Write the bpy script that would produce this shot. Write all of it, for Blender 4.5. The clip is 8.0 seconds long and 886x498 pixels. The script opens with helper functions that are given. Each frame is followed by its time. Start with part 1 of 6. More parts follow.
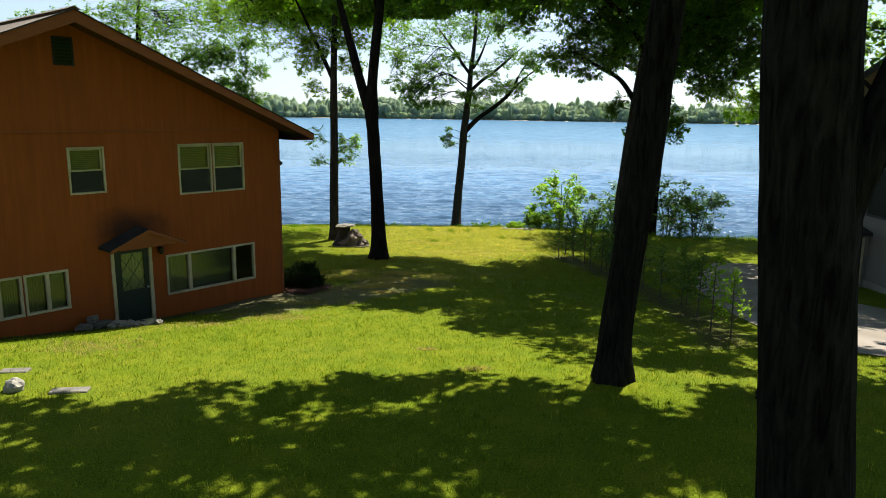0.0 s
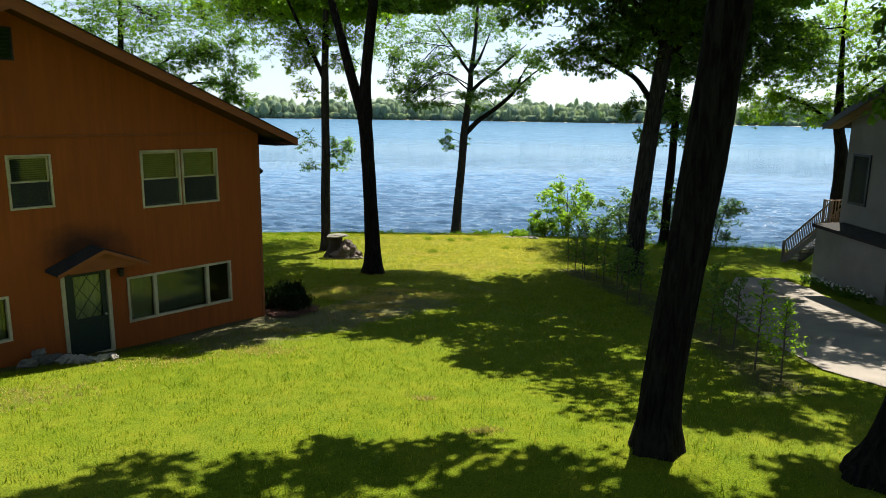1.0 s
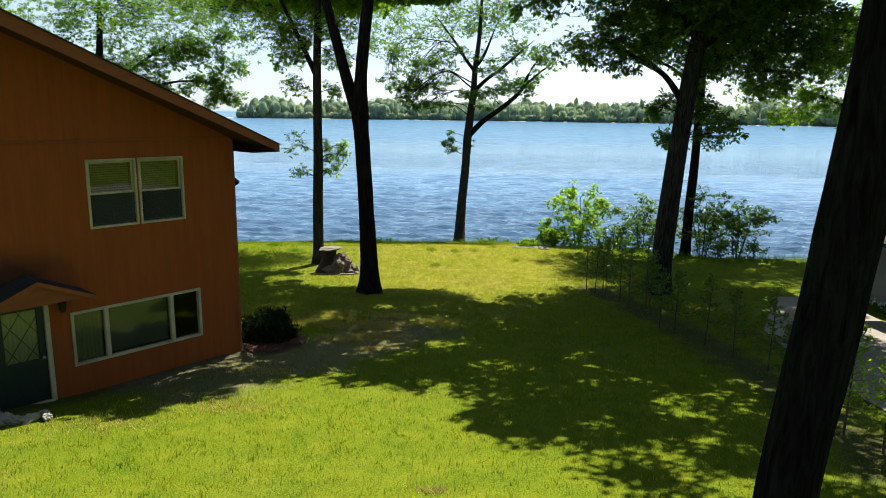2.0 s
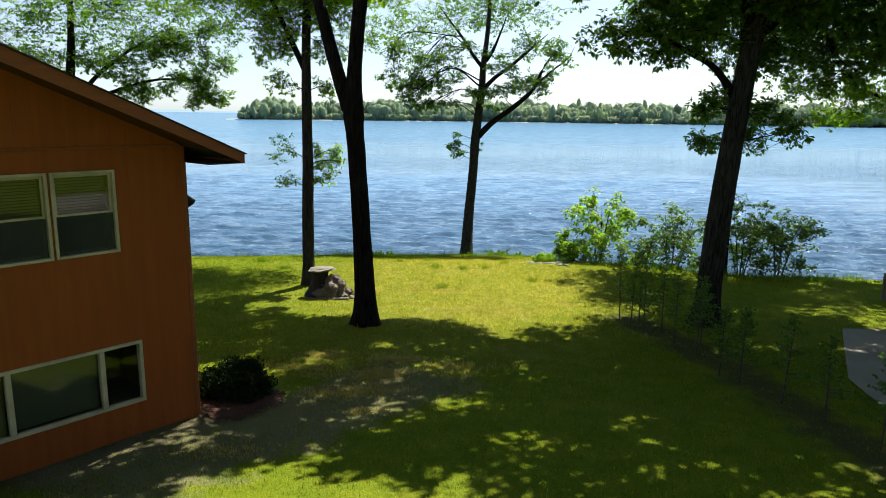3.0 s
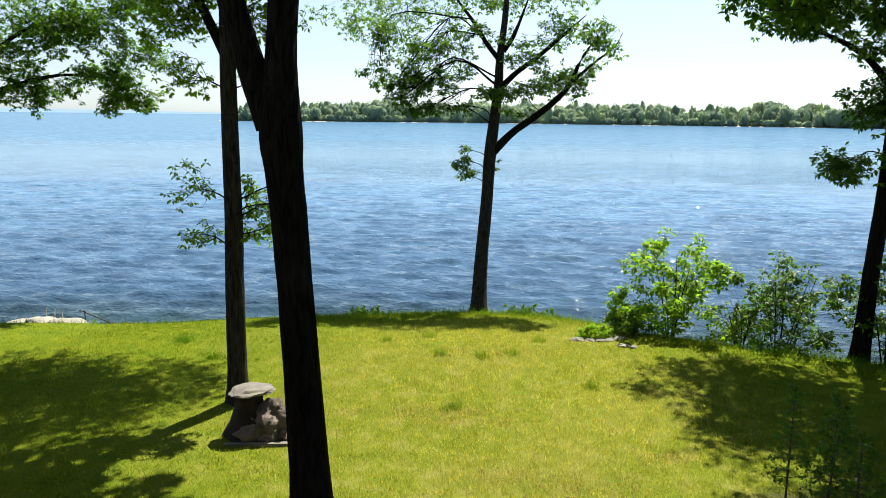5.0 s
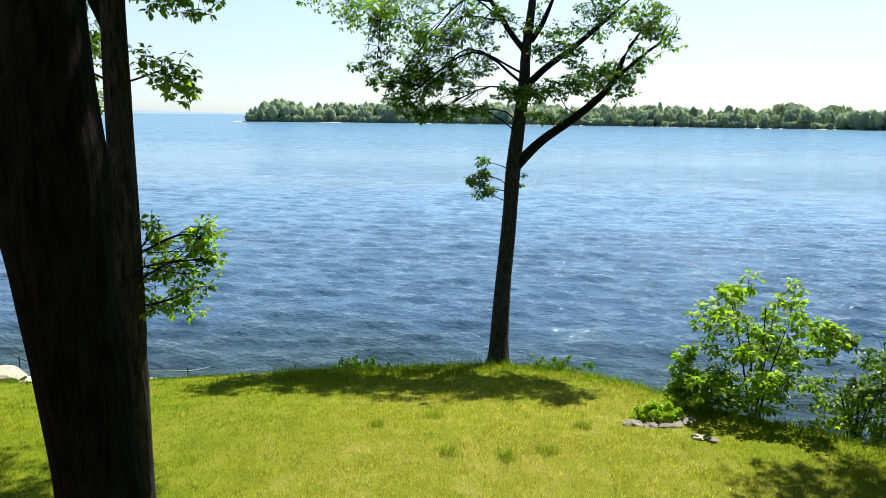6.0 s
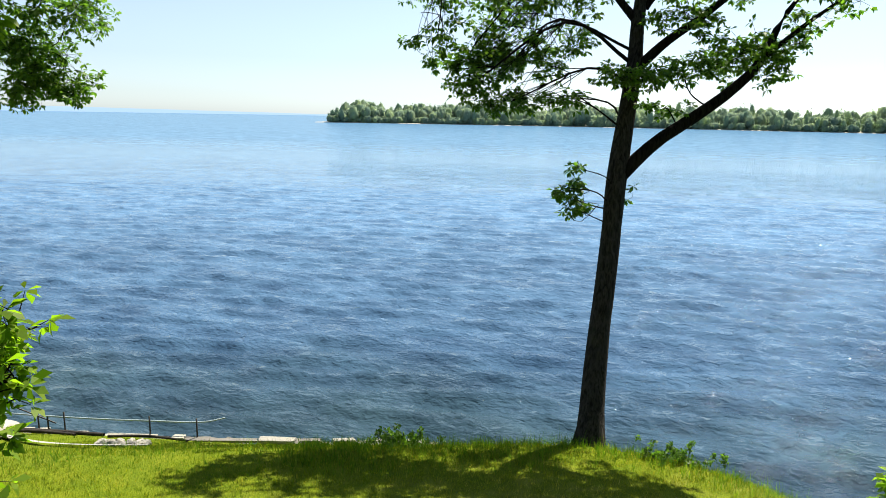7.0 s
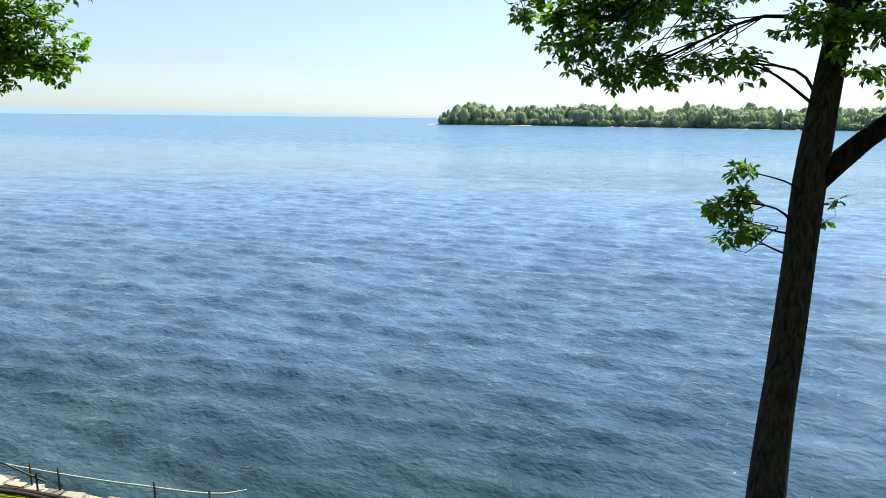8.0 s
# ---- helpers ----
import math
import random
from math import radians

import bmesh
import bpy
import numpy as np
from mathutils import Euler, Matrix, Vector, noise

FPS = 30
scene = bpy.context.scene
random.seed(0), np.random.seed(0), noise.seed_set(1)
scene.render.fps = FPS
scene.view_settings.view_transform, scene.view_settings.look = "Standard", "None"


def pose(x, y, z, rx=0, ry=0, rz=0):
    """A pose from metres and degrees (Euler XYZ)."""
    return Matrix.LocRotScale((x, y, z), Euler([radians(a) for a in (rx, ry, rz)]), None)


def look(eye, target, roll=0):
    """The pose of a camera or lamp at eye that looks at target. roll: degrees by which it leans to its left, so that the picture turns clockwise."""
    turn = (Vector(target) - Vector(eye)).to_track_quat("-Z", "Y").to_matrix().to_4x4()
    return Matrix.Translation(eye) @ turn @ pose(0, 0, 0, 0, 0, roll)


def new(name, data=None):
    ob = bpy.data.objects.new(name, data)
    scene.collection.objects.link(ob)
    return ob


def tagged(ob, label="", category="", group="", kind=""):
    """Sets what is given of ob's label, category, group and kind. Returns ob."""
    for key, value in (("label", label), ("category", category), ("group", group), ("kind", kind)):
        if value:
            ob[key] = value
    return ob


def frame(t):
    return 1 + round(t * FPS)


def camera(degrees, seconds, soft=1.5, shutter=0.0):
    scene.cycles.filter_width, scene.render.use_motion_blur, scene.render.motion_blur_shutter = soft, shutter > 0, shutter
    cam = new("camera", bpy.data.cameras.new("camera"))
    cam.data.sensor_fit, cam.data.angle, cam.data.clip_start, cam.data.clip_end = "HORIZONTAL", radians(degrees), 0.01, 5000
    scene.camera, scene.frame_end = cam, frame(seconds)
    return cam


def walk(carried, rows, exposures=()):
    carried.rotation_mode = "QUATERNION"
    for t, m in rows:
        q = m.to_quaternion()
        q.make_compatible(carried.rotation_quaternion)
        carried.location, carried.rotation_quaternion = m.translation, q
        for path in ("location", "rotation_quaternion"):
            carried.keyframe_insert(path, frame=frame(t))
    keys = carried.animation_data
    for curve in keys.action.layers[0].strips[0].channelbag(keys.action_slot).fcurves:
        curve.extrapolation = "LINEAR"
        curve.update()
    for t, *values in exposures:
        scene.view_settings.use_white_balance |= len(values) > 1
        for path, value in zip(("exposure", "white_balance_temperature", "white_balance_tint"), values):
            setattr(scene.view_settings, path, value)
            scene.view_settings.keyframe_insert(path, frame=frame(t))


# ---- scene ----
cam = camera(65.5, 8.0, soft=0.85)
PATH = [
    (0.0, (0.248, 2.436, 6.210), (0.241, 4.397, 5.816), 0.8),
    (0.5, (0.218, 3.626, 6.233), (0.215, 5.587, 5.840), 0.85),
    (1.0, (0.190, 4.961, 6.227), (0.187, 6.922, 5.836), 0.8),
    (1.5, (0.077, 6.432, 6.246), (0.078, 8.393, 5.854), 0.8),
    (3.0, (-0.254, 11.939, 6.207), (-0.261, 13.901, 5.818), 0.65),
    (3.5, (-0.419, 14.364, 6.130), (-0.423, 16.326, 5.743), 0.65),
    (4.0, (-0.550, 16.887, 6.176), (-0.552, 18.850, 5.790), 0.6),
    (4.5, (-0.728, 19.764, 6.335), (-0.722, 21.726, 5.949), 0.6),
    (5.8, (-0.620, 27.435, 6.578), (-0.628, 29.398, 6.193), 0.68),
    (6.0, (-0.614, 28.687, 6.582), (-0.650, 30.650, 6.198), 0.7),
    (6.5, (-0.665, 31.892, 6.495), (-0.788, 33.852, 6.113), 0.9),
    (7.0, (-0.757, 34.962, 6.272), (-1.012, 36.910, 5.890), 1.0),
    (7.5, (-0.899, 38.074, 5.992), (-1.317, 39.994, 5.611), 0.8),
    (8.0, (-1.207, 40.994, 5.792), (-1.769, 42.876, 5.412), 0.7),
]
walk(cam, [(t, look(eye, target, roll)) for t, eye, target, roll in PATH])

# ---- light ----
SUN_AZ, SUN_EL = 28.0, 54.0          # degrees to the right of +y, and above the horizon
world = bpy.data.worlds.new("sky")
scene.world = world
world.use_nodes = True
wn = world.node_tree
sky = wn.nodes.new("ShaderNodeTexSky")
sky.sky_type = "NISHITA"
sky.sun_disc = False
sky.sun_elevation = radians(SUN_EL)
sky.sun_rotation = radians(SUN_AZ)
sky.air_density = 1.0
sky.dust_density = 0.4
sky.ozone_density = 1.0
wn.nodes["Background"].inputs["Strength"].default_value = 0.05
cool = wn.nodes.new("ShaderNodeMix")
cool.data_type, cool.blend_type = "RGBA", "MULTIPLY"
cool.inputs[0].default_value = 1.0
cool.inputs[7].default_value = (0.87, 1.0, 1.13, 1)
hazy = wn.nodes.new("ShaderNodeHueSaturation")      # summer haze takes most of the blue out
hazy.inputs["Saturation"].default_value = 0.52
wn.links.new(sky.outputs[0], hazy.inputs["Color"])
wn.links.new(hazy.outputs[0], cool.inputs[6])
wn.links.new(cool.outputs[2], wn.nodes["Background"].inputs[0])
sun = new("sun", bpy.data.lights.new("sun", "SUN"))
sun.data.energy = 5.0
sun.data.angle = radians(0.53)
sun.data.color = (1.0, 0.925, 0.79)
to_sun = Vector((math.sin(radians(SUN_AZ)) * math.cos(radians(SUN_EL)),
                 math.cos(radians(SUN_AZ)) * math.cos(radians(SUN_EL)), math.sin(radians(SUN_EL))))
sun.matrix_world = look(tuple(to_sun * 60), (0, 0, 0))
scene.view_settings.exposure = 1.47

WATER = -5.2

# ---- materials ----
def material(name, rough=0.8, metal=0.0, spec=0.5):
    m = bpy.data.materials.new(name)
    m.use_nodes = True
    b = m.node_tree.nodes["Principled BSDF"]
    b.inputs["Roughness"].default_value = rough
    b.inputs["Metallic"].default_value = metal
    b.inputs["Specular IOR Level"].default_value = spec
    return m, m.node_tree, b


def coords(nt, scale=(1, 1, 1), rot=(0, 0, 0), world_space=True):
    c = nt.nodes.new("ShaderNodeNewGeometry" if world_space else "ShaderNodeTexCoord")
    mp = nt.nodes.new("ShaderNodeMapping")
    mp.inputs["Scale"].default_value = scale
    mp.inputs["Rotation"].default_value = [radians(a) for a in rot]
    nt.links.new(c.outputs["Position" if world_space else "Object"], mp.inputs[0])
    return mp.outputs[0]


def noise_tex(nt, vec, scale, detail=4.0, rough=0.55, distort=0.0):
    n = nt.nodes.new("ShaderNodeTexNoise")
    n.inputs["Scale"].default_value = scale
    n.inputs["Detail"].default_value = detail
    n.inputs["Roughness"].default_value = rough
    n.inputs["Distortion"].default_value = distort
    nt.links.new(vec, n.inputs["Vector"])
    return n.outputs["Fac"]


def ramp(nt, fac, stops):
    r = nt.nodes.new("ShaderNodeValToRGB")
    el = r.color_ramp.elements
    while len(el) < len(stops):
        el.new(0.5)
    for e, (p, c) in zip(el, stops):
        e.position = p
        e.color = (*c, 1)
    nt.links.new(fac, r.inputs[0])
    return r.outputs[0]


def mixc(nt, fac, a, b, blend="MIX"):
    m = nt.nodes.new("ShaderNodeMix")
    m.data_type = "RGBA"
    m.blend_type = blend
    for sock, v in ((m.inputs[0], fac), (m.inputs[6], a), (m.inputs[7], b)):
        if isinstance(v, (int, float)):
            sock.default_value = v
        elif isinstance(v, tuple):
            sock.default_value = (*v, 1)
        else:
            nt.links.new(v, sock)
    return m.outputs[2]


def bump(nt, b, height, strength=0.4, dist=0.02, prior=None):
    n = nt.nodes.new("ShaderNodeBump")
    n.inputs["Strength"].default_value = strength
    n.inputs["Distance"].default_value = dist
    nt.links.new(height, n.inputs["Height"])
    if prior is not None:
        nt.links.new(prior, n.inputs["Normal"])
    if b is not None:
        nt.links.new(n.outputs[0], b.inputs["Normal"])
    return n.outputs[0]


def mottled(name, stops, scale=6.0, rough=0.8, fine=60.0, strength=0.35, dist=0.01, stretch=(1, 1, 1), metal=0.0, spec=0.4, dirt=None, per_object=0.0):
    """A surface with colour variation at two scales and a fine relief."""
    m, nt, b = material(name, rough, metal, spec)
    v = coords(nt, stretch, world_space=False)
    big = noise_tex(nt, v, scale, 5)
    small = noise_tex(nt, v, fine, 3)
    col = ramp(nt, big, stops)
    col = mixc(nt, 0.35, col, ramp(nt, small, [(0.3, tuple(0.45 * c for c in stops[0][1])), (0.7, tuple(min(1.0, 1.25 * c) for c in stops[-1][1]))]))
    if dirt:
        d = ramp(nt, noise_tex(nt, v, scale * 0.35, 6), [(0.45, (0, 0, 0)), (0.65, (1, 1, 1))])
        col = mixc(nt, d, col, dirt)
    if per_object:
        oi = nt.nodes.new("ShaderNodeObjectInfo")
        k = ramp(nt, oi.outputs["Random"], [(0, (1 - per_object,) * 3), (1, (1 + per_object,) * 3)])
        col = mixc(nt, 1.0, col, k, "MULTIPLY")
    nt.links.new(col, b.inputs["Base Color"])
    bump(nt, b, small, strength, dist)
    return m


def leaf_material(name, dark, mid, light, trans=0.45, rough=0.5, spec=0.35):
    m, nt, b = material(name, rough, 0, spec)
    g = nt.nodes.new("ShaderNodeNewGeometry")
    col = ramp(nt, g.outputs["Random Per Island"], [(0.0, dark), (0.5, mid), (1.0, light)])
    big = noise_tex(nt, coords(nt), 0.6, 2)
    col = mixc(nt, ramp(nt, big, [(0.35, (0, 0, 0)), (0.7, (0.5, 0.5, 0.5))]), col, light)
    nt.links.new(col, b.inputs["Base Color"])
    t = nt.nodes.new("ShaderNodeBsdfTranslucent")
    tc = mixc(nt, 1.0, col, (1.25, 1.6, 0.6), "MULTIPLY")
    nt.links.new(tc, t.inputs[0])
    mx = nt.nodes.new("ShaderNodeMixShader")
    mx.inputs[0].default_value = trans
    nt.links.new(b.outputs[0], mx.inputs[1])
    nt.links.new(t.outputs[0], mx.inputs[2])
    nt.links.new(mx.outputs[0], nt.nodes["Material Output"].inputs[0])
    return m


def drying(nt, v):
    """1 on the open knoll towards the brink, where the grass has dried, 0 on the lush lawn round it."""
    mp = nt.nodes.new("ShaderNodeMapping")
    mp.inputs["Location"].default_value = (-0.6 / 7.0, -39.5 / 10.5, 0)
    mp.inputs["Scale"].default_value = (1 / 7.0, 1 / 10.5, 0)
    nt.links.new(v, mp.inputs[0])
    ln = nt.nodes.new("ShaderNodeVectorMath")
    ln.operation = "LENGTH"
    nt.links.new(mp.outputs[0], ln.inputs[0])
    ad = nt.nodes.new("ShaderNodeMath")
    ad.operation = "MULTIPLY_ADD"
    ad.inputs[1].default_value = 1.1
    nt.links.new(noise_tex(nt, v, 0.3, 4), ad.inputs[0])
    nt.links.new(ln.outputs["Value"], ad.inputs[2])
    mr = nt.nodes.new("ShaderNodeMapRange")
    mr.inputs[1].default_value, mr.inputs[2].default_value = 1.8, 1.15
    nt.links.new(ad.outputs[0], mr.inputs[0])
    return mr.outputs[0]


def lawn_material():
    m, nt, b = material("lawn_soil", 1.0, 0, 0.03)
    v = coords(nt)
    big = noise_tex(nt, v, 0.22, 4)
    mid = noise_tex(nt, v, 1.6, 5)
    fine = noise_tex(nt, v, 38.0, 4)
    col = ramp(nt, mid, [(0.3, (0.055, 0.108, 0.006)), (0.55, (0.11, 0.147, 0.008)), (0.75, (0.168, 0.18, 0.014))])
    dry = ramp(nt, mid, [(0.3, (0.078, 0.114, 0.012)), (0.5, (0.14, 0.162, 0.02)), (0.7, (0.25, 0.23, 0.08))])
    col = mixc(nt, drying(nt, v), col, dry)
    straw = ramp(nt, big, [(0.5, (0, 0, 0)), (0.72, (0.6, 0.6, 0.6))])
    straw = mixc(nt, 1.0, straw, mixc(nt, drying(nt, v), (0.25, 0.25, 0.25), (1.0, 1.0, 1.0)), "MULTIPLY")
    col = mixc(nt, straw, col, (0.23, 0.2, 0.06))
    col = mixc(nt, 0.5, col, ramp(nt, fine, [(0.32, (0.012, 0.036, 0.004)), (0.68, (0.176, 0.208, 0.012))]))
    # worn bare soil along the house foot and under saplings, there also painted-in shade
    g = nt.nodes.new("ShaderNodeNewGeometry")
    sep = nt.nodes.new("ShaderNodeSeparateXYZ")
    nt.links.new(g.outputs["Position"], sep.inputs[0])

    def calc(op, a, c=None, d=None):
        n = nt.nodes.new("ShaderNodeMath")
        n.operation = op
        for k, q in enumerate((a, c, d)):
            if q is None:
                continue
            if isinstance(q, (int, float)):
                n.inputs[k].default_value = q
            else:
                nt.links.new(q, n.inputs[k])
        return n.outputs[0]

    ca, sa = math.cos(radians(48.69)), math.sin(radians(48.69))
    px, py = calc("ADD", sep.outputs["X"], 5.224), calc("ADD", sep.outputs["Y"], -25.062)
    away = calc("ADD", calc("MULTIPLY", px, sa), calc("MULTIPLY", py, -ca))
    along = calc("ADD", calc("MULTIPLY", px, ca), calc("MULTIPLY", py, sa))
    strip = calc("MAXIMUM", calc("ABSOLUTE", away), calc("MAXIMUM", calc("ADD", along, -0.3), calc("MULTIPLY_ADD", along, -1.0, -8.0)))
    bend = calc("MULTIPLY", calc("POWER", calc("ABSOLUTE", calc("ADD", sep.outputs["Y"], -24.0)), 2.0), 0.017)
    row = calc("ABSOLUTE", calc("ADD", calc("ADD", sep.outputs["X"], -7.5), bend))
    row = calc("MAXIMUM", row, calc("ADD", calc("ABSOLUTE", calc("ADD", sep.outputs["Y"], -26.0)), -8.0))
    near_bed = calc("MINIMUM", strip, row)
    ragged = calc("MULTIPLY_ADD", mid, 1.5, calc("ADD", near_bed, -0.75))
    col = mixc(nt, ramp(nt, ragged, [(0.3, (0.75, 0.75, 0.75)), (0.95, (0, 0, 0))]), col, ramp(nt, fine, [(0.3, (0.02, 0.018, 0.011)), (0.7, (0.07, 0.06, 0.038))]))
    # trodden thin grass on grey earth off the house corner
    trod = calc("MAXIMUM", calc("ADD", calc("ABSOLUTE", calc("ADD", away, -1.5)), -1.1), calc("MAXIMUM", calc("ADD", along, -5.0), calc("MULTIPLY_ADD", along, -1.0, -3.0)))
    patchy = calc("MULTIPLY_ADD", noise_tex(nt, v, 1.1, 6, 0.65), 3.2, calc("ADD", trod, -1.6))
    col = mixc(nt, ramp(nt, patchy, [(0.0, (0.7, 0.7, 0.7)), (0.7, (0, 0, 0))]), col, ramp(nt, fine, [(0.3, (0.05, 0.043, 0.03)), (0.72, (0.2, 0.175, 0.12))]))
    nt.links.new(col, b.inputs["Base Color"])
    bump(nt, b, fine, 0.8, 0.05)
    return m


def grass_material(name, dark, light, dry):
    m, nt, b = material(name, 0.85, 0, 0.06)
    g = nt.nodes.new("ShaderNodeNewGeometry")
    col = ramp(nt, g.outputs["Random Per Island"], [(0.0, dark), (0.85, light), (1.0, dry)])
    v = coords(nt)
    patch = noise_tex(nt, v, 0.3, 5, 0.6)
    faded = nt.nodes.new("ShaderNodeMath")
    faded.operation = "MULTIPLY"
    faded.inputs[1].default_value = 0.34
    nt.links.new(drying(nt, v), faded.inputs[0])
    col = mixc(nt, faded.outputs[0], col, dry)
    straw = mixc(nt, drying(nt, v), (0.3, 0.3, 0.3), (1.0, 1.0, 1.0))
    col = mixc(nt, mixc(nt, 1.0, ramp(nt, patch, [(0.45, (0, 0, 0)), (0.75, (0.6, 0.6, 0.6))]), straw, "MULTIPLY"), col, dry)
    nt.links.new(col, b.inputs["Base Color"])
    t = nt.nodes.new("ShaderNodeBsdfTranslucent")
    nt.links.new(mixc(nt, 1.0, col, (2.0, 1.9, 0.75), "MULTIPLY"), t.inputs[0])
    mx = nt.nodes.new("ShaderNodeMixShader")
    mx.inputs[0].default_value = 0.5
    nt.links.new(b.outputs[0], mx.inputs[1])
    nt.links.new(t.outputs[0], mx.inputs[2])
    nt.links.new(mx.outputs[0], nt.nodes["Material Output"].inputs[0])
    return m


def bark_material(name, a, c):
    m, nt, b = material(name, 0.95, 0, 0.03)
    v = coords(nt, (9, 9, 1.3))
    ridges = noise_tex(nt, v, 1.6, 6, 0.6, 0.8)
    fine = noise_tex(nt, coords(nt, (1, 1, 0.4)), 45, 4)
    col = ramp(nt, ridges, [(0.35, a), (0.62, c)])
    lichen = noise_tex(nt, coords(nt), 1.1, 5)
    col = mixc(nt, ramp(nt, lichen, [(0.58, (0, 0, 0)), (0.75, (0.5, 0.5, 0.5))]), col, (0.038, 0.036, 0.026))
    nt.links.new(col, b.inputs["Base Color"])
    n1 = bump(nt, None, ridges, 1.0, 0.06)
    bump(nt, b, fine, 0.5, 0.01, n1)
    return m


def siding_material():
    """Rust-brown stained vertical siding with narrow grooves."""
    m, nt, b = material("rust_siding", 0.75, 0, 0.25)
    v = coords(nt, (1, 1, 1), world_space=False)
    stain = noise_tex(nt, coords(nt, (5, 5, 0.35), world_space=False), 1.4, 5)
    patch = noise_tex(nt, v, 0.7, 4)
    col = ramp(nt, stain, [(0.3, (0.225, 0.054, 0.008)), (0.6, (0.272, 0.066, 0.0095)), (0.8, (0.31, 0.08, 0.013))])
    col = mixc(nt, ramp(nt, patch, [(0.5, (0, 0, 0)), (0.75, (0.296, 0.296, 0.296))]), col, (0.175, 0.042, 0.008))
    # a sooty stain round the little door roof
    off = nt.nodes.new("ShaderNodeMapping")
    off.inputs["Location"].default_value = (5.05, 0, -2.9 * 1.7)
    off.inputs["Scale"].default_value = (1, 0, 1.7)
    nt.links.new(v, off.inputs[0])
    ln = nt.nodes.new("ShaderNodeVectorMath")
    ln.operation = "LENGTH"
    nt.links.new(off.outputs[0], ln.inputs[0])
    rag = nt.nodes.new("ShaderNodeMath")
    rag.operation = "MULTIPLY_ADD"
    rag.inputs[1].default_value = 0.9
    nt.links.new(noise_tex(nt, v, 2.2, 4), rag.inputs[0])
    nt.links.new(ln.outputs["Value"], rag.inputs[2])
    rag2 = nt.nodes.new("ShaderNodeMath")
    rag2.operation = "MULTIPLY"
    rag2.inputs[1].default_value = 0.6
    nt.links.new(rag.outputs[0], rag2.inputs[0])
    soot = ramp(nt, rag2.outputs[0], [(0.45, (0.8, 0.8, 0.8)), (0.98, (0, 0, 0))])
    col = mixc(nt, soot, col, (0.012, 0.008, 0.006))
    nt.links.new(col, b.inputs["Base Color"])
    w = nt.nodes.new("ShaderNodeTexWave")
    w.wave_type, w.bands_direction, w.wave_profile = "BANDS", "X", "SIN"
    w.inputs["Scale"].default_value = 1.55
    w.inputs["Distortion"].default_value = 0.0
    nt.links.new(v, w.inputs["Vector"])
    groove = ramp(nt, w.outputs["Fac"], [(0.0, (0, 0, 0)), (0.06, (1, 1, 1))])
    grain = noise_tex(nt, coords(nt, (40, 40, 1.5), world_space=False), 1.5, 4)
    n1 = bump(nt, None, groove, 0.3, 0.008)
    bump(nt, b, grain, 0.3, 0.004, n1)
    return m


def shingle_material(name, a, c):
    m, nt, b = material(name, 0.95, 0, 0.15)
    br = nt.nodes.new("ShaderNodeTexBrick")
    br.inputs["Scale"].default_value = 3.3
    br.inputs["Color1"].default_value = (*a, 1)
    br.inputs["Color2"].default_value = (*c, 1)
    br.inputs["Mortar"].default_value = (0.015, 0.013, 0.012, 1)
    br.inputs["Mortar Size"].default_value = 0.015
    nt.links.new(coords(nt, world_space=False), br.inputs["Vector"])
    g = noise_tex(nt, coords(nt, world_space=False), 120, 2)
    nt.links.new(mixc(nt, 0.4, br.outputs[0], ramp(nt, g, [(0.3, a), (0.7, c)])), b.inputs["Base Color"])
    bump(nt, b, br.outputs["Fac"], 0.5, -0.01)
    return m


def glass_material():
    m = bpy.data.materials.new("window_glass")
    m.use_nodes = True
    nt = m.node_tree
    nt.nodes.remove(nt.nodes["Principled BSDF"])
    tr = nt.nodes.new("ShaderNodeBsdfTransparent")
    tr.inputs[0].default_value = (0.75, 0.8, 0.75, 1)
    gl = nt.nodes.new("ShaderNodeBsdfGlossy")
    gl.inputs["Roughness"].default_value = 0.03
    fr = nt.nodes.new("ShaderNodeFresnel")
    fr.inputs[0].default_value = 1.5
    wav = noise_tex(nt, coords(nt, world_space=False), 1.5, 1)
    bn = nt.nodes.new("ShaderNodeBump")
    bn.inputs["Strength"].default_value = 0.05
    bn.inputs["Distance"].default_value = 0.02
    nt.links.new(wav, bn.inputs["Height"])
    nt.links.new(bn.outputs[0], gl.inputs["Normal"])
    mx = nt.nodes.new("ShaderNodeMixShader")
    nt.links.new(fr.outputs[0], mx.inputs[0])
    nt.links.new(tr.outputs[0], mx.inputs[1])
    nt.links.new(gl.outputs[0], mx.inputs[2])
    nt.links.new(mx.outputs[0], nt.nodes["Material Output"].inputs[0])
    return m


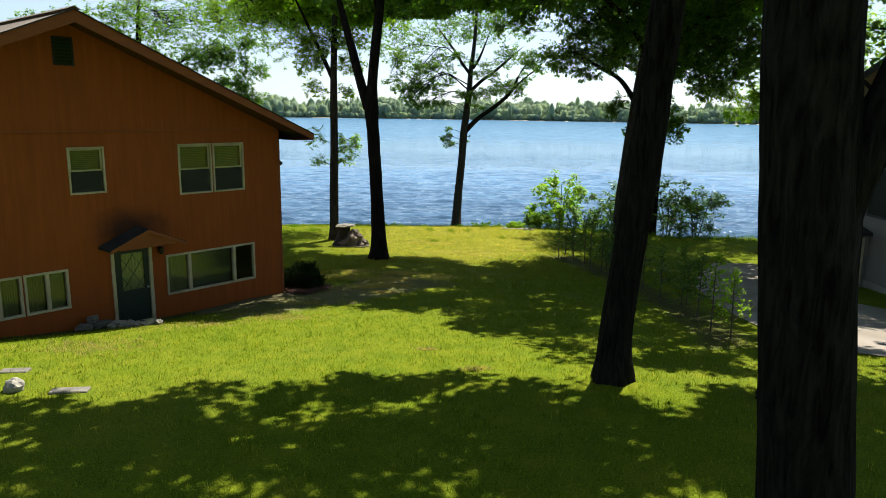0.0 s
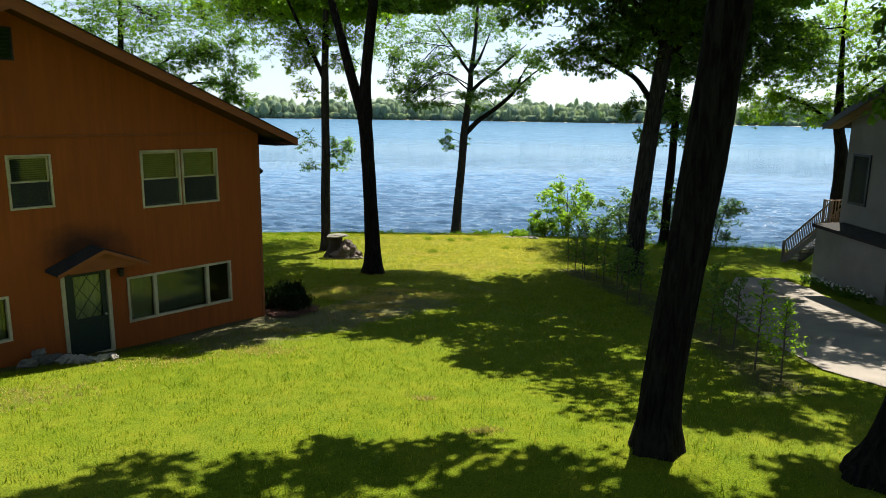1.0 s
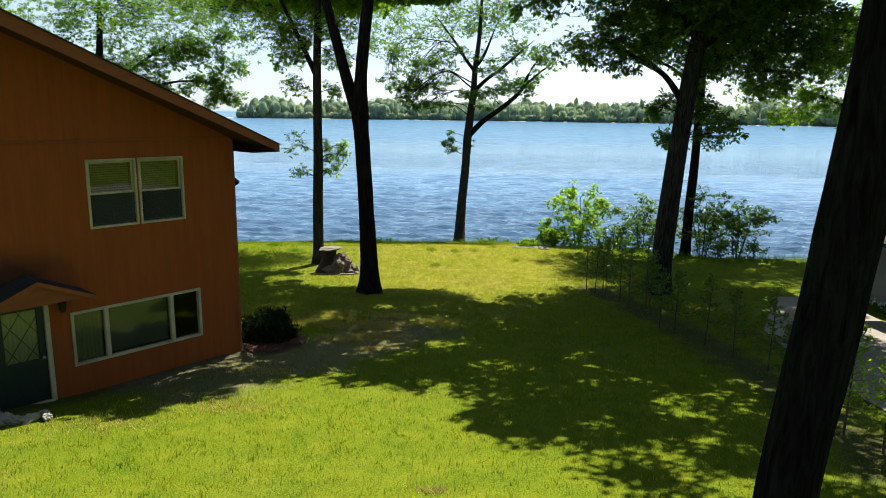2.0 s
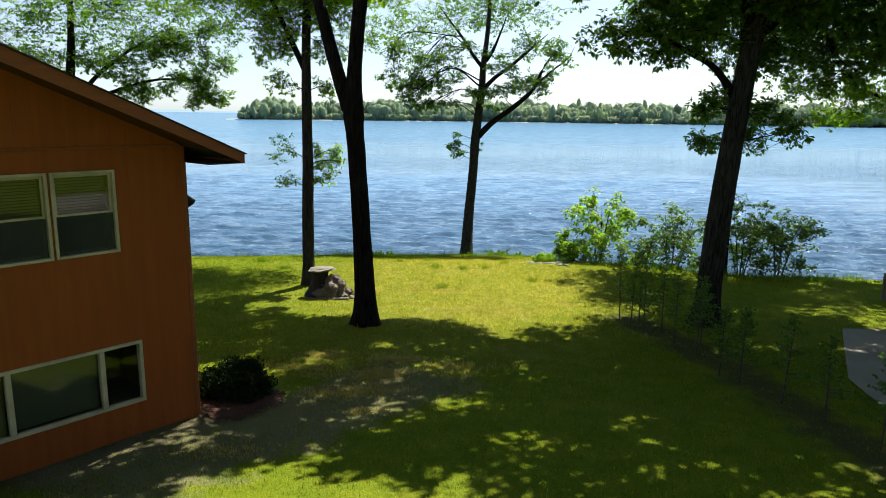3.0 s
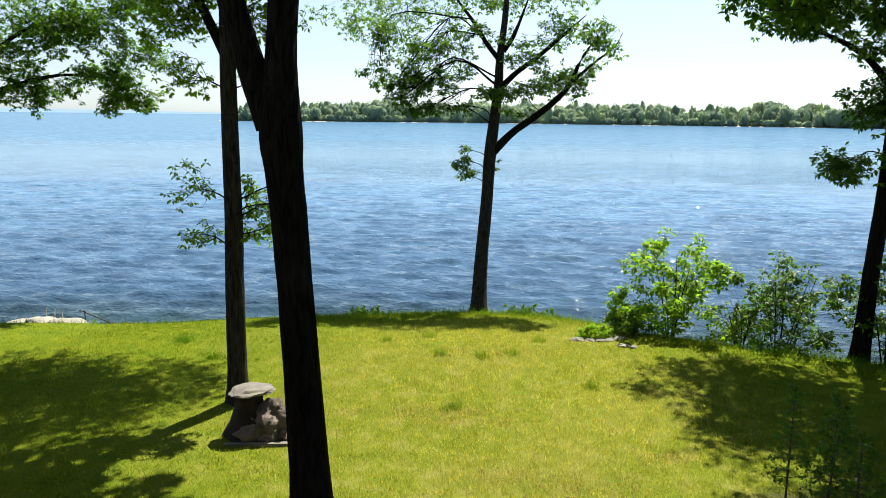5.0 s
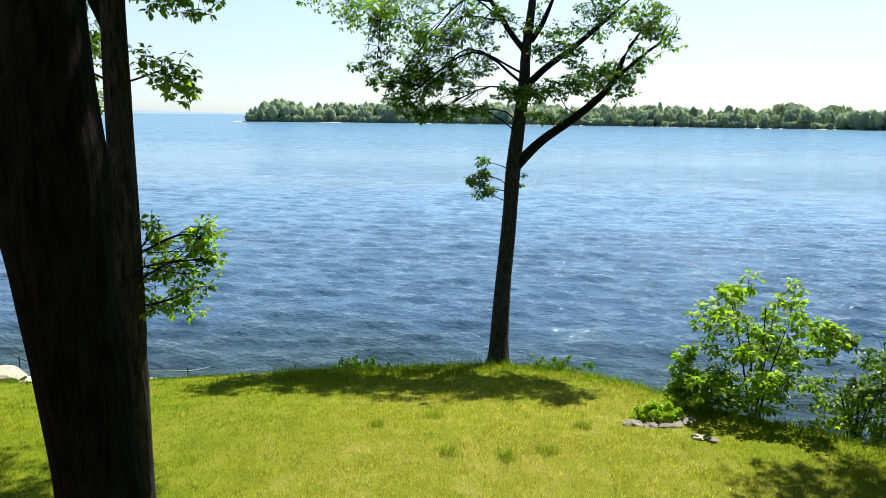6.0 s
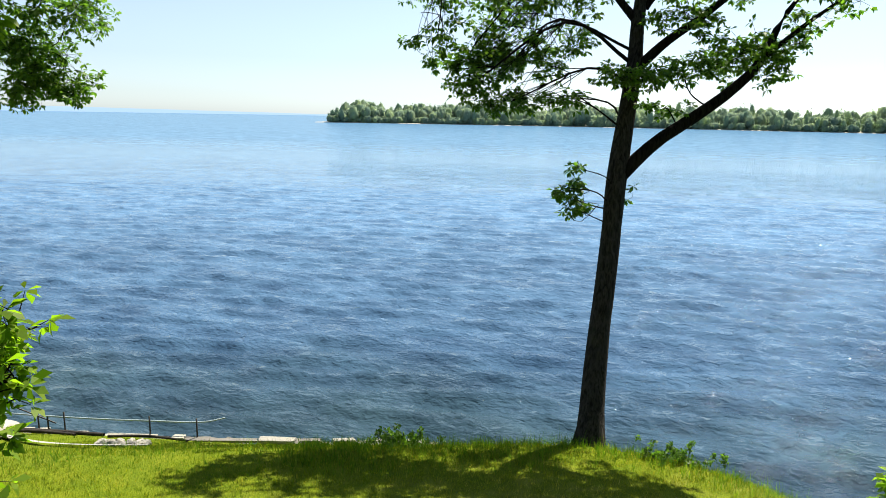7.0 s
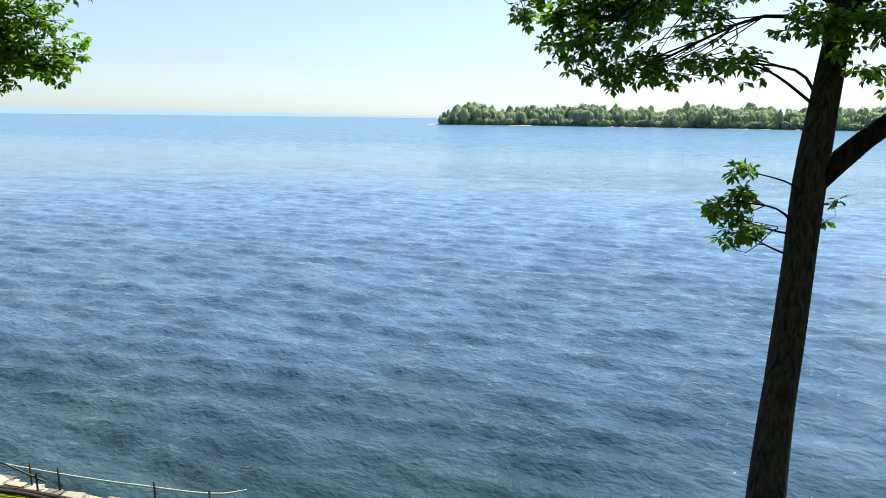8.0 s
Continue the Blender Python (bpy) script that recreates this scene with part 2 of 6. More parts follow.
def water_material():
    m, nt, b = material("lake_water", 0.14, 0, 0.24)
    b.inputs["IOR"].default_value = 1.333
    # shallow greenish-brown near the bank, deep blue further out
    g = nt.nodes.new("ShaderNodeNewGeometry")
    sep = nt.nodes.new("ShaderNodeSeparateXYZ")
    nt.links.new(g.outputs["Position"], sep.inputs[0])
    wob = noise_tex(nt, coords(nt), 0.05, 3)
    mr = nt.nodes.new("ShaderNodeMapRange")
    mr.inputs[1].default_value, mr.inputs[2].default_value = 72.0, 210.0
    ad = nt.nodes.new("ShaderNodeMath")
    ad.operation = "MULTIPLY_ADD"
    ad.inputs[1].default_value = 30.0
    nt.links.new(wob, ad.inputs[0])
    nt.links.new(sep.outputs["Y"], ad.inputs[2])
    nt.links.new(ad.outputs[0], mr.inputs[0])
    col = ramp(nt, mr.outputs[0], [(0.0, (0.02, 0.04, 0.055)), (0.08, (0.031, 0.066, 0.118)), (0.4, (0.072, 0.142, 0.238)), (1.0, (0.07, 0.146, 0.24))])
    # wind streaks of every size: wave light and dark painted into the colour
    def along_crests(long):
        c = nt.nodes.new("ShaderNodeMapping")
        c.vector_type = "TEXTURE"
        c.inputs["Rotation"].default_value = (0, 0, radians(-13))
        c.inputs["Scale"].default_value = (long, 1, 1)
        nt.links.new(g.outputs["Position"], c.inputs[0])
        return c.outputs[0]

    wave_tone = noise_tex(nt, along_crests(1.4), 0.3, 9, 0.74)
    col = mixc(nt, 1.0, col, ramp(nt, wave_tone, [(0.36, (0.58, 0.64, 0.7)), (0.64, (1.34, 1.34, 1.32))]), "MULTIPLY")
    nt.links.new(col, b.inputs["Base Color"])
    v1 = along_crests(1.7)
    swell = noise_tex(nt, v1, 0.55, 1, 0.5, 0.3)
    chop = noise_tex(nt, v1, 1.9, 2, 0.5, 0.4)
    rip = noise_tex(nt, v1, 5.0, 2, 0.5, 0.4)
    # far out the separate waves merge into an even roughness
    out = nt.nodes.new("ShaderNodeMapRange")
    out.inputs[1].default_value, out.inputs[2].default_value = 64.0, 210.0
    out.inputs[3].default_value, out.inputs[4].default_value = 0.8, 0.07
    nt.links.new(sep.outputs["Y"], out.inputs[0])
    rg = nt.nodes.new("ShaderNodeMapRange")
    rg.inputs[1].default_value, rg.inputs[2].default_value = 70.0, 330.0
    rg.inputs[3].default_value, rg.inputs[4].default_value = 0.025, 0.15
    nt.links.new(sep.outputs["Y"], rg.inputs[0])
    nt.links.new(rg.outputs[0], b.inputs["Roughness"])
    last = None
    for h, d in ((swell, 0.12), (chop, 0.2), (rip, 0.1)):
        bn = nt.nodes.new("ShaderNodeBump")
        bn.inputs["Distance"].default_value = d
        nt.links.new(out.outputs[0], bn.inputs["Strength"])
        nt.links.new(h, bn.inputs["Height"])
        if last is not None:
            nt.links.new(last, bn.inputs["Normal"])
        last = bn.outputs[0]
    nt.links.new(last, b.inputs["Normal"])
    # far out the wave faces hide most of the mirror from a low eye, and the lake's own blue shows
    own = nt.nodes.new("ShaderNodeBsdfDiffuse")
    nt.links.new(col, own.inputs[0])
    far = nt.nodes.new("ShaderNodeMapRange")
    far.inputs[1].default_value, far.inputs[2].default_value = 80.0, 330.0
    far.inputs[3].default_value, far.inputs[4].default_value = 0.0, 0.62
    nt.links.new(sep.outputs["Y"], far.inputs[0])
    mx = nt.nodes.new("ShaderNodeMixShader")
    nt.links.new(far.outputs[0], mx.inputs[0])
    nt.links.new(b.outputs[0], mx.inputs[1])
    nt.links.new(own.outputs[0], mx.inputs[2])
    nt.links.new(mx.outputs[0], nt.nodes["Material Output"].inputs[0])
    return m


LAWN = lawn_material()
GRASS = grass_material("grass_blades", (0.03, 0.08, 0.005), (0.116, 0.161, 0.008), (0.265, 0.235, 0.055))
STRAW = grass_material("straw_blades", (0.2072, 0.1776, 0.074), (0.2812, 0.2516, 0.1258), (0.333, 0.3108, 0.1776))
TALL = grass_material("tall_grass", (0.02, 0.075, 0.006), (0.06, 0.14, 0.01), (0.16, 0.19, 0.03))
STALK = grass_material("seed_stalks", (0.19, 0.21, 0.015), (0.33, 0.31, 0.05), (0.45, 0.4, 0.18))
ROTTEN = mottled("dark_rotten_wood", [(0.3, (0.008, 0.006, 0.005)), (0.7, (0.035, 0.028, 0.022))], 5, 0.95, strength=0.9, dist=0.03)
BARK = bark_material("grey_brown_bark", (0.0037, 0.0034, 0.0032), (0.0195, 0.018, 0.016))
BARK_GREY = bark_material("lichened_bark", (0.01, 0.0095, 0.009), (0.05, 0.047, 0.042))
TWIG = mottled("twig_bark", [(0.3, (0.0444, 0.0333, 0.0222)), (0.7, (0.1036, 0.0814, 0.0592))], 8, 0.9)
LEAF = leaf_material("oak_leaf", (0.034, 0.078, 0.014), (0.064, 0.13, 0.02), (0.125, 0.2, 0.024), 0.62)
LEAF_B = leaf_material("fresh_leaf", (0.08, 0.15, 0.009), (0.135, 0.22, 0.012), (0.21, 0.29, 0.018), 0.66)
LEAF_D = leaf_material("dull_leaf", (0.035, 0.075, 0.014), (0.055, 0.11, 0.018), (0.1, 0.165, 0.022), 0.55)
MOSS = leaf_material("yellow_groundcover", (0.16, 0.26, 0.004), (0.24, 0.36, 0.006), (0.32, 0.42, 0.02), 0.4)
YEW = leaf_material("yew_needles", (0.008, 0.016, 0.007), (0.014, 0.026, 0.01), (0.024, 0.04, 0.014), 0.12, 0.9, 0.03)
# aerial haze is mixed into these pale, bluish leaf colours
FAR = leaf_material("far_foliage_haze", (0.21, 0.29, 0.215), (0.25, 0.335, 0.235), (0.32, 0.41, 0.26), 0.55, 0.9, 0.05)
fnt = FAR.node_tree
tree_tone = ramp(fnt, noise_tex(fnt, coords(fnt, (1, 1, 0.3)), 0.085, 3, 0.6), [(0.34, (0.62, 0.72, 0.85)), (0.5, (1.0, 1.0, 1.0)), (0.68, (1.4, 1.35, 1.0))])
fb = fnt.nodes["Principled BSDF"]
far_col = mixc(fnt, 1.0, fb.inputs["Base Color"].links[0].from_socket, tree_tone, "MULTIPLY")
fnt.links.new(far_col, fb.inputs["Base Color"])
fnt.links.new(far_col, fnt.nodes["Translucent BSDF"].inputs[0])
SIDING = siding_material()
BOARD = mottled("rust_board", [(0.3, (0.185, 0.0518, 0.01332)), (0.7, (0.2664, 0.0777, 0.0185))], 3, 0.7, stretch=(0.6, 4, 4))
# the underside shade of the eaves is put into this darker board colour
SOFFIT = mottled("shade_dark_soffit", [(0.3, (0.05, 0.016, 0.006)), (0.7, (0.085, 0.028, 0.01))], 3, 0.8, stretch=(0.6, 4, 4))
WHITE = mottled("white_trim", [(0.3, (0.42, 0.35, 0.23)), (0.7, (0.51, 0.44, 0.3))], 4, 0.5, dirt=(0.31, 0.26, 0.17))
SHINGLE = shingle_material("grey_shingles", (0.1184, 0.0962, 0.0814), (0.1924, 0.1628, 0.1406))
DARK_SHINGLE = shingle_material("dark_shingles", (0.0222, 0.0222, 0.02368), (0.0444, 0.04292, 0.04292))
GREEN = mottled("dark_green_paint", [(0.3, (0.00592, 0.01628, 0.01184)), (0.7, (0.01036, 0.02516, 0.01776))], 4, 0.45)
CURTAIN = mottled("cream_curtain", [(0.3, (0.3108, 0.296, 0.148)), (0.7, (0.3848, 0.37, 0.1998))], 3, 0.9, stretch=(8, 8, 0.4))
BLIND_CREAM = mottled("bright_cream_curtain", [(0.3, (0.6, 0.56, 0.3)), (0.7, (0.7, 0.66, 0.38))], 3, 0.9)
BLIND = mottled("pale_blind", [(0.3, (0.19, 0.19, 0.15)), (0.7, (0.25, 0.25, 0.2))], 3, 0.7)
INSIDE = mottled("dim_interior", [(0.3, (0.1184, 0.111, 0.0962)), (0.7, (0.1628, 0.148, 0.1332))], 2, 0.9)
METAL = mottled("brushed_metal", [(0.3, (0.5, 0.5, 0.48)), (0.7, (0.62, 0.62, 0.6))], 9, 0.35, metal=1.0)
DARK_METAL = mottled("dark_metal", [(0.3, (0.0148, 0.0148, 0.0148)), (0.7, (0.037, 0.0333, 0.0296))], 9, 0.5, metal=0.6)
GREY_SIDING = mottled("grey_siding", [(0.3, (0.15, 0.142, 0.13)), (0.7, (0.19, 0.182, 0.168))], 1.5, 0.75, dirt=(0.13, 0.122, 0.11))
gnt = GREY_SIDING.node_tree
gw = gnt.nodes.new("ShaderNodeTexWave")
gw.wave_type, gw.bands_direction, gw.wave_profile = "BANDS", "Z", "SAW"
gw.inputs["Scale"].default_value = 1.6
gnt.links.new(coords(gnt), gw.inputs["Vector"])
bump(gnt, gnt.nodes["Principled BSDF"], gw.outputs["Fac"], 0.5, 0.02)
CONCRETE = mottled("concrete", [(0.3, (0.2516, 0.2442, 0.2294)), (0.7, (0.3404, 0.333, 0.3108))], 2, 0.9, dirt=(0.1924, 0.185, 0.1628))
DECK = mottled("deck_wood", [(0.3, (0.1628, 0.111, 0.0666)), (0.7, (0.2664, 0.1924, 0.1258))], 2.5, 0.8, stretch=(1, 1, 6), per_object=0.15)
GREY_WOOD = mottled("weathered_wood", [(0.3, (0.0888, 0.0814, 0.074)), (0.7, (0.1776, 0.1628, 0.148))], 3, 0.85, per_object=0.15)
STONE = mottled("grey_fieldstone", [(0.3, (0.08, 0.074, 0.066)), (0.7, (0.16, 0.15, 0.137))], 4, 0.9, dirt=(0.148, 0.1406, 0.111), per_object=0.2)
PALE_STONE = mottled("pale_limestone", [(0.3, (0.19, 0.178, 0.155)), (0.7, (0.3, 0.288, 0.258))], 4, 0.9, dirt=(0.296, 0.2812, 0.222), per_object=0.15)
STUMP = mottled("rotten_wood", [(0.3, (0.0666, 0.0518, 0.0407)), (0.7, (0.185, 0.1554, 0.1332))], 5, 0.95, strength=0.9, dist=0.03)
DRIVE = mottled("worn_drive", [(0.3, (0.165, 0.147, 0.126)), (0.7, (0.245, 0.222, 0.192))], 1.2, 0.95, fine=35, strength=0.6, dirt=(0.14, 0.122, 0.1))
MULCH = mottled("red_mulch", [(0.3, (0.045, 0.018, 0.013)), (0.7, (0.1, 0.042, 0.03))], 12, 0.95, strength=1.0, dist=0.03)
PETAL = mottled("white_petals", [(0.3, (0.65, 0.65, 0.62)), (0.7, (0.8, 0.8, 0.78))], 20, 0.7)
SOIL_STONE = mottled("dark_step_stone", [(0.3, (0.03, 0.028, 0.026)), (0.7, (0.075, 0.07, 0.064))], 4, 0.85)
RAIL_PAINT = mottled("pale_rail_paint", [(0.3, (0.2, 0.26, 0.29)), (0.7, (0.28, 0.35, 0.38))], 6, 0.5)
GLASS = glass_material()
# see-through dark film, added over panes only to dull their reflections
DIMMER, snt, sb = material("dimming_film", 0.8, 0, 0.1)
snt.links.new(ramp(snt, noise_tex(snt, coords(snt, world_space=False), 3.0, 3), [(0.3, (0.03, 0.034, 0.026)), (0.7, (0.05, 0.056, 0.042))]), sb.inputs["Base Color"])
sb.inputs["Alpha"].default_value = 0.62
LAKE = water_material()
# haze over the far hills is put in as an even emission glow
HAZE, hnt, hb = material("hills_haze_glow", 1.0, 0, 0.0)
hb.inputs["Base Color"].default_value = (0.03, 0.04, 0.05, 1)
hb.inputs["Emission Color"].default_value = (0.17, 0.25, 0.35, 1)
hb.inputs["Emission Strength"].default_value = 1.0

# ---- builders ----
def part(name, bm, mat, parent=None, label="", m=None, smooth=False):
    """One mesh object out of a bmesh, under a thing or a part."""
    me = bpy.data.meshes.new(name)
    bm.normal_update()
    bm.to_mesh(me)
    bm.free()
    me.materials.append(mat)
    if smooth:
        me.polygons.foreach_set("use_smooth", [True] * len(me.polygons))
    ob = new(name, me)
    if m is not None:
        ob.matrix_basis = m
    if parent is not None:
        ob.parent = parent
    return tagged(ob, label)


def thing(name, label, category, m=None, group="", kind=""):
    ob = new(name)
    ob.empty_display_size = 0.2
    if m is not None:
        ob.matrix_basis = m
    return tagged(ob, label, category, group, kind)


def arrays(name, verts, faces, mat, parent=None, label="", smooth=False):
    """A mesh from numpy arrays, all faces with the same number of corners."""
    me = bpy.data.meshes.new(name)
    verts, faces = np.asarray(verts, np.float32), np.asarray(faces, np.int32)
    k = faces.shape[1]
    me.vertices.add(len(verts))
    me.vertices.foreach_set("co", verts.ravel())
    me.loops.add(faces.size)
    me.loops.foreach_set("vertex_index", faces.ravel())
    me.polygons.add(len(faces))
    me.polygons.foreach_set("loop_start", np.arange(0, faces.size, k, dtype=np.int32))
    me.polygons.foreach_set("loop_total", np.full(len(faces), k, np.int32))
    if smooth:
        me.polygons.foreach_set("use_smooth", np.ones(len(faces), bool))
    me.update(calc_edges=True)
    me.validate()
    me.materials.append(mat)
    ob = new(name, me)
    if parent is not None:
        ob.parent = parent
    return tagged(ob, label)


def box(bm, x0, x1, y0, y1, z0, z1, bev=0.0):
    vs = bmesh.ops.create_cube(bm, size=1.0)["verts"]
    for v in vs:
        v.co = Vector(((x0 + x1) / 2 + v.co.x * (x1 - x0), (y0 + y1) / 2 + v.co.y * (y1 - y0), (z0 + z1) / 2 + v.co.z * (z1 - z0)))
    if bev:
        es = list({e for v in vs for e in v.link_edges})
        bmesh.ops.bevel(bm, geom=es, offset=bev, segments=1, affect="EDGES")
    return bm


def boxed(*a, bev=0.006):
    return box(bmesh.new(), *a, bev=bev)


def bar(bm, a, b, w, h):
    """A square bar from a to b."""
    a, b = Vector(a), Vector(b)
    d = b - a
    q = d.to_track_quat("Z", "Y").to_matrix().to_4x4()
    vs = bmesh.ops.create_cube(bm, size=1.0)["verts"]
    mt = Matrix.Translation((a + b) / 2) @ q @ Matrix.Diagonal((w, h, d.length, 1))
    bmesh.ops.transform(bm, matrix=mt, verts=vs)
    return bm


def prism(bm, outline, y0, y1):
    """An x-z outline drawn out from y0 to y1."""
    a = [bm.verts.new((x, y0, z)) for x, z in outline]
    b = [bm.verts.new((x, y1, z)) for x, z in outline]
    n = len(outline)
    bm.faces.new(a)
    bm.faces.new(b[::-1])
    for i in range(n):
        bm.faces.new((a[i], b[i], b[(i + 1) % n], a[(i + 1) % n]))
    bmesh.ops.recalc_face_normals(bm, faces=bm.faces)
    return bm


def rock(seed, sx, sy, sz, sub=2, rough=0.28):
    bm = bmesh.new()
    bmesh.ops.create_icosphere(bm, subdivisions=sub, radius=1.0)
    off = Vector((seed * 3.7, seed * 1.3, seed * 7.1))
    for v in bm.verts:
        d = v.co.normalized()
        k = 1 + rough * noise.noise(d * 1.4 + off) + 0.4 * rough * noise.noise(d * 3.5 + off)
        v.co = Vector((d.x * sx * k, d.y * sy * k, max(-0.55, d.z) * sz * k))
    return bm


def spline(pts, n):
    """Points (any number of values each) resampled along a smooth curve."""
    p = np.array(pts, float)
    if len(p) == 2:
        return p[0] + (p[1] - p[0]) * np.linspace(0, 1, n)[:, None]
    e = np.vstack([2 * p[0] - p[1], p, 2 * p[-1] - p[-2]])
    out = []
    for u in np.linspace(0, len(p) - 1 - 1e-9, n):
        i, t = int(u), u - int(u)
        a, b, c, d = e[i], e[i + 1], e[i + 2], e[i + 3]
        out.append(0.5 * ((2 * b) + (c - a) * t + (2 * a - 5 * b + 4 * c - d) * t * t + (3 * b - a - 3 * c + d) * t ** 3))
    return np.array(out)


def tube(path, sides=8, rough=0.0, seed=0.0):
    """Vertices and quads of a tapered tube along rows of x, y, z, radius."""
    path = np.asarray(path, float)
    n = len(path)
    tang = np.gradient(path[:, :3], axis=0)
    tang /= np.linalg.norm(tang, axis=1)[:, None] + 1e-9
    ref = np.where(np.abs(tang[:, 2:3]) > 0.9, np.array([[1.0, 0, 0]]), np.array([[0, 0, 1.0]]))
    s = np.cross(tang, ref)
    s /= np.linalg.norm(s, axis=1)[:, None] + 1e-9
    u = np.cross(s, tang)
    ang = np.arange(sides) * 2 * np.pi / sides
    r = np.repeat(path[:, 3:4], sides, 1)
    if rough:
        for i in range(n):
            for j in range(sides):
                c, d = math.cos(ang[j]), math.sin(ang[j])
                r[i, j] *= 1 + rough * noise.noise(Vector((c * 3.2 + seed, d * 3.2, path[i, 2] * 0.55))) + 0.5 * rough * noise.noise(Vector((c * 8, d * 8 + seed, path[i, 2] * 1.7)))
    v = path[:, None, :3] + r[:, :, None] * (np.cos(ang)[None, :, None] * s[:, None, :] + np.sin(ang)[None, :, None] * u[:, None, :])
    i, j = np.meshgrid(np.arange(n - 1), np.arange(sides), indexing="ij")
    a = i * sides + j
    b = i * sides + (j + 1) % sides
    f = np.stack([a, b, b + sides, a + sides], -1).reshape(-1, 4)
    return v.reshape(-1, 3), f


class Pile:
    """Gathers arrays for one joined mesh."""
    def __init__(self):
        self.v, self.f, self.n = [], [], 0

    def add(self, v, f):
        self.v.append(v)
        self.f.append(np.asarray(f) + self.n)
        self.n += len(v)

    def put(self, name, mat, parent=None, label="", smooth=False):
        return arrays(name, np.vstack(self.v), np.vstack(self.f), mat, parent, label, smooth)


def leaf_cloud(rng, centres, radii, count, size, droop=0.25, wide=0.33, shell=0.6):
    """Small folded leaves in clumps round the centres: vertices and quads."""
    c = np.repeat(np.asarray(centres, float), count, 0)
    rad = np.repeat(np.asarray(radii, float), count, 0)
    n = len(c)
    d = rng.normal(size=(n, 3))
    d /= np.linalg.norm(d, axis=1)[:, None]
    dist = rng.random(n) ** shell
    p = c + d * rad * dist[:, None]
    ax = d * 0.6 + rng.normal(size=(n, 3)) * 0.6
    ax[:, 2] -= droop
    ax /= np.linalg.norm(ax, axis=1)[:, None]
    up = rng.normal(size=(n, 3)) * 0.75
    up[:, 2] += 0.9
    sd = np.cross(ax, up)
    sd /= np.linalg.norm(sd, axis=1)[:, None] + 1e-9
    nm = np.cross(sd, ax)
    L = size * (0.6 + 0.8 * rng.random(n))[:, None]
    W = L * wide
    v = np.stack([p - ax * L * 0.5, p + sd * W + nm * L * 0.12, p + ax * L * 0.5, p - sd * W + nm * L * 0.12], 1)
    f = np.arange(4 * n).reshape(-1, 4)
    return v.reshape(-1, 3), f


def sprays(rng, centres, spread, per, size):
    """Rosettes of broad leaves at the tips of fine twigs round the centres: leaves and twigs."""
    c = np.repeat(np.asarray(centres, float), per, 0)
    n = len(c)
    r = np.repeat(np.asarray(spread, float), per, 0)
    d = rng.normal(size=(n, 3))
    d /= np.linalg.norm(d, axis=1)[:, None]
    tip = c + d * r * (0.25 + 0.75 * rng.random((n, 1)) ** 0.6)
    # one three-sided twig for each rosette
    s = np.cross(d, [0.3, 0.2, 1.0])
    s /= np.linalg.norm(s, axis=1)[:, None] + 1e-9
    u = np.cross(d, s)
    ring = lambda q, w: np.stack([q + s * w, q - s * w * 0.5 + u * w * 0.87, q - s * w * 0.5 - u * w * 0.87], 1)
    tv = np.concatenate([ring(c, 0.006), ring(tip, 0.0025)], 1).reshape(-1, 3)
    k = 6 * np.arange(n)[:, None, None]
    tf = (np.array([[0, 1, 4, 3], [1, 2, 5, 4], [2, 0, 3, 5]])[None] + k).reshape(-1, 4)
    # leaves radiating from each tip
    m = 7
    a = (np.arange(m) * 2 * np.pi / m)[None] + rng.random((n, 1)) * 6.28 + rng.normal(size=(n, m)) * 0.3
    e = -0.35 + rng.normal(size=(n, m)) * 0.5
    ax = np.stack([np.cos(a) * np.cos(e), np.sin(a) * np.cos(e), np.sin(e)], -1) + 0.35 * d[:, None, :]
    ax = ax.reshape(-1, 3)
    ax /= np.linalg.norm(ax, axis=1)[:, None]
    up = rng.normal(size=(n * m, 3)) * 0.45
    up[:, 2] += 1.0
    sd = np.cross(ax, up)
    sd /= np.linalg.norm(sd, axis=1)[:, None] + 1e-9
    nm = np.cross(sd, ax)
    L = size * (0.65 + 0.7 * rng.random(n * m))[:, None]
    p = np.repeat(tip, m, 0) + ax * 0.02
    v = np.stack([p, p + ax * L * 0.6 + sd * L * 0.25 + nm * L * 0.07, p + ax * L - nm * L * 0.1, p + ax * L * 0.6 - sd * L * 0.25 + nm * L * 0.07], 1)
    return v.reshape(-1, 3), np.arange(4 * n * m).reshape(-1, 4), tv, tf


def clear_of_flight(v, f):
    """Drops the leaves that would hang in the open lane over the lawn."""
    c = v.reshape(-1, 4, 3).mean(1)
    bad = (np.abs(c[:, 0] + 0.4) < 2.6) & (c[:, 2] < 8.9 + 0.1 * np.maximum(0, c[:, 1] - 20)) & (c[:, 1] < 44)
    keep = ~bad
    v = v.reshape(-1, 4, 3)[keep].reshape(-1, 3)
    return v, np.arange(len(v)).reshape(-1, 4)


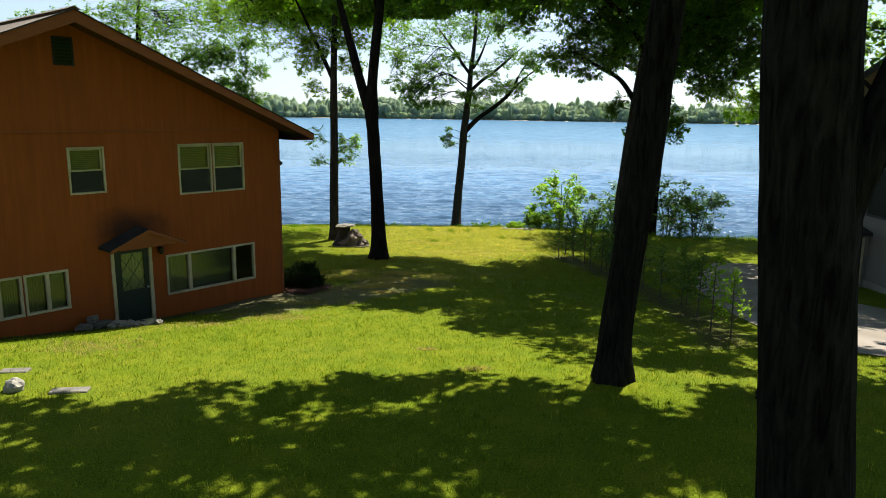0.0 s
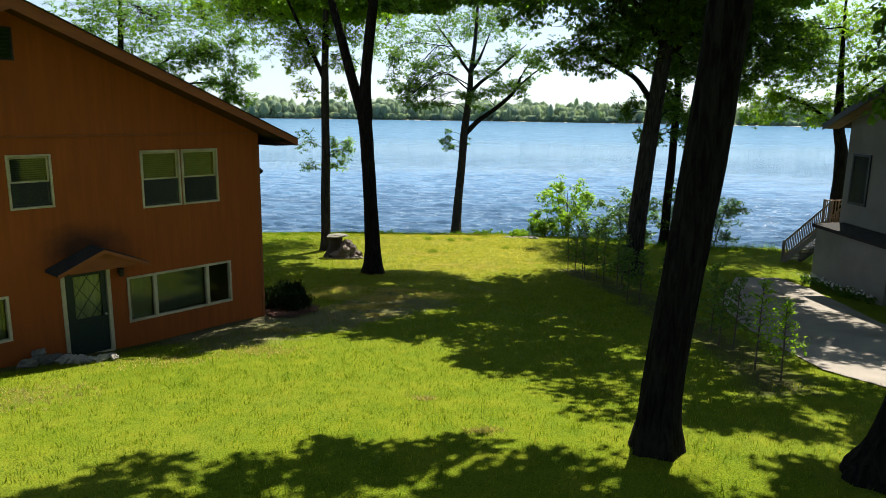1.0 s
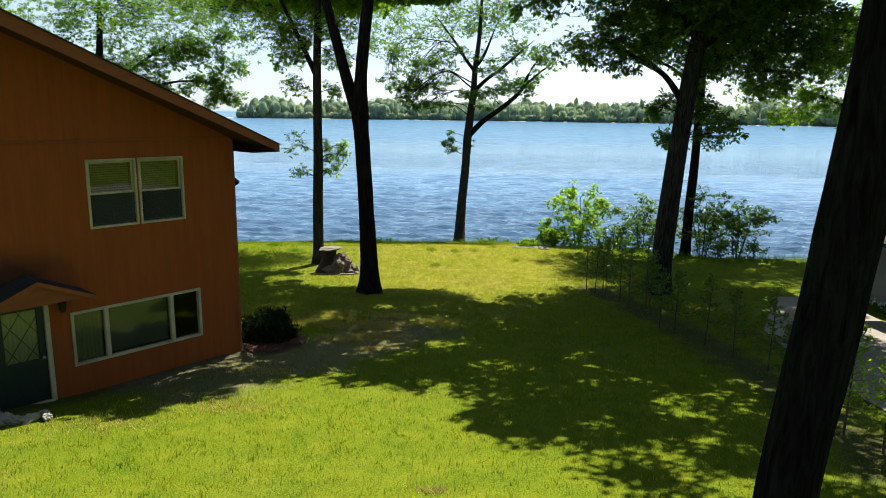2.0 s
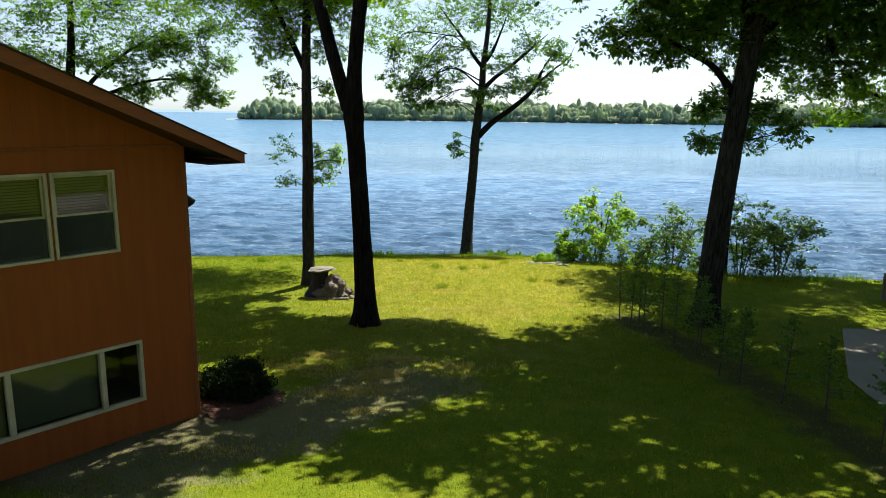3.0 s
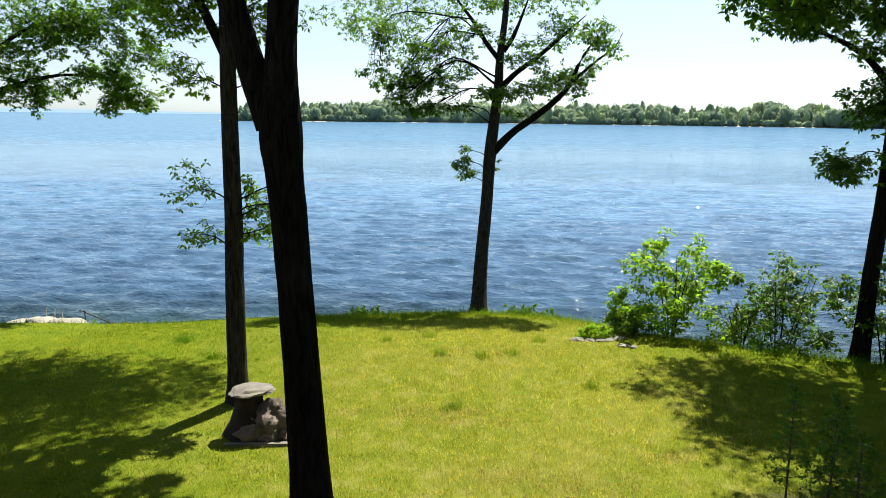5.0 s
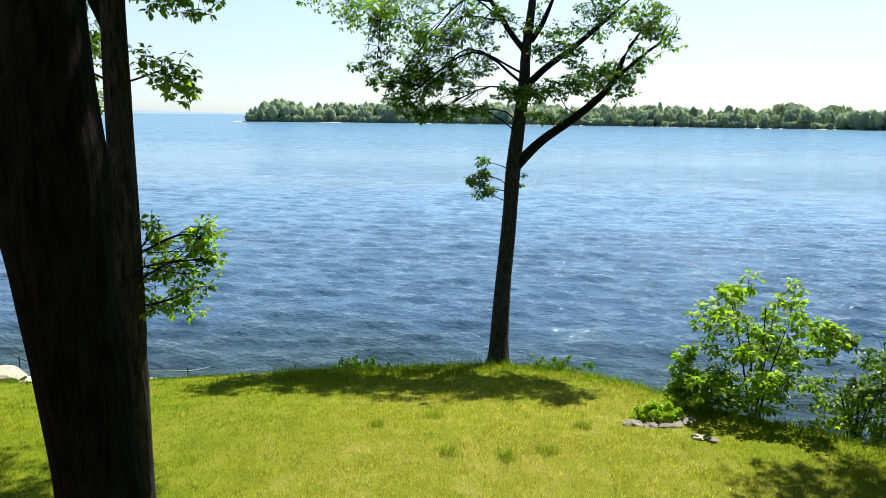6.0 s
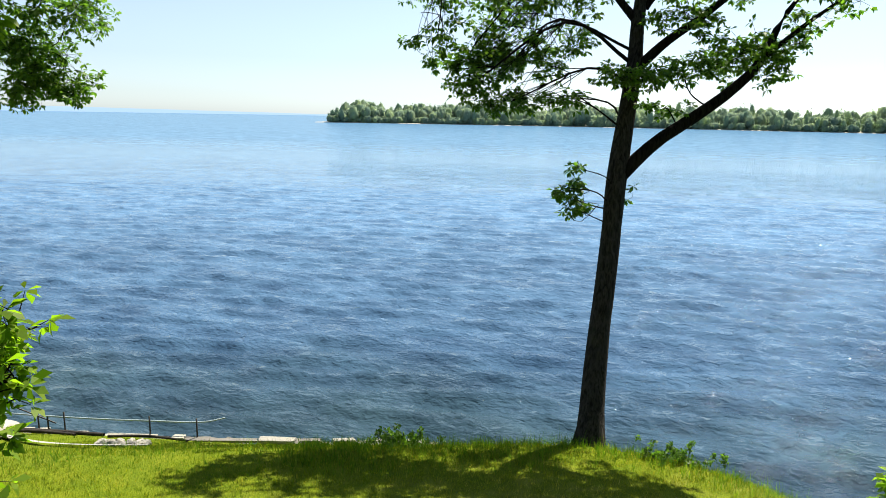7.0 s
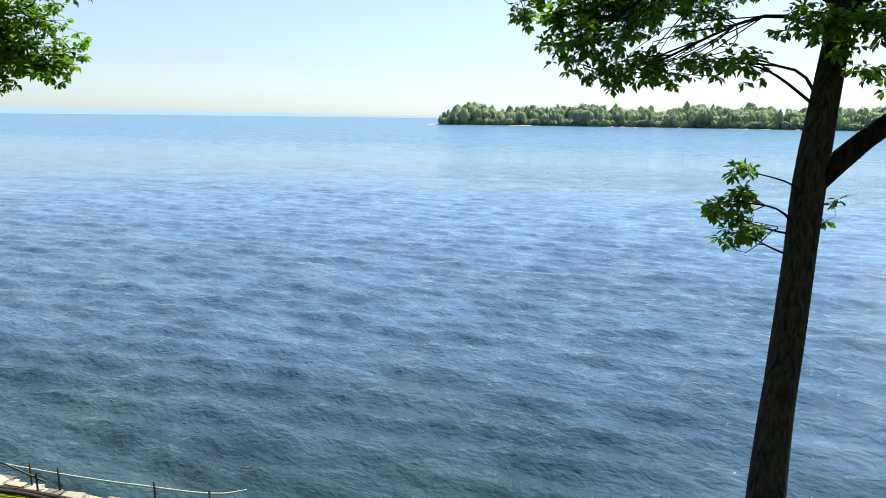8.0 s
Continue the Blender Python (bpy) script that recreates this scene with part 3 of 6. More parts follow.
def tree(name, label, trunk, limbs, masses, leaf=LEAF, seed=1, size=0.15, group="trees on the lawn", flare=1.5, category="tree", bark=None, dense=1.0, shade=1.05):
    """A tapered trunk, its limbs, and a crown of leaf clumps on twigs. Rows are x, y, z, radius; masses are centre, radii, clumps, clump radius, leaves."""
    rng = np.random.default_rng(seed)
    base = Vector(trunk[0][:3])
    root = thing(name, label, category, Matrix.Translation(base), group)
    off = np.array([*base])
    tp = spline(trunk, 34)
    h = tp[:, 2] - tp[0, 2]
    tp[:, 3] *= 1 + (flare - 1) * np.exp(-h / 0.32)
    tp[0, 2] -= 0.25
    v, f = tube(tp, 22, 0.11, seed)
    # buttress lobes at the foot
    rel = v - off
    a = np.arctan2(rel[:, 1], rel[:, 0])
    k = 1 + 0.16 * np.exp(-np.maximum(0, rel[:, 2]) / 0.3) * np.sin(5 * a + seed)
    near = rel[:, 2] < 1.2
    rel[near, :2] *= k[near, None]
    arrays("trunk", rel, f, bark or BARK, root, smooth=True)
    nodes = [tp]
    for lm in limbs:
        lp = spline(lm, 16)
        v, f = tube(lp, 10, 0.1, seed + len(nodes))
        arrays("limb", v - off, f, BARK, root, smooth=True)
        nodes.append(lp)
    allp = np.vstack(nodes)
    wood, crown = Pile(), Pile()
    for (cx, cy, cz, rx, ry, rz, n, cr, nl) in masses:
        # high clumps above the view are placed for the shade they cast
        overhead, few = cz > 11.0 and cy < 42.0, n <= 9
        n = int(n * (shade if overhead else (1.95 if n > 9 else 1.5) * dense))
        rx, ry, rz = (rx * 1.1, ry * 1.1, rz * 1.25) if overhead else (rx * 1.2, ry * 1.2, rz * 1.35)
        c = np.array([cx, cy, cz])
        d = rng.normal(size=(n, 3))
        d /= np.linalg.norm(d, axis=1)[:, None]
        pts = c + d * np.array([rx, ry, rz]) * (rng.random(n) ** 0.4)[:, None]
        score = np.linalg.norm(allp[:, :3] - c, axis=1) + (0.9 * np.maximum(0, allp[:, 2] - cz + 0.35) if overhead or few else 0.9 * np.maximum(0, cz + 0.3 - allp[:, 2]))
        s = allp[int(np.argmin(score))]
        mid = (s[:3] + c) / 2 + np.array([0, 0, (0.08 if few else 0.2) * np.linalg.norm(s[:3] - c)]) + rng.normal(size=3) * 0.15 * np.linalg.norm(s[:3] - c)
        r0 = min(s[3] * 0.45, 0.012 + 0.011 * np.linalg.norm(s[:3] - c))
        bp = spline([[*s[:3], r0], [*mid, r0 * 0.7], [*c, r0 * 0.4]], 9)
        wood.add(*tube(bp, 6))
        for p in pts:
            j = bp[rng.integers(4, 9)]
            m2 = (j[:3] + p) / 2 + rng.normal(size=3) * 0.18 * np.linalg.norm(p - j[:3])
            rt = min(j[3] * 0.6, 0.013)
            wood.add(*tube(spline([[*j[:3], rt], [*m2, rt * 0.7], [*p, 0.005]], 5), 4))
        rad = np.stack([(1.0 if overhead else 1.25) * cr * (0.7 + 0.6 * rng.random(n))] * 3, 1) * np.array([1, 1, 0.75])
        if overhead:
            v, f = leaf_cloud(rng, pts, rad, int(nl * 1.15), max(0.25, size * 1.3), wide=0.36)
        else:
            v, f, tv, tf = sprays(rng, pts, rad, max(2, int(nl / 6.5)), size * 0.86)
            wood.add(tv, tf)
        v, f = clear_of_flight(v, f)
        if len(v):
            crown.add(v - off, f)
    wood.v = [w - off for w in wood.v]
    tagged(wood.put("branchwork", BARK, root, smooth=True), kind="stuff")
    tagged(crown.put("crown", leaf, root), kind="stuff")
    return root

# ---- ground, lake, far shore ----
def lerp(x, xs, ys):
    return float(np.interp(x, xs, ys))


def crest(x):
    """Where the lawn breaks off towards the lake."""
    return np.interp(x, [-60, -21, -12, -9, -6, -3.5, 0.8, 3, 4.5, 5.6, 7, 9, 13.5, 18, 30, 80], [46, 46.5, 47.8, 48.6, 49.7, 50.5, 51.8, 51.0, 49.6, 47.8, 45.6, 43.6, 42.2, 41.2, 40, 38])


def wall_line(x):
    """The stone wall at the water's edge, below the left-hand lawn."""
    return np.interp(x, [-60, -16, -11, -5, 10], [53.75, 53.9, 54.2, 54.95, 56.3])


HX, HY, HA = -5.224, 25.062, 48.69      # house corner and the bearing of its gable wall
HU = np.array([math.cos(radians(HA)), math.sin(radians(HA))])
HN = np.array([HU[1], -HU[0]])


def ground_z(x, y):
    x, y = np.asarray(x, float), np.asarray(y, float)
    yc = crest(x)
    prof = lambda q: np.interp(q, [-400, -30, 0, 10, 14, 18.5, 22, 25, 27, 34, 38, 44, 47, 51, 53], [6, 2.2, 2.0, 1.75, 1.5, 0.85, 0.4, 0.1, -0.08, -0.46, -0.66, -0.85, -1.3, -1.95, -2.3])
    inland = prof(np.minimum(y, yc))
    over = np.maximum(0, y - yc)
    left = 1 / (1 + np.exp(np.clip((x + 2.5) / 0.9, -40, 40)))
    span = np.maximum(1.0, wall_line(x) - yc)
    t = over / span
    gentle = np.where(t < 1, (inland + 4.1) * t ** 1.1, (inland + 4.1) + 2.2 * (over - span))
    steep = 0.22 * over + 0.24 * over ** 2
    z = inland - (left * gentle + (1 - left) * steep)
    z = np.maximum(z, -11.0)
    # the dug-out strip along the front of the house
    rx, ry = x - HX, y - HY
    s, n = rx * HU[0] + ry * HU[1], rx * HN[0] + ry * HN[1]
    z = z - 0.30 * np.exp(-(np.maximum(0, n) / 1.6) ** 2) * (1 / (1 + np.exp(np.clip((s + 2.0) / 0.8, -40, 40)))) * (n > -12) * (s > -30)
    z = z + 0.05 * np.sin(x * 0.61 + 0.4 * np.sin(y * 0.37)) * np.sin(y * 0.53 + 1.0)
    return z


def gz(x, y):
    return float(ground_z(x, y))


def grid_axis(fine0, fine1, step, far0, far1):
    mid = np.arange(fine0, fine1 + 1e-6, step)
    a = fine0 - np.geomspace(step, fine0 - far0, 22)[::-1]
    b = fine1 + np.geomspace(step, far1 - fine1, 22)
    return np.concatenate([a, mid, b])


gx, gy = grid_axis(-30, 30, 0.4, -1600, 1600), grid_axis(-2, 64, 0.4, -1600, 140)
X, Y = np.meshgrid(gx, gy, indexing="ij")
Z = ground_z(X, Y)
rngg = np.random.default_rng(5)
Z = Z + rngg.normal(size=Z.shape) * 0.008
nx, ny = len(gx), len(gy)
I, J = np.meshgrid(np.arange(nx - 1), np.arange(ny - 1), indexing="ij")
A = I * ny + J
quads = np.stack([A, A + ny, A + ny + 1, A + 1], -1).reshape(-1, 4)
ground = arrays("ground", np.stack([X, Y, Z], -1).reshape(-1, 3), quads, LAWN, smooth=True)
tagged(ground, "gently sloping mown lawn of yellow-green grass above the lake", "lawn", kind="structure")

# the lake: a sheet to the horizon whose near part carries real waves
wx = np.unique(np.concatenate([grid_axis(-70, 44, 0.42, -5200, 5200)]))
wy = np.concatenate([np.arange(40, 130, 0.36), 130 + np.geomspace(0.4, 5500, 110)])
WX, WY = np.meshgrid(wx, wy, indexing="ij")
nwy = WX.shape[1]
rngw = np.random.default_rng(17)
WZ = np.zeros_like(WX)
for i in range(26):
    lam = 0.9 * 1.13 ** i * (0.9 + 0.2 * rngw.random())
    th = radians(78 + rngw.normal() * (20 if lam < 2.5 else 11))
    ph = 2 * math.pi / lam * (WX * math.cos(th) + WY * math.sin(th)) + rngw.random() * 6.28 + 0.8 * np.sin(WX * 0.11 + i) * np.sin(WY * 0.09 + 2 * i)
    amp = 0.026 * min(lam, 2.4) ** 0.75 * (1.0 if lam < 3.2 else 0.3)
    WZ += amp * (1 - 2 * np.abs(np.sin(ph / 2)) ** 1.3)
fade = np.clip((185 - WY) / 110, 0, 1) * np.clip((95 - np.abs(WX + 20)) / 30, 0, 1)
WZ = WATER + WZ * fade
I, J = np.meshgrid(np.arange(WX.shape[0] - 1), np.arange(nwy - 1), indexing="ij")
A = I * nwy + J
water = arrays("water", np.stack([WX, WY, WZ], -1).reshape(-1, 3), np.stack([A, A + nwy, A + nwy + 1, A + 1], -1).reshape(-1, 4), LAKE, smooth=True)
tagged(water, "blue rippled lake water glittering in the sun", "lake", kind="structure")


def far_woods():
    """A wooded point across the lake: rounded crowns down to the shore."""
    rng = np.random.default_rng(11)
    line = lambda u: (-258 + 1500 * u, 885 - 60 * u + 40 * math.sin(u * 9))
    cs, rs = [], []
    for i in range(1500):
        u = rng.random() ** 1.1
        x, y = line(u)
        row = rng.random()
        y += row * 70
        x += rng.normal() * 4
        h = (11 + 9 * rng.random() + 10 * row) * (0.55 + 0.45 * min(1, u * 60 + 0.2)) * (1 + 0.16 * math.sin(u * 40) * math.sin(u * 97))
        w = h * (0.22 + 0.2 * rng.random()) * (0.6 if i % 13 == 0 else 1.0)
        h *= 1.12 if i % 13 == 0 else 1.0
        cs.append((x, y, WATER + h * 0.5 + 0.6))
        rs.append((w, w, h * 0.52))
    # low growth that hides the stems along the shore
    for i in range(900):
        u = rng.random() ** 1.1
        x, y = line(u)
        h = 4 + 5 * rng.random()
        cs.append((x, y - 3 + 8 * rng.random(), WATER + h * 0.45 + 0.4))
        rs.append((h * 0.6, h * 0.4, h * 0.6))
    # a nearer darker headland further along
    for i in range(260):
        x = 430 + 420 * rng.random()
        h = 15 + 9 * rng.random()
        w = h * (0.3 + 0.16 * rng.random())
        cs.append((x, 800 - 0.12 * (x - 430) + 30 * rng.random(), WATER + h * 0.5))
        rs.append((w, w, h * 0.52))
    # each crown a lumpy, many-lobed shell with a fringe of leaf clumps
    cs, rs = np.array(cs), np.array(rs)
    nu, nv = 10, 6
    th = np.arange(nu) * 2 * np.pi / nu
    ph = np.linspace(0.02, 0.98, nv) * np.pi
    d = np.stack([np.sin(ph)[:, None] * np.cos(th), np.sin(ph)[:, None] * np.sin(th), np.cos(ph)[:, None] * np.ones(nu)], -1).reshape(-1, 3)
    k = rng.normal(size=(len(cs), 7, 3)) * np.array([2.2, 2.2, 2.2, 4.5, 4.5, 7.0, 7.0])[None, :, None]
    amp = np.array([0.09, 0.09, 0.09, 0.07, 0.07, 0.05, 0.05])
    lob = 0.78 + (np.sin(np.einsum("tkc,pc->tkp", k, d) + rng.random((len(cs), 7, 1)) * 6.28) * amp[None, :, None]).sum(1)
    v = cs[:, None] + d[None] * rs[:, None] * lob[:, :, None]
    i, j = np.meshgrid(np.arange(nv - 1), np.arange(nu), indexing="ij")
    q = np.stack([i * nu + j, (i + 1) * nu + j, (i + 1) * nu + (j + 1) % nu, i * nu + (j + 1) % nu], -1).reshape(-1, 4)
    pile = Pile()
    pile.add(v.reshape(-1, 3), (q[None] + (np.arange(len(cs)) * nu * nv)[:, None, None]).reshape(-1, 4))
    pile.add(*leaf_cloud(rng, cs, rs, 66, 1.5, 0.1, 0.5, 0.16))
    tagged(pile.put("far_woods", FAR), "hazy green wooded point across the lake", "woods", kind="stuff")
    # the strip of land it stands on
    us = np.linspace(-0.01, 1.02, 90)
    front = np.array([[line(u)[0], line(u)[1] - 9 + 2 * math.sin(u * 70), WATER - 0.5] for u in us])
    top = front + np.array([0, 5, 1.2])
    back = front + np.array([0, 420, 2.0])
    v = np.vstack([front, top, back])
    n = len(us)
    f = [[r * n + i, r * n + i + 1, (r + 1) * n + i + 1, (r + 1) * n + i] for r in range(2) for i in range(n - 1)]
    tagged(arrays("far_shore", v, f, PALE_STONE), "low stony shore below the far woods", "shore", kind="structure")


far_woods()


def hills():
    """A far hazy shore that dwindles towards the wooded point."""
    v, f = [], []
    for i, a in enumerate(np.linspace(70, -50, 200)):
        h = np.interp(a, [-50, 14, 17, 36, 50, 70], [3, 3, 6, 20, 30, 34]) * (1 + 0.12 * noise.noise(Vector((a * 0.25, 0, 0))))
        c, q = -math.sin(radians(a)), math.cos(radians(a))
        v += [(3200 * c, 3200 * q, WATER - 1), (3230 * c, 3230 * q, WATER + h), (3700 * c, 3700 * q, WATER - 1)]
        if i:
            b = 3 * i
            f += [(b - 3, b, b + 1, b - 2), (b - 2, b + 1, b + 2, b - 1)]
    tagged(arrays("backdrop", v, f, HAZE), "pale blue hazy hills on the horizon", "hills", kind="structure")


hills()


def back_woods():
    """The belt of trees behind the lawn, which the windows mirror."""
    rng = np.random.default_rng(14)
    wood, cs, rs = Pile(), [], []
    for i in range(90):
        x, y = -75 + 150 * rng.random(), -16 - 26 * rng.random()
        z, h = gz(x, y), 13 + 7 * rng.random()
        wood.add(*tube(spline([(x, y, z - 0.2, 0.28), (x + rng.normal() * 0.3, y, z + h * 0.5, 0.2), (x, y, z + h * 0.9, 0.06)], 6), 7))
        for k in range(9):
            d = rng.normal(size=3) * np.array([2.0, 2.0, h * 0.2])
            cs.append((x + d[0], y + d[1], z + h * 0.62 + d[2]))
            rs.append((1.5, 1.5, 1.1))
    belt = thing("woodland_belt", "belt of tall leafy trees behind the lawn", "woods", kind="stuff")
    wood.put("trunks", BARK, belt, smooth=True)
    arrays("crowns", *leaf_cloud(rng, cs, rs, 60, 0.55, 0.2, 0.45), LEAF, belt)


back_woods()


def blades(name, label, xy, height, width, per, mat, seed, lean=0.5):
    """Tufts of grass: each blade a bent two-part sliver."""
    rng = np.random.default_rng(seed)
    p = np.repeat(xy, per, 0) + rng.normal(size=(len(xy) * per, 2)) * 0.035
    n = len(p)
    z = ground_z(p[:, 0], p[:, 1])
    h = np.repeat(height, per) * (0.6 + 0.8 * rng.random(n))
    a = rng.random(n) * 2 * np.pi
    l = lean * (0.2 + rng.random(n)) * h
    dx, dy = np.cos(a), np.sin(a)
    w = width * (0.7 + 0.6 * rng.random(n))
    b0 = np.stack([p[:, 0] - dy * w, p[:, 1] + dx * w, z - 0.02], 1)
    b1 = np.stack([p[:, 0] + dy * w, p[:, 1] - dx * w, z - 0.02], 1)
    tip = np.stack([p[:, 0] + dx * l, p[:, 1] + dy * l, z + h], 1)
    v = np.stack([b0, b1, tip], 1).reshape(-1, 3)
    ob = arrays(name, v, np.arange(3 * n).reshape(-1, 3), mat)
    return tagged(ob, label, "grass", kind="stuff")


def in_house(x, y):
    rx, ry = x - HX, y - HY
    s, n = rx * HU[0] + ry * HU[1], rx * HN[0] + ry * HN[1]
    return (s < 0.0) & (n < 0.15) & (s > -13)


DRIVE_L = np.array([(20, 12.5), (12, 15.0), (9.3, 16.8), (8.5, 19.2), (9.0, 24.0), (9.7, 28.0), (11.2, 30.8), (12.4, 33.0)])
DRIVE_R = np.array([(30, 22.0), (18, 22.5), (14.0, 23.2), (13.3, 24.8), (13.95, 27.6), (14.4, 31.0), (14.2, 33.0)])


def in_drive(x, y):
    left = np.interp(y, DRIVE_L[:, 1], DRIVE_L[:, 0])
    right = np.where(y < 23, 60, np.interp(y, DRIVE_R[2:, 1], DRIVE_R[2:, 0]))
    return (x > left) & (x < right) & (y > 12) & (y < 33)


def scatter(rng, n, x0, x1, y0, y1):
    p = np.stack([x0 + (x1 - x0) * rng.random(n), y0 + (y1 - y0) * rng.random(n)], 1)
    rx, ry = p[:, 0] - HX, p[:, 1] - HY
    s, m = rx * HU[0] + ry * HU[1], rx * HN[0] + ry * HN[1]
    bare = (s > -8) & (s < 0.6) & (m < 1.0 + 0.25 * np.sin(2.1 * s)) & (m > -0.1) & (rng.random(len(p)) < 0.8)
    bed = (np.abs(p[:, 0] - np.interp(p[:, 1], [18, 21.5, 24, 27, 30.5, 34], [7.05, 7.5, 7.75, 7.25, 6.9, 5.8])) < 0.75) & (p[:, 1] > 18) & (p[:, 1] < 34.4) & (rng.random(len(p)) < 0.75)
    bare |= (s > -2.5) & (s < 4.8) & (np.abs(m - 1.5) < 1.3) & (rng.random(len(p)) < 0.45)
    ok = ~bare & ~bed & ~in_house(p[:, 0], p[:, 1]) & ~in_drive(p[:, 0], p[:, 1]) & (ground_z(p[:, 0], p[:, 1]) > WATER + 0.35)
    return p[ok]


rngs = np.random.default_rng(21)
near = scatter(rngs, 60000, -12, 12, 5, 30)
mid = np.vstack([scatter(rngs, 60000, -26, 18, 26, 60), scatter(rngs, 60000, -13, 9, 30, 52)])
xy = np.vstack([near, mid])
wild = np.clip((xy[:, 1] - crest(xy[:, 0]) + 3.0) / 4.0, 0, 1) * np.where(xy[:, 0] > -6.5, 1.0, 0.15)
blades("grass", "short yellow-green lawn grass with dry patches", xy, 0.04 + 0.08 * wild + 0.03 * rngs.random(len(xy)), 0.0065, 3, GRASS, 3, 0.8)
edge = scatter(rngs, 60000, -26, 18, 40, 60)
keep = np.abs(edge[:, 1] - crest(edge[:, 0]) - 0.8) < 2.6 * rngs.random(len(edge))
edge = edge[keep & ((edge[:, 0] > -6.5) | (rngs.random(len(edge)) < 0.12))]
pts = []
for x, y, a, b, n in [(-1.75, 26.9, 0.7, 0.3, 260), (-1.9, 25.5, 0.5, 0.25, 120), (-4.2, 23.2, 0.9, 0.35, 200), (2.2, 34.6, 1.3, 0.45, 300), (4.1, 35.9, 0.5, 0.3, 110), (-1.0, 38.3, 1.2, 0.5, 320), (0.2, 37.7, 0.9, 0.3, 160), (0.4, 35.0, 0.7, 0.4, 140), (-2.8, 38.4, 0.6, 0.3, 80), (-1.9, 27.9, 0.7, 0.4, 800), (-1.5, 29.1, 0.7, 0.3, 420), (-3.8, 28.4, 1.1, 0.5, 520), (-3.4, 29.4, 0.9, 0.4, 420), (0.0, 28.6, 0.8, 0.4, 300), (-2.6, 26.6, 0.8, 0.4, 360), (-7.4, 16.4, 1.0, 0.9, 320), (-4.2, 20.4, 1.0, 0.5, 260), (-0.1, 16.7, 0.2, 0.1, 50), (1.6, 43.4, 0.7, 0.4, 120), (0.9, 14.9, 0.25, 0.15, 60), (-0.2, 28.2, 0.6, 0.3, 90), (-6.2, 19.4, 1.2, 0.6, 200), (-3.4, 27.8, 0.5, 0.25, 80)]:
    pts.append(np.array([x, y]) + rngs.normal(size=(n, 2)) * np.array([a, b]) * 0.6)
pts = np.vstack(pts)
blades("dry_grass", "straw-coloured worn patches in the lawn", pts, 0.03 + 0.03 * rngs.random(len(pts)), 0.009, 5, STRAW, 6, 1.4)
blades("tall_grass", "longer unmown grass along the top of the bank", edge, 0.16 + 0.2 * rngs.random(len(edge)), 0.006, 4, TALL, 4, 0.6)


tuft = []
for x, y in [(-0.7, 42.8), (0.6, 42.7), (1.5, 43.1), (-1.1, 45.1), (-2.4, 44.2), (2.6, 44.6), (-7.5, 42.5), (-9.0, 44.0), (3.4, 40.2), (-0.4, 38.6)]:
    tuft.append(np.array([x, y]) + rngs.normal(size=(60, 2)) * 0.13)
tuft = np.vstack(tuft)
blades("grass_tufts", "darker longer tufts standing in the lawn", tuft, 0.12 + 0.1 * rngs.random(len(tuft)), 0.006, 4, TALL, 9, 0.5)
stalk = scatter(rngs, 42000, -8, 7, 32, 51)
stalk = stalk[np.hypot((stalk[:, 0] - 0.6) / 6.5, (stalk[:, 1] - 39.5) / 10) < 0.55 + 0.5 * rngs.random(len(stalk))]
blades("grass_stalks", "pale thin seed stalks standing in the unmown lawn", stalk, 0.05 + 0.07 * rngs.random(len(stalk)), 0.004, 2, STALK, 10, 0.9)


def draped(name, outline, mat, lift, label, category, step=0.5):
    """A sheet laid over the ground inside an outline."""
    bm = bmesh.new()
    vs = [bm.verts.new((x, y, 0)) for x, y in outline]
    bm.faces.new(vs)
    xs, ys = [p[0] for p in outline], [p[1] for p in outline]
    for k in np.arange(min(xs) + step, max(xs), step):
        bmesh.ops.bisect_plane(bm, geom=bm.verts[:] + bm.edges[:] + bm.faces[:], plane_co=(k, 0, 0), plane_no=(1, 0, 0))
    for k in np.arange(min(ys) + step, max(ys), step):
        bmesh.ops.bisect_plane(bm, geom=bm.verts[:] + bm.edges[:] + bm.faces[:], plane_co=(0, k, 0), plane_no=(0, 1, 0))
    for v in bm.verts:
        v.co.z = gz(v.co.x, v.co.y) + lift
    bmesh.ops.recalc_face_normals(bm, faces=bm.faces)
    ob = part(name, bm, mat, smooth=True)
    return tagged(ob, label, category, kind="structure")


drive_line = [tuple(p) for p in DRIVE_L] + [tuple(p) for p in DRIVE_R[::-1]]
draped("road", drive_line, DRIVE, 0.035, "worn pale gravel drive curving past the grey house", "drive")

# ---- the rust-brown house ----
HOUSE = pose(HX, HY, 0, 0, 0, HA)
house = thing("house", "two-storey rust-brown wooden house with low gable roof and white windows", "house", HOUSE)
EAVE, RIDGE_X, SLOPE = 5.24, -6.35, 0.433
WIDE, DEEP, LOW = 12.7, 9.5, -0.6


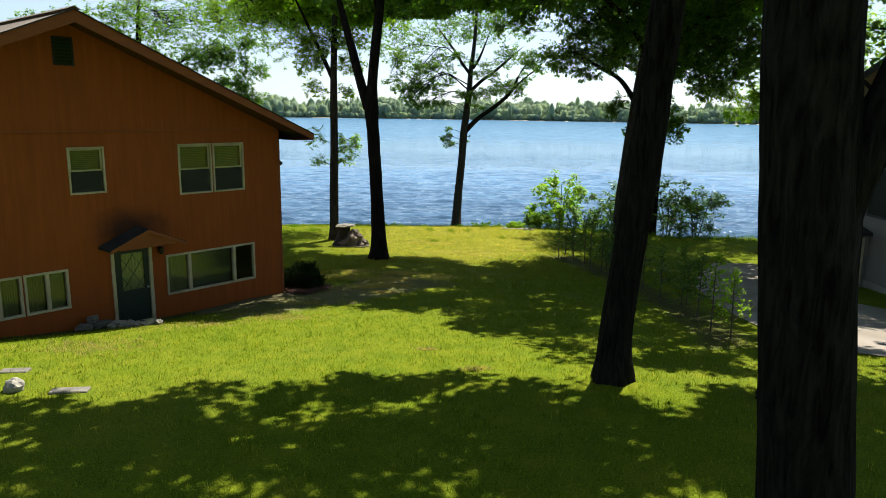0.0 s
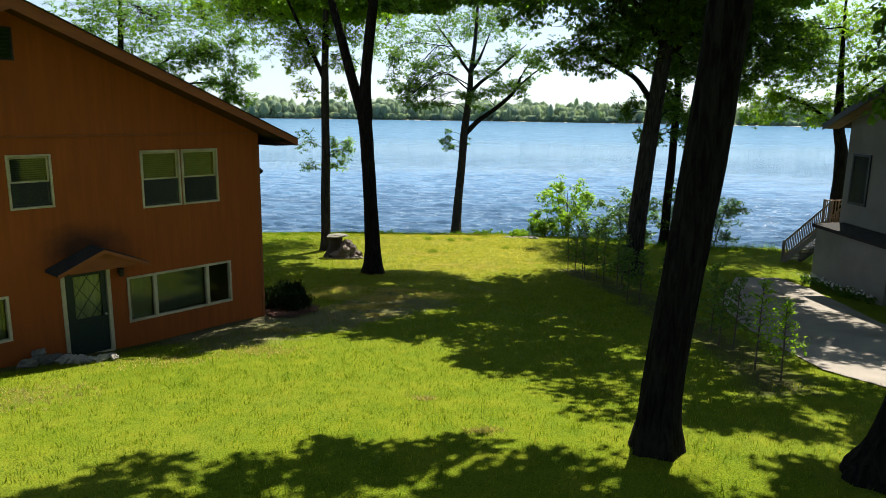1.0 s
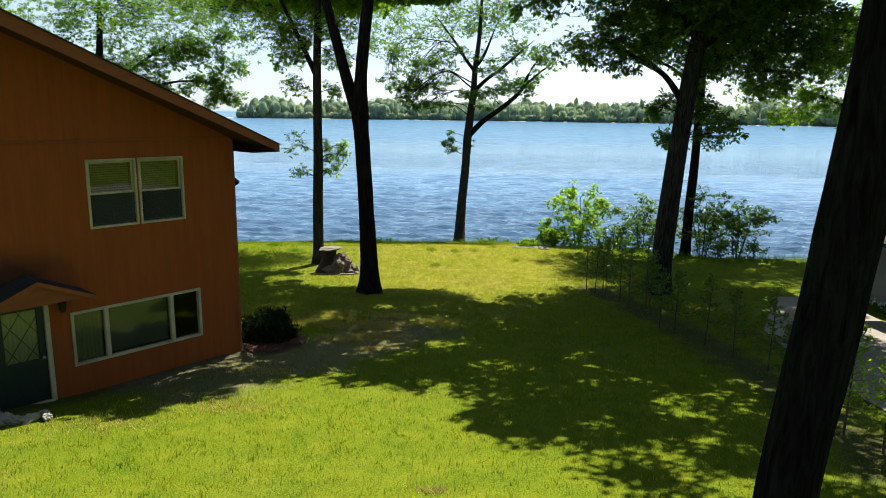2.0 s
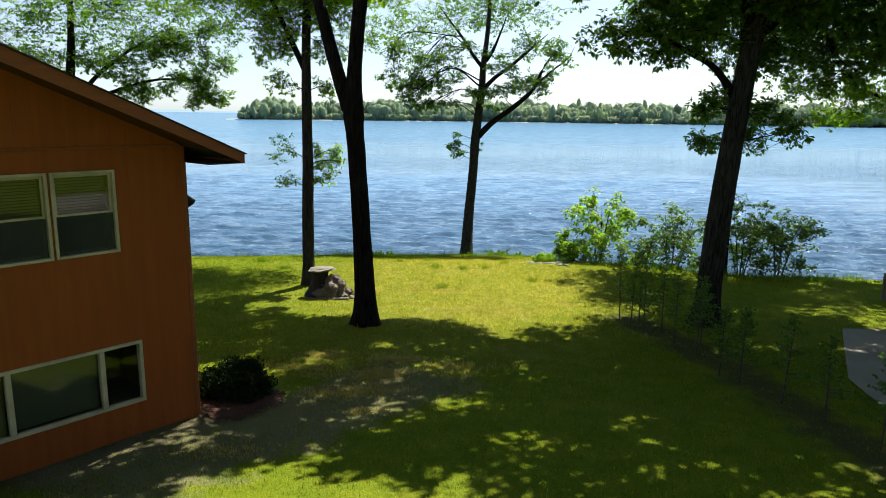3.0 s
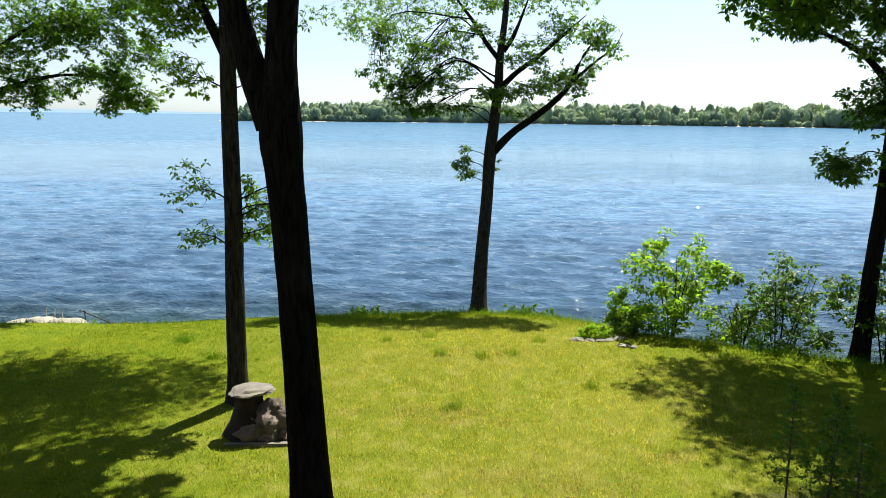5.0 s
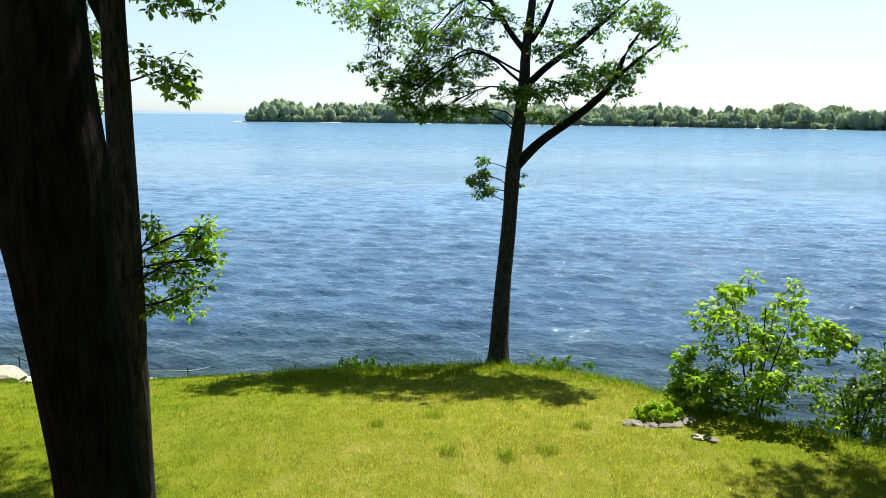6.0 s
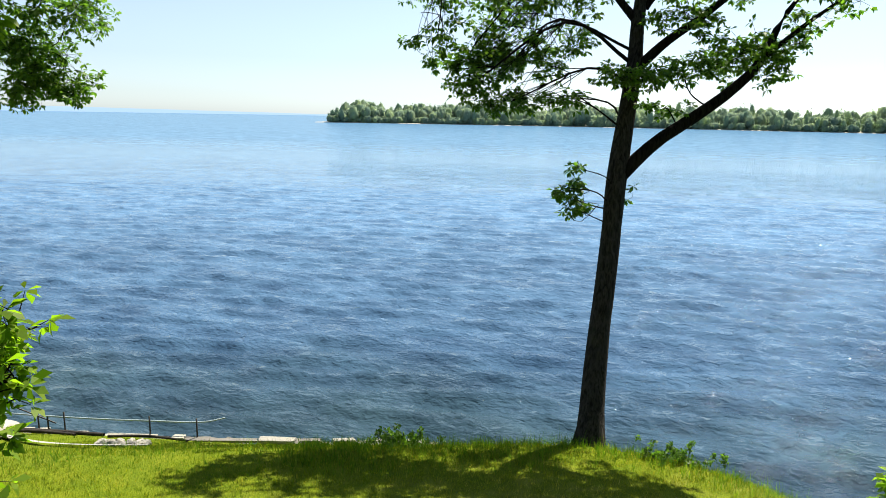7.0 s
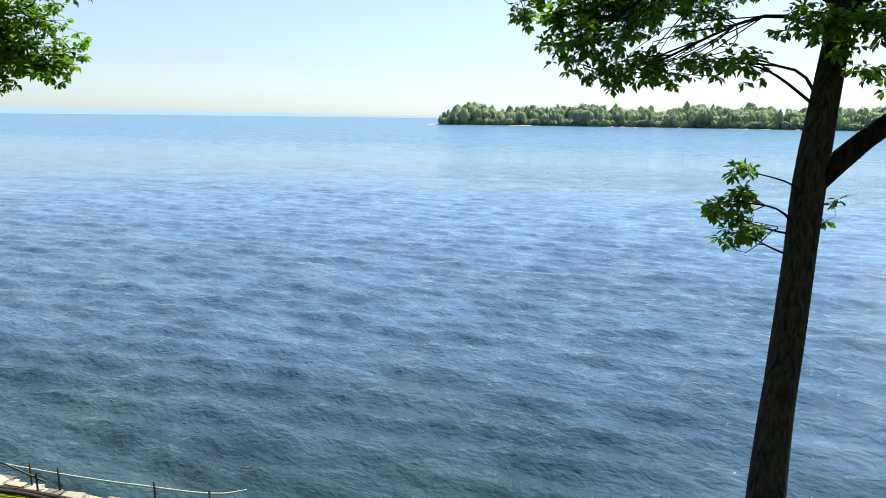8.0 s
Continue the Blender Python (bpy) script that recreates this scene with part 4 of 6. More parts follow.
def pierced(bm, x0, x1, z0, z1, y0, y1, holes):
    """A wall slab between x0 and x1 with rectangular openings right through."""
    xs = sorted({x0, x1, *[h[0] for h in holes], *[h[1] for h in holes]})
    zs = sorted({z0, z1, *[h[2] for h in holes], *[h[3] for h in holes]})
    vert = {}

    def vx(x, y, z):
        k = (round(x, 4), round(y, 4), round(z, 4))
        if k not in vert:
            vert[k] = bm.verts.new((x, y, z))
        return vert[k]

    solid = set()
    for i in range(len(xs) - 1):
        for j in range(len(zs) - 1):
            cx, cz = (xs[i] + xs[i + 1]) / 2, (zs[j] + zs[j + 1]) / 2
            if not any(h[0] < cx < h[1] and h[2] < cz < h[3] for h in holes):
                solid.add((i, j))
    for i, j in solid:
        a, b, c, d = xs[i], xs[i + 1], zs[j], zs[j + 1]
        bm.faces.new((vx(a, y0, c), vx(b, y0, c), vx(b, y0, d), vx(a, y0, d)))
        bm.faces.new((vx(a, y1, d), vx(b, y1, d), vx(b, y1, c), vx(a, y1, c)))
        if (i - 1, j) not in solid:
            bm.faces.new((vx(a, y0, d), vx(a, y1, d), vx(a, y1, c), vx(a, y0, c)))
        if (i + 1, j) not in solid:
            bm.faces.new((vx(b, y0, c), vx(b, y1, c), vx(b, y1, d), vx(b, y0, d)))
        if (i, j - 1) not in solid:
            bm.faces.new((vx(a, y0, c), vx(a, y1, c), vx(b, y1, c), vx(b, y0, c)))
        if (i, j + 1) not in solid:
            bm.faces.new((vx(a, y0, d), vx(b, y0, d), vx(b, y1, d), vx(a, y1, d)))
    return bm


W1 = (-6.50, -5.57, 3.92, 5.15)
W2A, W2B = (-3.50, -2.44, 3.69, 5.16), (-2.40, -1.34, 3.69, 5.16)
W3 = (-4.06, -1.08, 0.77, 1.97)
W4, W5 = (-7.79, -6.73, 0.94, 2.0), (-8.90, -7.83, 0.94, 2.0)
DOOR = (-5.62, -4.47, 0.16, 2.30)
VENT = (-6.62, -6.12, 7.19, 7.89)
HOLES = [W1, W2A, W2B, W3, W4, W5, DOOR]
part("wall", pierced(bmesh.new(), -WIDE, 0, LOW, 5.53, 0.0, 0.18, HOLES), SIDING, house, "rust-brown vertical wood siding")
# upper gable panel stands a little proud over a drip board
bm = bmesh.new()
prism(bm, [(-WIDE + 0.1, 5.57), (-0.1, 5.57), (RIDGE_X, 5.57 + SLOPE * (-0.1 - RIDGE_X))], -0.022, 0.18)
part("gable", bm, SIDING, house, "rust-brown siding of the gable")
part("drip_board", boxed(-WIDE + 0.1, -0.1, -0.045, 0.1, 5.53, 5.57), BOARD, house)
for y0 in (DEEP - 0.18,):
    part("wall", boxed(-WIDE, 0, y0, DEEP, LOW, 5.4), SIDING, house)
    bm = prism(bmesh.new(), [(-WIDE + 0.4, 5.4), (-0.4, 5.4), (RIDGE_X, 7.95)], y0, DEEP)
    part("gable", bm, SIDING, house)
part("wall", boxed(-0.18, 0.0, 0.18, DEEP - 0.18, LOW, 5.3), SIDING, house)
part("wall", boxed(-WIDE, -WIDE + 0.18, 0.18, DEEP - 0.18, LOW, 5.3), SIDING, house)
part("corner_board", boxed(-0.07, 0.012, -0.014, 0.05, LOW, 5.24), BOARD, house)
for z0, z1 in ((0.05, 0.12), (2.62, 2.8), (5.2, 5.23)):
    part("floor_slab", boxed(-WIDE + 0.2, -0.2, 0.2, DEEP - 0.2, z0, z1), INSIDE, house)
part("partition", boxed(-WIDE + 0.2, -0.2, 3.2, 3.3, 0.12, 2.62), INSIDE, house)
part("partition", boxed(-WIDE + 0.2, -0.2, 3.2, 3.3, 2.8, 5.2), INSIDE, house)

# roof: two slabs with rake boards, boxed eaves and shingles
TIP, RAKE = 0.73, 0.90


def roof_slab(side):
    x_tip = TIP if side > 0 else 2 * RIDGE_X - TIP
    z_tip = EAVE + 0.17
    z_top = z_tip + SLOPE * abs(x_tip - RIDGE_X)
    bm = prism(bmesh.new(), [(x_tip, z_tip), (RIDGE_X, z_top), (RIDGE_X, z_top - 0.16), (x_tip, z_tip - 0.13)], -RAKE + 0.03, DEEP + RAKE)
    part("roof", bm, SHINGLE, house, "grey asphalt-shingle roof")
    # rake board on the gable end
    bm = prism(bmesh.new(), [(x_tip, z_tip - 0.012), (RIDGE_X, z_top - 0.012), (RIDGE_X, z_top - 0.30), (x_tip, z_tip - 0.19)], -RAKE, -RAKE + 0.03)
    part("fascia", bm, BOARD, house, "rust-brown rake board")
    # shingle lip over the board
    bm = prism(bmesh.new(), [(x_tip + 0.03 * side, z_tip + 0.0), (RIDGE_X, z_top + 0.02), (RIDGE_X, z_top - 0.005), (x_tip + 0.03 * side, z_tip - 0.018)], -RAKE - 0.03, -RAKE + 0.03)
    part("drip_edge", bm, DARK_SHINGLE, house)
    xa, xb = sorted((x_tip, 0.0 if side > 0 else -WIDE))
    part("soffit", boxed(xa + 0.004, xb - 0.004, -RAKE + 0.034, DEEP + RAKE, EAVE - 0.02, EAVE), SOFFIT, house, "boarded soffit with its shade put into the dark colour")
    part("fascia", boxed(x_tip - 0.02 * (side > 0), x_tip + 0.02 * (side < 0), -RAKE + 0.034, DEEP + RAKE, EAVE - 0.022, EAVE + 0.15), BOARD, house)
    # boarded underside of the rake
    xw = -0.01 if side > 0 else -WIDE + 0.01
    zw = z_tip - 0.17 + SLOPE * abs(x_tip - xw)
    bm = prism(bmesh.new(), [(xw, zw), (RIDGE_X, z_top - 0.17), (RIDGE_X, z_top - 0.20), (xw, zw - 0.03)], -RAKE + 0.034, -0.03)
    part("soffit", bm, SOFFIT, house, "boarded soffit with its shade put into the dark colour")


roof_slab(1)
roof_slab(-1)
part("ridge_cap", prism(bmesh.new(), [(RIDGE_X - 0.16, 8.48), (RIDGE_X, 8.56), (RIDGE_X + 0.16, 8.48), (RIDGE_X, 8.53)], -RAKE - 0.03, DEEP + RAKE), SHINGLE, house)


def framed(parent, x0, x1, z0, z1, name="window_frame", w=0.05, y0=-0.035, y1=0.10, mat=WHITE):
    bm = bmesh.new()
    box(bm, x0, x0 + w, y0, y1, z0, z1, 0.004)
    box(bm, x1 - w, x1, y0, y1, z0, z1, 0.004)
    box(bm, x0 + w, x1 - w, y0, y1, z0, z0 + w, 0.004)
    box(bm, x0 + w, x1 - w, y0, y1, z1 - w, z1, 0.004)
    return part(name, bm, mat, parent)


def slats(parent, x0, x1, z0, z1, y, mat=BLIND, pitch=0.05):
    bm = bmesh.new()
    z = z0
    while z < z1:
        vs = [bm.verts.new(c) for c in ((x0, y, z), (x1, y, z), (x1, y + 0.022, z + 0.034), (x0, y + 0.022, z + 0.034))]
        bm.faces.new(vs)
        z += pitch
    ob = part("blind", bm, mat, parent, "pale slatted blind")
    return ob


def pane(parent, x0, x1, z0, z1, y):
    ob = part("pane", boxed(x0, x1, y, y + 0.006, z0, z1, bev=0), GLASS, parent)
    ob.visible_shadow = False
    return ob


def hung_window(o, blind):
    """A double-hung window: frame, two sashes, panes and a blind."""
    x0, x1, z0, z1 = o
    win = thing("window", "white double-hung window with a pale blind behind the glass", "window")
    win.parent = house
    del win["category"]
    framed(win, x0, x1, z0, z1)
    zm = (z0 + z1) / 2
    framed(win, x0 + 0.055, x1 - 0.055, zm - 0.02, z1 - 0.055, "sash", 0.04, 0.03, 0.06)
    framed(win, x0 + 0.055, x1 - 0.055, z0 + 0.055, zm + 0.02, "sash", 0.04, 0.065, 0.095)
    pane(win, x0 + 0.095, x1 - 0.095, zm + 0.02, z1 - 0.095, 0.045)
    pane(win, x0 + 0.095, x1 - 0.095, z0 + 0.095, zm - 0.02, 0.08)
    ob = part("dimming_sheet", boxed(x0 + 0.06, x1 - 0.06, 0.022, 0.025, z0 + 0.06, zm - 0.02, bev=0), DIMMER, win, "thin dark film added to dull the glass reflections")
    ob.visible_shadow = False
    slats(win, x0 + 0.1, x1 - 0.1, z1 - 0.1 - blind * (z1 - z0), z1 - 0.06, 0.16)


hung_window(W1, 0.45)
hung_window(W2A, 0.5)
hung_window(W2B, 0.42)


def wide_window(o, bars, blinds, label):
    x0, x1, z0, z1 = o
    win = thing("window", label, "window")
    win.parent = house
    del win["category"]
    framed(win, x0, x1, z0, z1, w=0.06)
    xs = [x0 + 0.03, *bars, x1 - 0.03]
    for b in bars:
        part("mullion", boxed(b - 0.045, b + 0.045, -0.03, 0.1, z0 + 0.062, z1 - 0.062), WHITE, win)
    for i in range(len(xs) - 1):
        a, c = xs[i] + 0.05, xs[i + 1] - 0.05
        pane(win, a, c, z0 + 0.06, z1 - 0.06, 0.05)
        if blinds[i]:
            if blinds[i] == 2:
                part("curtain", curtain(a, c, z0 + 0.05, z1 - 0.05, 0.14), CURTAIN, win)
            else:
                slats(win, a, c, z0 + 0.08, z1 - 0.06, 0.14, pitch=0.04)


def curtain(x0, x1, z0, z1, y):
    bm = bmesh.new()
    n = 24
    prev = None
    for i in range(n + 1):
        x = x0 + (x1 - x0) * i / n
        yy = y + 0.012 * math.sin(i * 1.9)
        cur = (bm.verts.new((x, yy, z0)), bm.verts.new((x, yy, z1)))
        if prev:
            bm.faces.new((prev[0], cur[0], cur[1], prev[1]))
        prev = cur
    return bm


wide_window(W3, (-3.32, -1.82), (2, 1, 0), "wide white three-light window with half-drawn blinds")
wide_window(W4, (-7.24,), (2, 2), "white two-light window with drawn cream curtains")
wide_window(W5, (-8.36,), (2, 2), "white two-light window with drawn cream curtains")

# entrance door with a glazed diamond lattice
door = thing("door", "dark green door with a diamond-lattice upper pane and white jambs", "door")
del door["category"]
door.parent = house
dx0, dx1, dz0, dz1 = DOOR
for a, b in ((dx0, dx0 + 0.09), (dx1 - 0.09, dx1)):
    part("jamb", boxed(a, b, -0.04, 0.12, dz0, dz1), WHITE, door)
part("head", boxed(dx0 + 0.092, dx1 - 0.092, -0.03, 0.12, dz1 - 0.06, dz1), GREEN, door)
la, lb, lz0, lz1 = dx0 + 0.095, dx1 - 0.095, dz0 + 0.03, dz1 - 0.064
ga, gb, gz0, gz1 = la + 0.2, lb - 0.12, lz0 + 0.92, lz1 - 0.06
part("leaf", pierced(bmesh.new(), la, lb, lz0, lz1, 0.03, 0.075, [(ga, gb, gz0, gz1)]), GREEN, door, "dark green painted door leaf")
part("threshold", boxed(dx0 + 0.05, dx1 - 0.05, -0.08, 0.12, dz0 - 0.05, dz0 + 0.025), WHITE, door)
pane(door, ga, gb, gz0, gz1, 0.05)
part("curtain", curtain(ga, gb, gz0, gz1, 0.075), BLIND_CREAM, door, "cream curtain close behind the glass")
bm = bmesh.new()
gw, gh = gb - ga, gz1 - gz0
for k in range(-1, 3):
    for sgn in (1, -1):
        # diamond bars clipped to the pane
        m0 = gh / (gw * 1.15)
        pts = []
        for t in np.linspace(0, 1, 60):
            z = gz0 + t * gh
            x = ga + (k * 0.58 + t * 1.15) * gw * 1.0 if sgn > 0 else gb - (k * 0.58 + t * 1.15) * gw
            if ga <= x <= gb:
                pts.append((x, 0.044, z))
        if len(pts) > 4:
            bar(bm, pts[0], pts[-1], 0.016, 0.012)
part("lattice", bm, GREEN, door, "thin dark diamond lattice bars")
bm = boxed(la + 0.14, lb - 0.14, 0.022, 0.034, lz0 + 0.14, lz0 + 0.78)
part("panel", bm, GREEN, door)
bm = bmesh.new()
bmesh.ops.create_uvsphere(bm, u_segments=12, v_segments=8, radius=0.035, matrix=Matrix.Translation((lb - 0.07, -0.025, lz0 + 0.95)))
bar(bm, (lb - 0.07, -0.02, lz0 + 0.95), (lb - 0.07, 0.03, lz0 + 0.95), 0.02, 0.02)
part("knob", bm, METAL, door, "bright metal door knob", smooth=True)

# small gabled canopy over the door
canopy = thing("canopy", "small gabled door canopy with dark shingles", "canopy")
del canopy["category"]
canopy.parent = house
CX, CZ, CW, CD = -4.86, 2.93, 1.06, 0.78
for sgn in (1, -1):
    bm = prism(bmesh.new(), [(CX, CZ), (CX + sgn * CW, CZ - 0.46), (CX + sgn * CW, CZ - 0.52), (CX, CZ - 0.07)], -CD, 0.0)
    part("slope", bm, DARK_SHINGLE, canopy)
    bm = prism(bmesh.new(), [(CX, CZ - 0.012), (CX + sgn * CW, CZ - 0.475), (CX + sgn * CW, CZ - 0.56), (CX, CZ - 0.11)], -CD - 0.022, -CD)
    part("fascia", bm, BOARD, canopy)
part("gable", prism(bmesh.new(), [(CX - 0.78, CZ - 0.50), (CX + 0.78, CZ - 0.50), (CX + 0.78, CZ - 0.42), (CX, CZ - 0.08), (CX - 0.78, CZ - 0.42)], -CD + 0.08, -CD + 0.11), BOARD, canopy, "rust-brown gable panel")
part("ceiling", boxed(CX - 0.78, CX + 0.78, -CD + 0.115, -0.002, CZ - 0.53, CZ - 0.50), BOARD, canopy)
vent = thing("gable_vent", "dark louvred vent high in the gable", "vent")
del vent["category"]
vent.parent = house
vx0, vx1, vz0, vz1 = VENT
framed(vent, vx0, vx1, vz0, vz1, "frame", 0.045, -0.05, -0.024, DARK_METAL)
for i in range(7):
    z = vz0 + 0.07 + i * 0.085
    bm = bmesh.new()
    bar(bm, (vx0 + 0.045, -0.04, z), (vx1 - 0.045, -0.04, z), 0.05, 0.008)
    part("slat", bm, DARK_METAL, vent)
part("backing", boxed(vx0 + 0.045, vx1 - 0.045, -0.027, -0.0235, vz0 + 0.045, vz1 - 0.045, bev=0), YEW, vent)

lamp = thing("wall_lamp", "small dark lantern beside the door", "lamp")
del lamp["category"]
lamp.parent = house
part("bracket", boxed(-4.27, -4.19, -0.06, 0.0, 2.12, 2.26), DARK_METAL, lamp)
bm = bmesh.new()
bmesh.ops.create_cone(bm, cap_ends=True, segments=8, radius1=0.055, radius2=0.08, depth=0.2, matrix=Matrix.Translation((-4.23, -0.12, 2.15)))
part("lantern", bm, DARK_METAL, lamp)

flood = thing("flood_light", "dark hooded flood light under the eave of the side wall", "lamp")
del flood["category"]
flood.parent = house
bm = bmesh.new()
bmesh.ops.create_cone(bm, cap_ends=True, segments=14, radius1=0.13, radius2=0.03, depth=0.3, matrix=pose(0.15, 0.35, 4.5, 0, -35, 0))
part("hood", bm, DARK_METAL, flood, smooth=True)
part("bracket", boxed(0.0, 0.06, 0.3, 0.4, 4.48, 4.66), DARK_METAL, flood)

# dark roof of the back wing behind the ridge side
part("roof_vent", boxed(-3.1, -2.2, 5.2, 6.3, 6.6, 7.75, bev=0.02), DARK_SHINGLE, house, "dark box chimney on the roof")

# step and loose stones before the door
step = part("door_step", boxed(-5.75, -3.9, -1.15, -0.085, -0.1, 0.1, bev=0.02), SOIL_STONE, m=HOUSE)
tagged(step, "low dark stone slab step before the green door", "step")
for i, (s, n, r, mt) in enumerate([(-5.85, 0.35, 0.26, STONE), (-5.88, 0.75, 0.25, PALE_STONE), (-5.84, 1.05, 0.2, PALE_STONE), (-5.78, 1.3, 0.22, PALE_STONE), (-5.68, 1.55, 0.17, PALE_STONE), (-5.5, 1.75, 0.19, PALE_STONE), (-5.3, 1.95, 0.13, PALE_STONE),
                                   (-6.2, 0.25, 0.3, STONE), (-6.55, 0.35, 0.26, STONE), (-6.3, 0.22, 0.22, STONE), (-5.2, 1.5, 0.14, PALE_STONE)]):
    bm = rock(i + 1, r * 0.85, r * 0.62, r * 0.5, 3, 0.55)
    p = HU * s + HN * n + np.array([HX, HY])
    ob = part("stone", bm, mt, m=pose(p[0], p[1], gz(*p) + (0.26 if i == 9 else 0.07), 0, 0, 50 * i), smooth=False)
    tagged(ob, "rough pale edging stone beside the door step", "stone", "stones by the door")
for i, (x, y, sx, sy) in enumerate([(-6.78, 13.0, 0.17, 0.13), (-7.15, 12.9, 0.13, 0.12)]):
    ob = part("boulder", rock(20 + i, sx, sy, 0.15, 3), PALE_STONE, m=pose(x, y, gz(x, y) + 0.06, 0, 0, 30 * i))
    tagged(ob, "white rounded boulder lying in the lawn", "boulder", "white boulders")
for i, (x, y, l) in enumerate([(-5.9, 13.05, 0.3), (-7.4, 14.0, 0.24)]):
    ob = part("paving_slab", boxed(-l, l, -0.11, 0.11, -0.04, 0.03, bev=0.015), STONE, m=pose(x, y, gz(x, y) + 0.005, 0, 0, 8))
    tagged(ob, "pale flat paving slab sunk in the lawn", "slab", "paving slabs")

# ---- the grey house by the drive ----
grey = thing("grey_house", "pale grey house with a dark-roofed entry and a raised wooden deck", "house", pose(16.3, 27.9, 0))
NG = -0.6
# the long wall faces the lawn, seen at a slant
part("wall", pierced(bmesh.new(), -7.5, 4.6, NG, 6.2, 0.0, 0.18, [(-0.95, 0.35, 2.55, 4.35), (3.0, 4.15, 2.9, 4.85)]), GREY_SIDING, grey, "pale grey lap siding", m=pose(0, 0, 0, 0, 0, 90) @ pose(0, 0, 0))
part("wall", boxed(0.0, 9.0, 4.42, 4.6, NG, 6.2), GREY_SIDING, grey)
part("wall", boxed(0.0, 9.0, -7.5, -7.32, NG, 6.2), GREY_SIDING, grey)
part("wall", boxed(8.82, 9.0, -7.32, 4.42, NG, 6.2), GREY_SIDING, grey)
part("floor_slab", boxed(0.2, 8.8, -7.3, 4.4, 1.6, 1.7), INSIDE, grey)
part("foundation", boxed(-0.22, -0.185, -7.5, 4.58, NG, 0.15), CONCRETE, grey)


def flat_window(parent, y0, y1, z0, z1, x):
    """A dark-framed window in the wall that faces -x."""
    win = thing("window", "dark-framed window in shade", "window")
    del win["category"]
    win.parent = parent
    for a, b, c, d in ((y0, y0 + 0.09, z0, z1), (y1 - 0.09, y1, z0, z1), (y0 + 0.092, y1 - 0.092, z0, z0 + 0.09), (y0 + 0.092, y1 - 0.092, z1 - 0.09, z1)):
        part("frame", boxed(x - 0.05, x + 0.08, a, b, c, d), DARK_METAL, win)
    ob = part("pane", boxed(x + 0.02, x + 0.03, y0 + 0.09, y1 - 0.09, z0 + 0.09, z1 - 0.09, bev=0), GLASS, win)
    ob.visible_shadow = False
    ob = part("dimming_sheet", boxed(x - 0.022, x - 0.019, y0 + 0.09, y1 - 0.09, z0 + 0.09, z1 - 0.09, bev=0), DIMMER, win, "thin dark film added to dull the glass reflections")
    ob.visible_shadow = False
    part("blind", boxed(x + 0.09, x + 0.1, y0 + 0.09, y1 - 0.09, z0 + 0.09, z1 - 0.09, bev=0), INSIDE, win)


flat_window(grey, 3.0, 4.15, 2.9, 4.85, -0.18)
flat_window(grey, -0.95, 0.35, 2.55, 4.35, -0.18)
# gable wall towards the lawn, ridge running away from it
MID, RZ = -1.45, 8.55
part("gable", prism(bmesh.new(), [(-7.5, 6.2), (4.6, 6.2), (MID, RZ - 0.25)], 0.0, 0.18), GREY_SIDING, grey, m=pose(0, 0, 0, 0, 0, 90))
for sgn in (1, -1):
    ye = MID + sgn * 6.85
    bm = prism(bmesh.new(), [(ye, 5.95), (MID, RZ), (MID, RZ - 0.16), (ye, 5.8)], -9.4, 0.85)
    part("roof", bm, DARK_SHINGLE, grey, "dark shingle roof", m=pose(0, 0, 0, 0, 0, 90))
    for k in range(5):
        bm = prism(bmesh.new(), [(ye, 5.78), (MID, RZ - 0.18), (MID, RZ - 0.2), (ye, 5.76)], 0.2 + k * 0.13, 0.32 + k * 0.13)
        part("soffit_board", bm, DECK, grey, m=pose(0, 0, 0, 0, 0, 90))
    bm = prism(bmesh.new(), [(ye, 5.97), (MID, RZ + 0.02), (MID, RZ - 0.24), (ye, 5.72)], 0.852, 0.88)
    part("fascia", bm, DARK_METAL, grey, m=pose(0, 0, 0, 0, 0, 90))

# entry porch with a hipped dark roof
porch = thing("porch", "small grey entry porch with a low dark roof", "porch")
del porch["category"]
porch.parent = grey
part("wall", boxed(-1.0, -0.86, 0.0, 4.7, NG, 1.85), GREY_SIDING, porch)
part("wall", pierced(bmesh.new(), -0.858, -0.2, NG, 1.85, 0.0, 0.14, [(-0.84, -0.3, -0.05, 1.75)]), GREY_SIDING, porch)
part("wall", boxed(-0.858, -0.2, 4.56, 4.7, NG, 1.85), GREY_SIDING, porch)
part("foundation", boxed(-1.03, -1.002, 0.02, 4.7, NG, -0.05), CONCRETE, porch)
bm = bmesh.new()
lo = [bm.verts.new(c) for c in ((-1.14, -0.2, 1.85), (-0.19, -0.2, 1.85), (-0.19, 4.85, 1.85), (-1.14, 4.85, 1.85))]
md = [bm.verts.new(c) for c in ((-1.14, -0.2, 1.98), (-0.19, -0.2, 1.98), (-0.19, 4.85, 1.98), (-1.14, 4.85, 1.98))]
tp = [bm.verts.new(c) for c in ((-0.25, 0.5, 2.12), (-0.2, 0.5, 2.12), (-0.2, 4.2, 2.12), (-0.25, 4.2, 2.12))]
bm.faces.new(lo[::-1])
for a, b in ((lo, md), (md, tp)):
    for i in range(4):
        bm.faces.new((a[i], a[(i + 1) % 4], b[(i + 1) % 4], b[i]))
bm.faces.new(tp)
bmesh.ops.recalc_face_normals(bm, faces=bm.faces)
part("roof", bm, DARK_SHINGLE, porch, "dark hipped porch roof")
pd = part("door", pierced(bmesh.new(), -0.84, -0.3, -0.05, 1.75, 0.04, 0.08, [(-0.76, -0.61, 0.75, 1.6), (-0.55, -0.4, 0.75, 1.6)]), WHITE, porch, "pale half-glazed door")
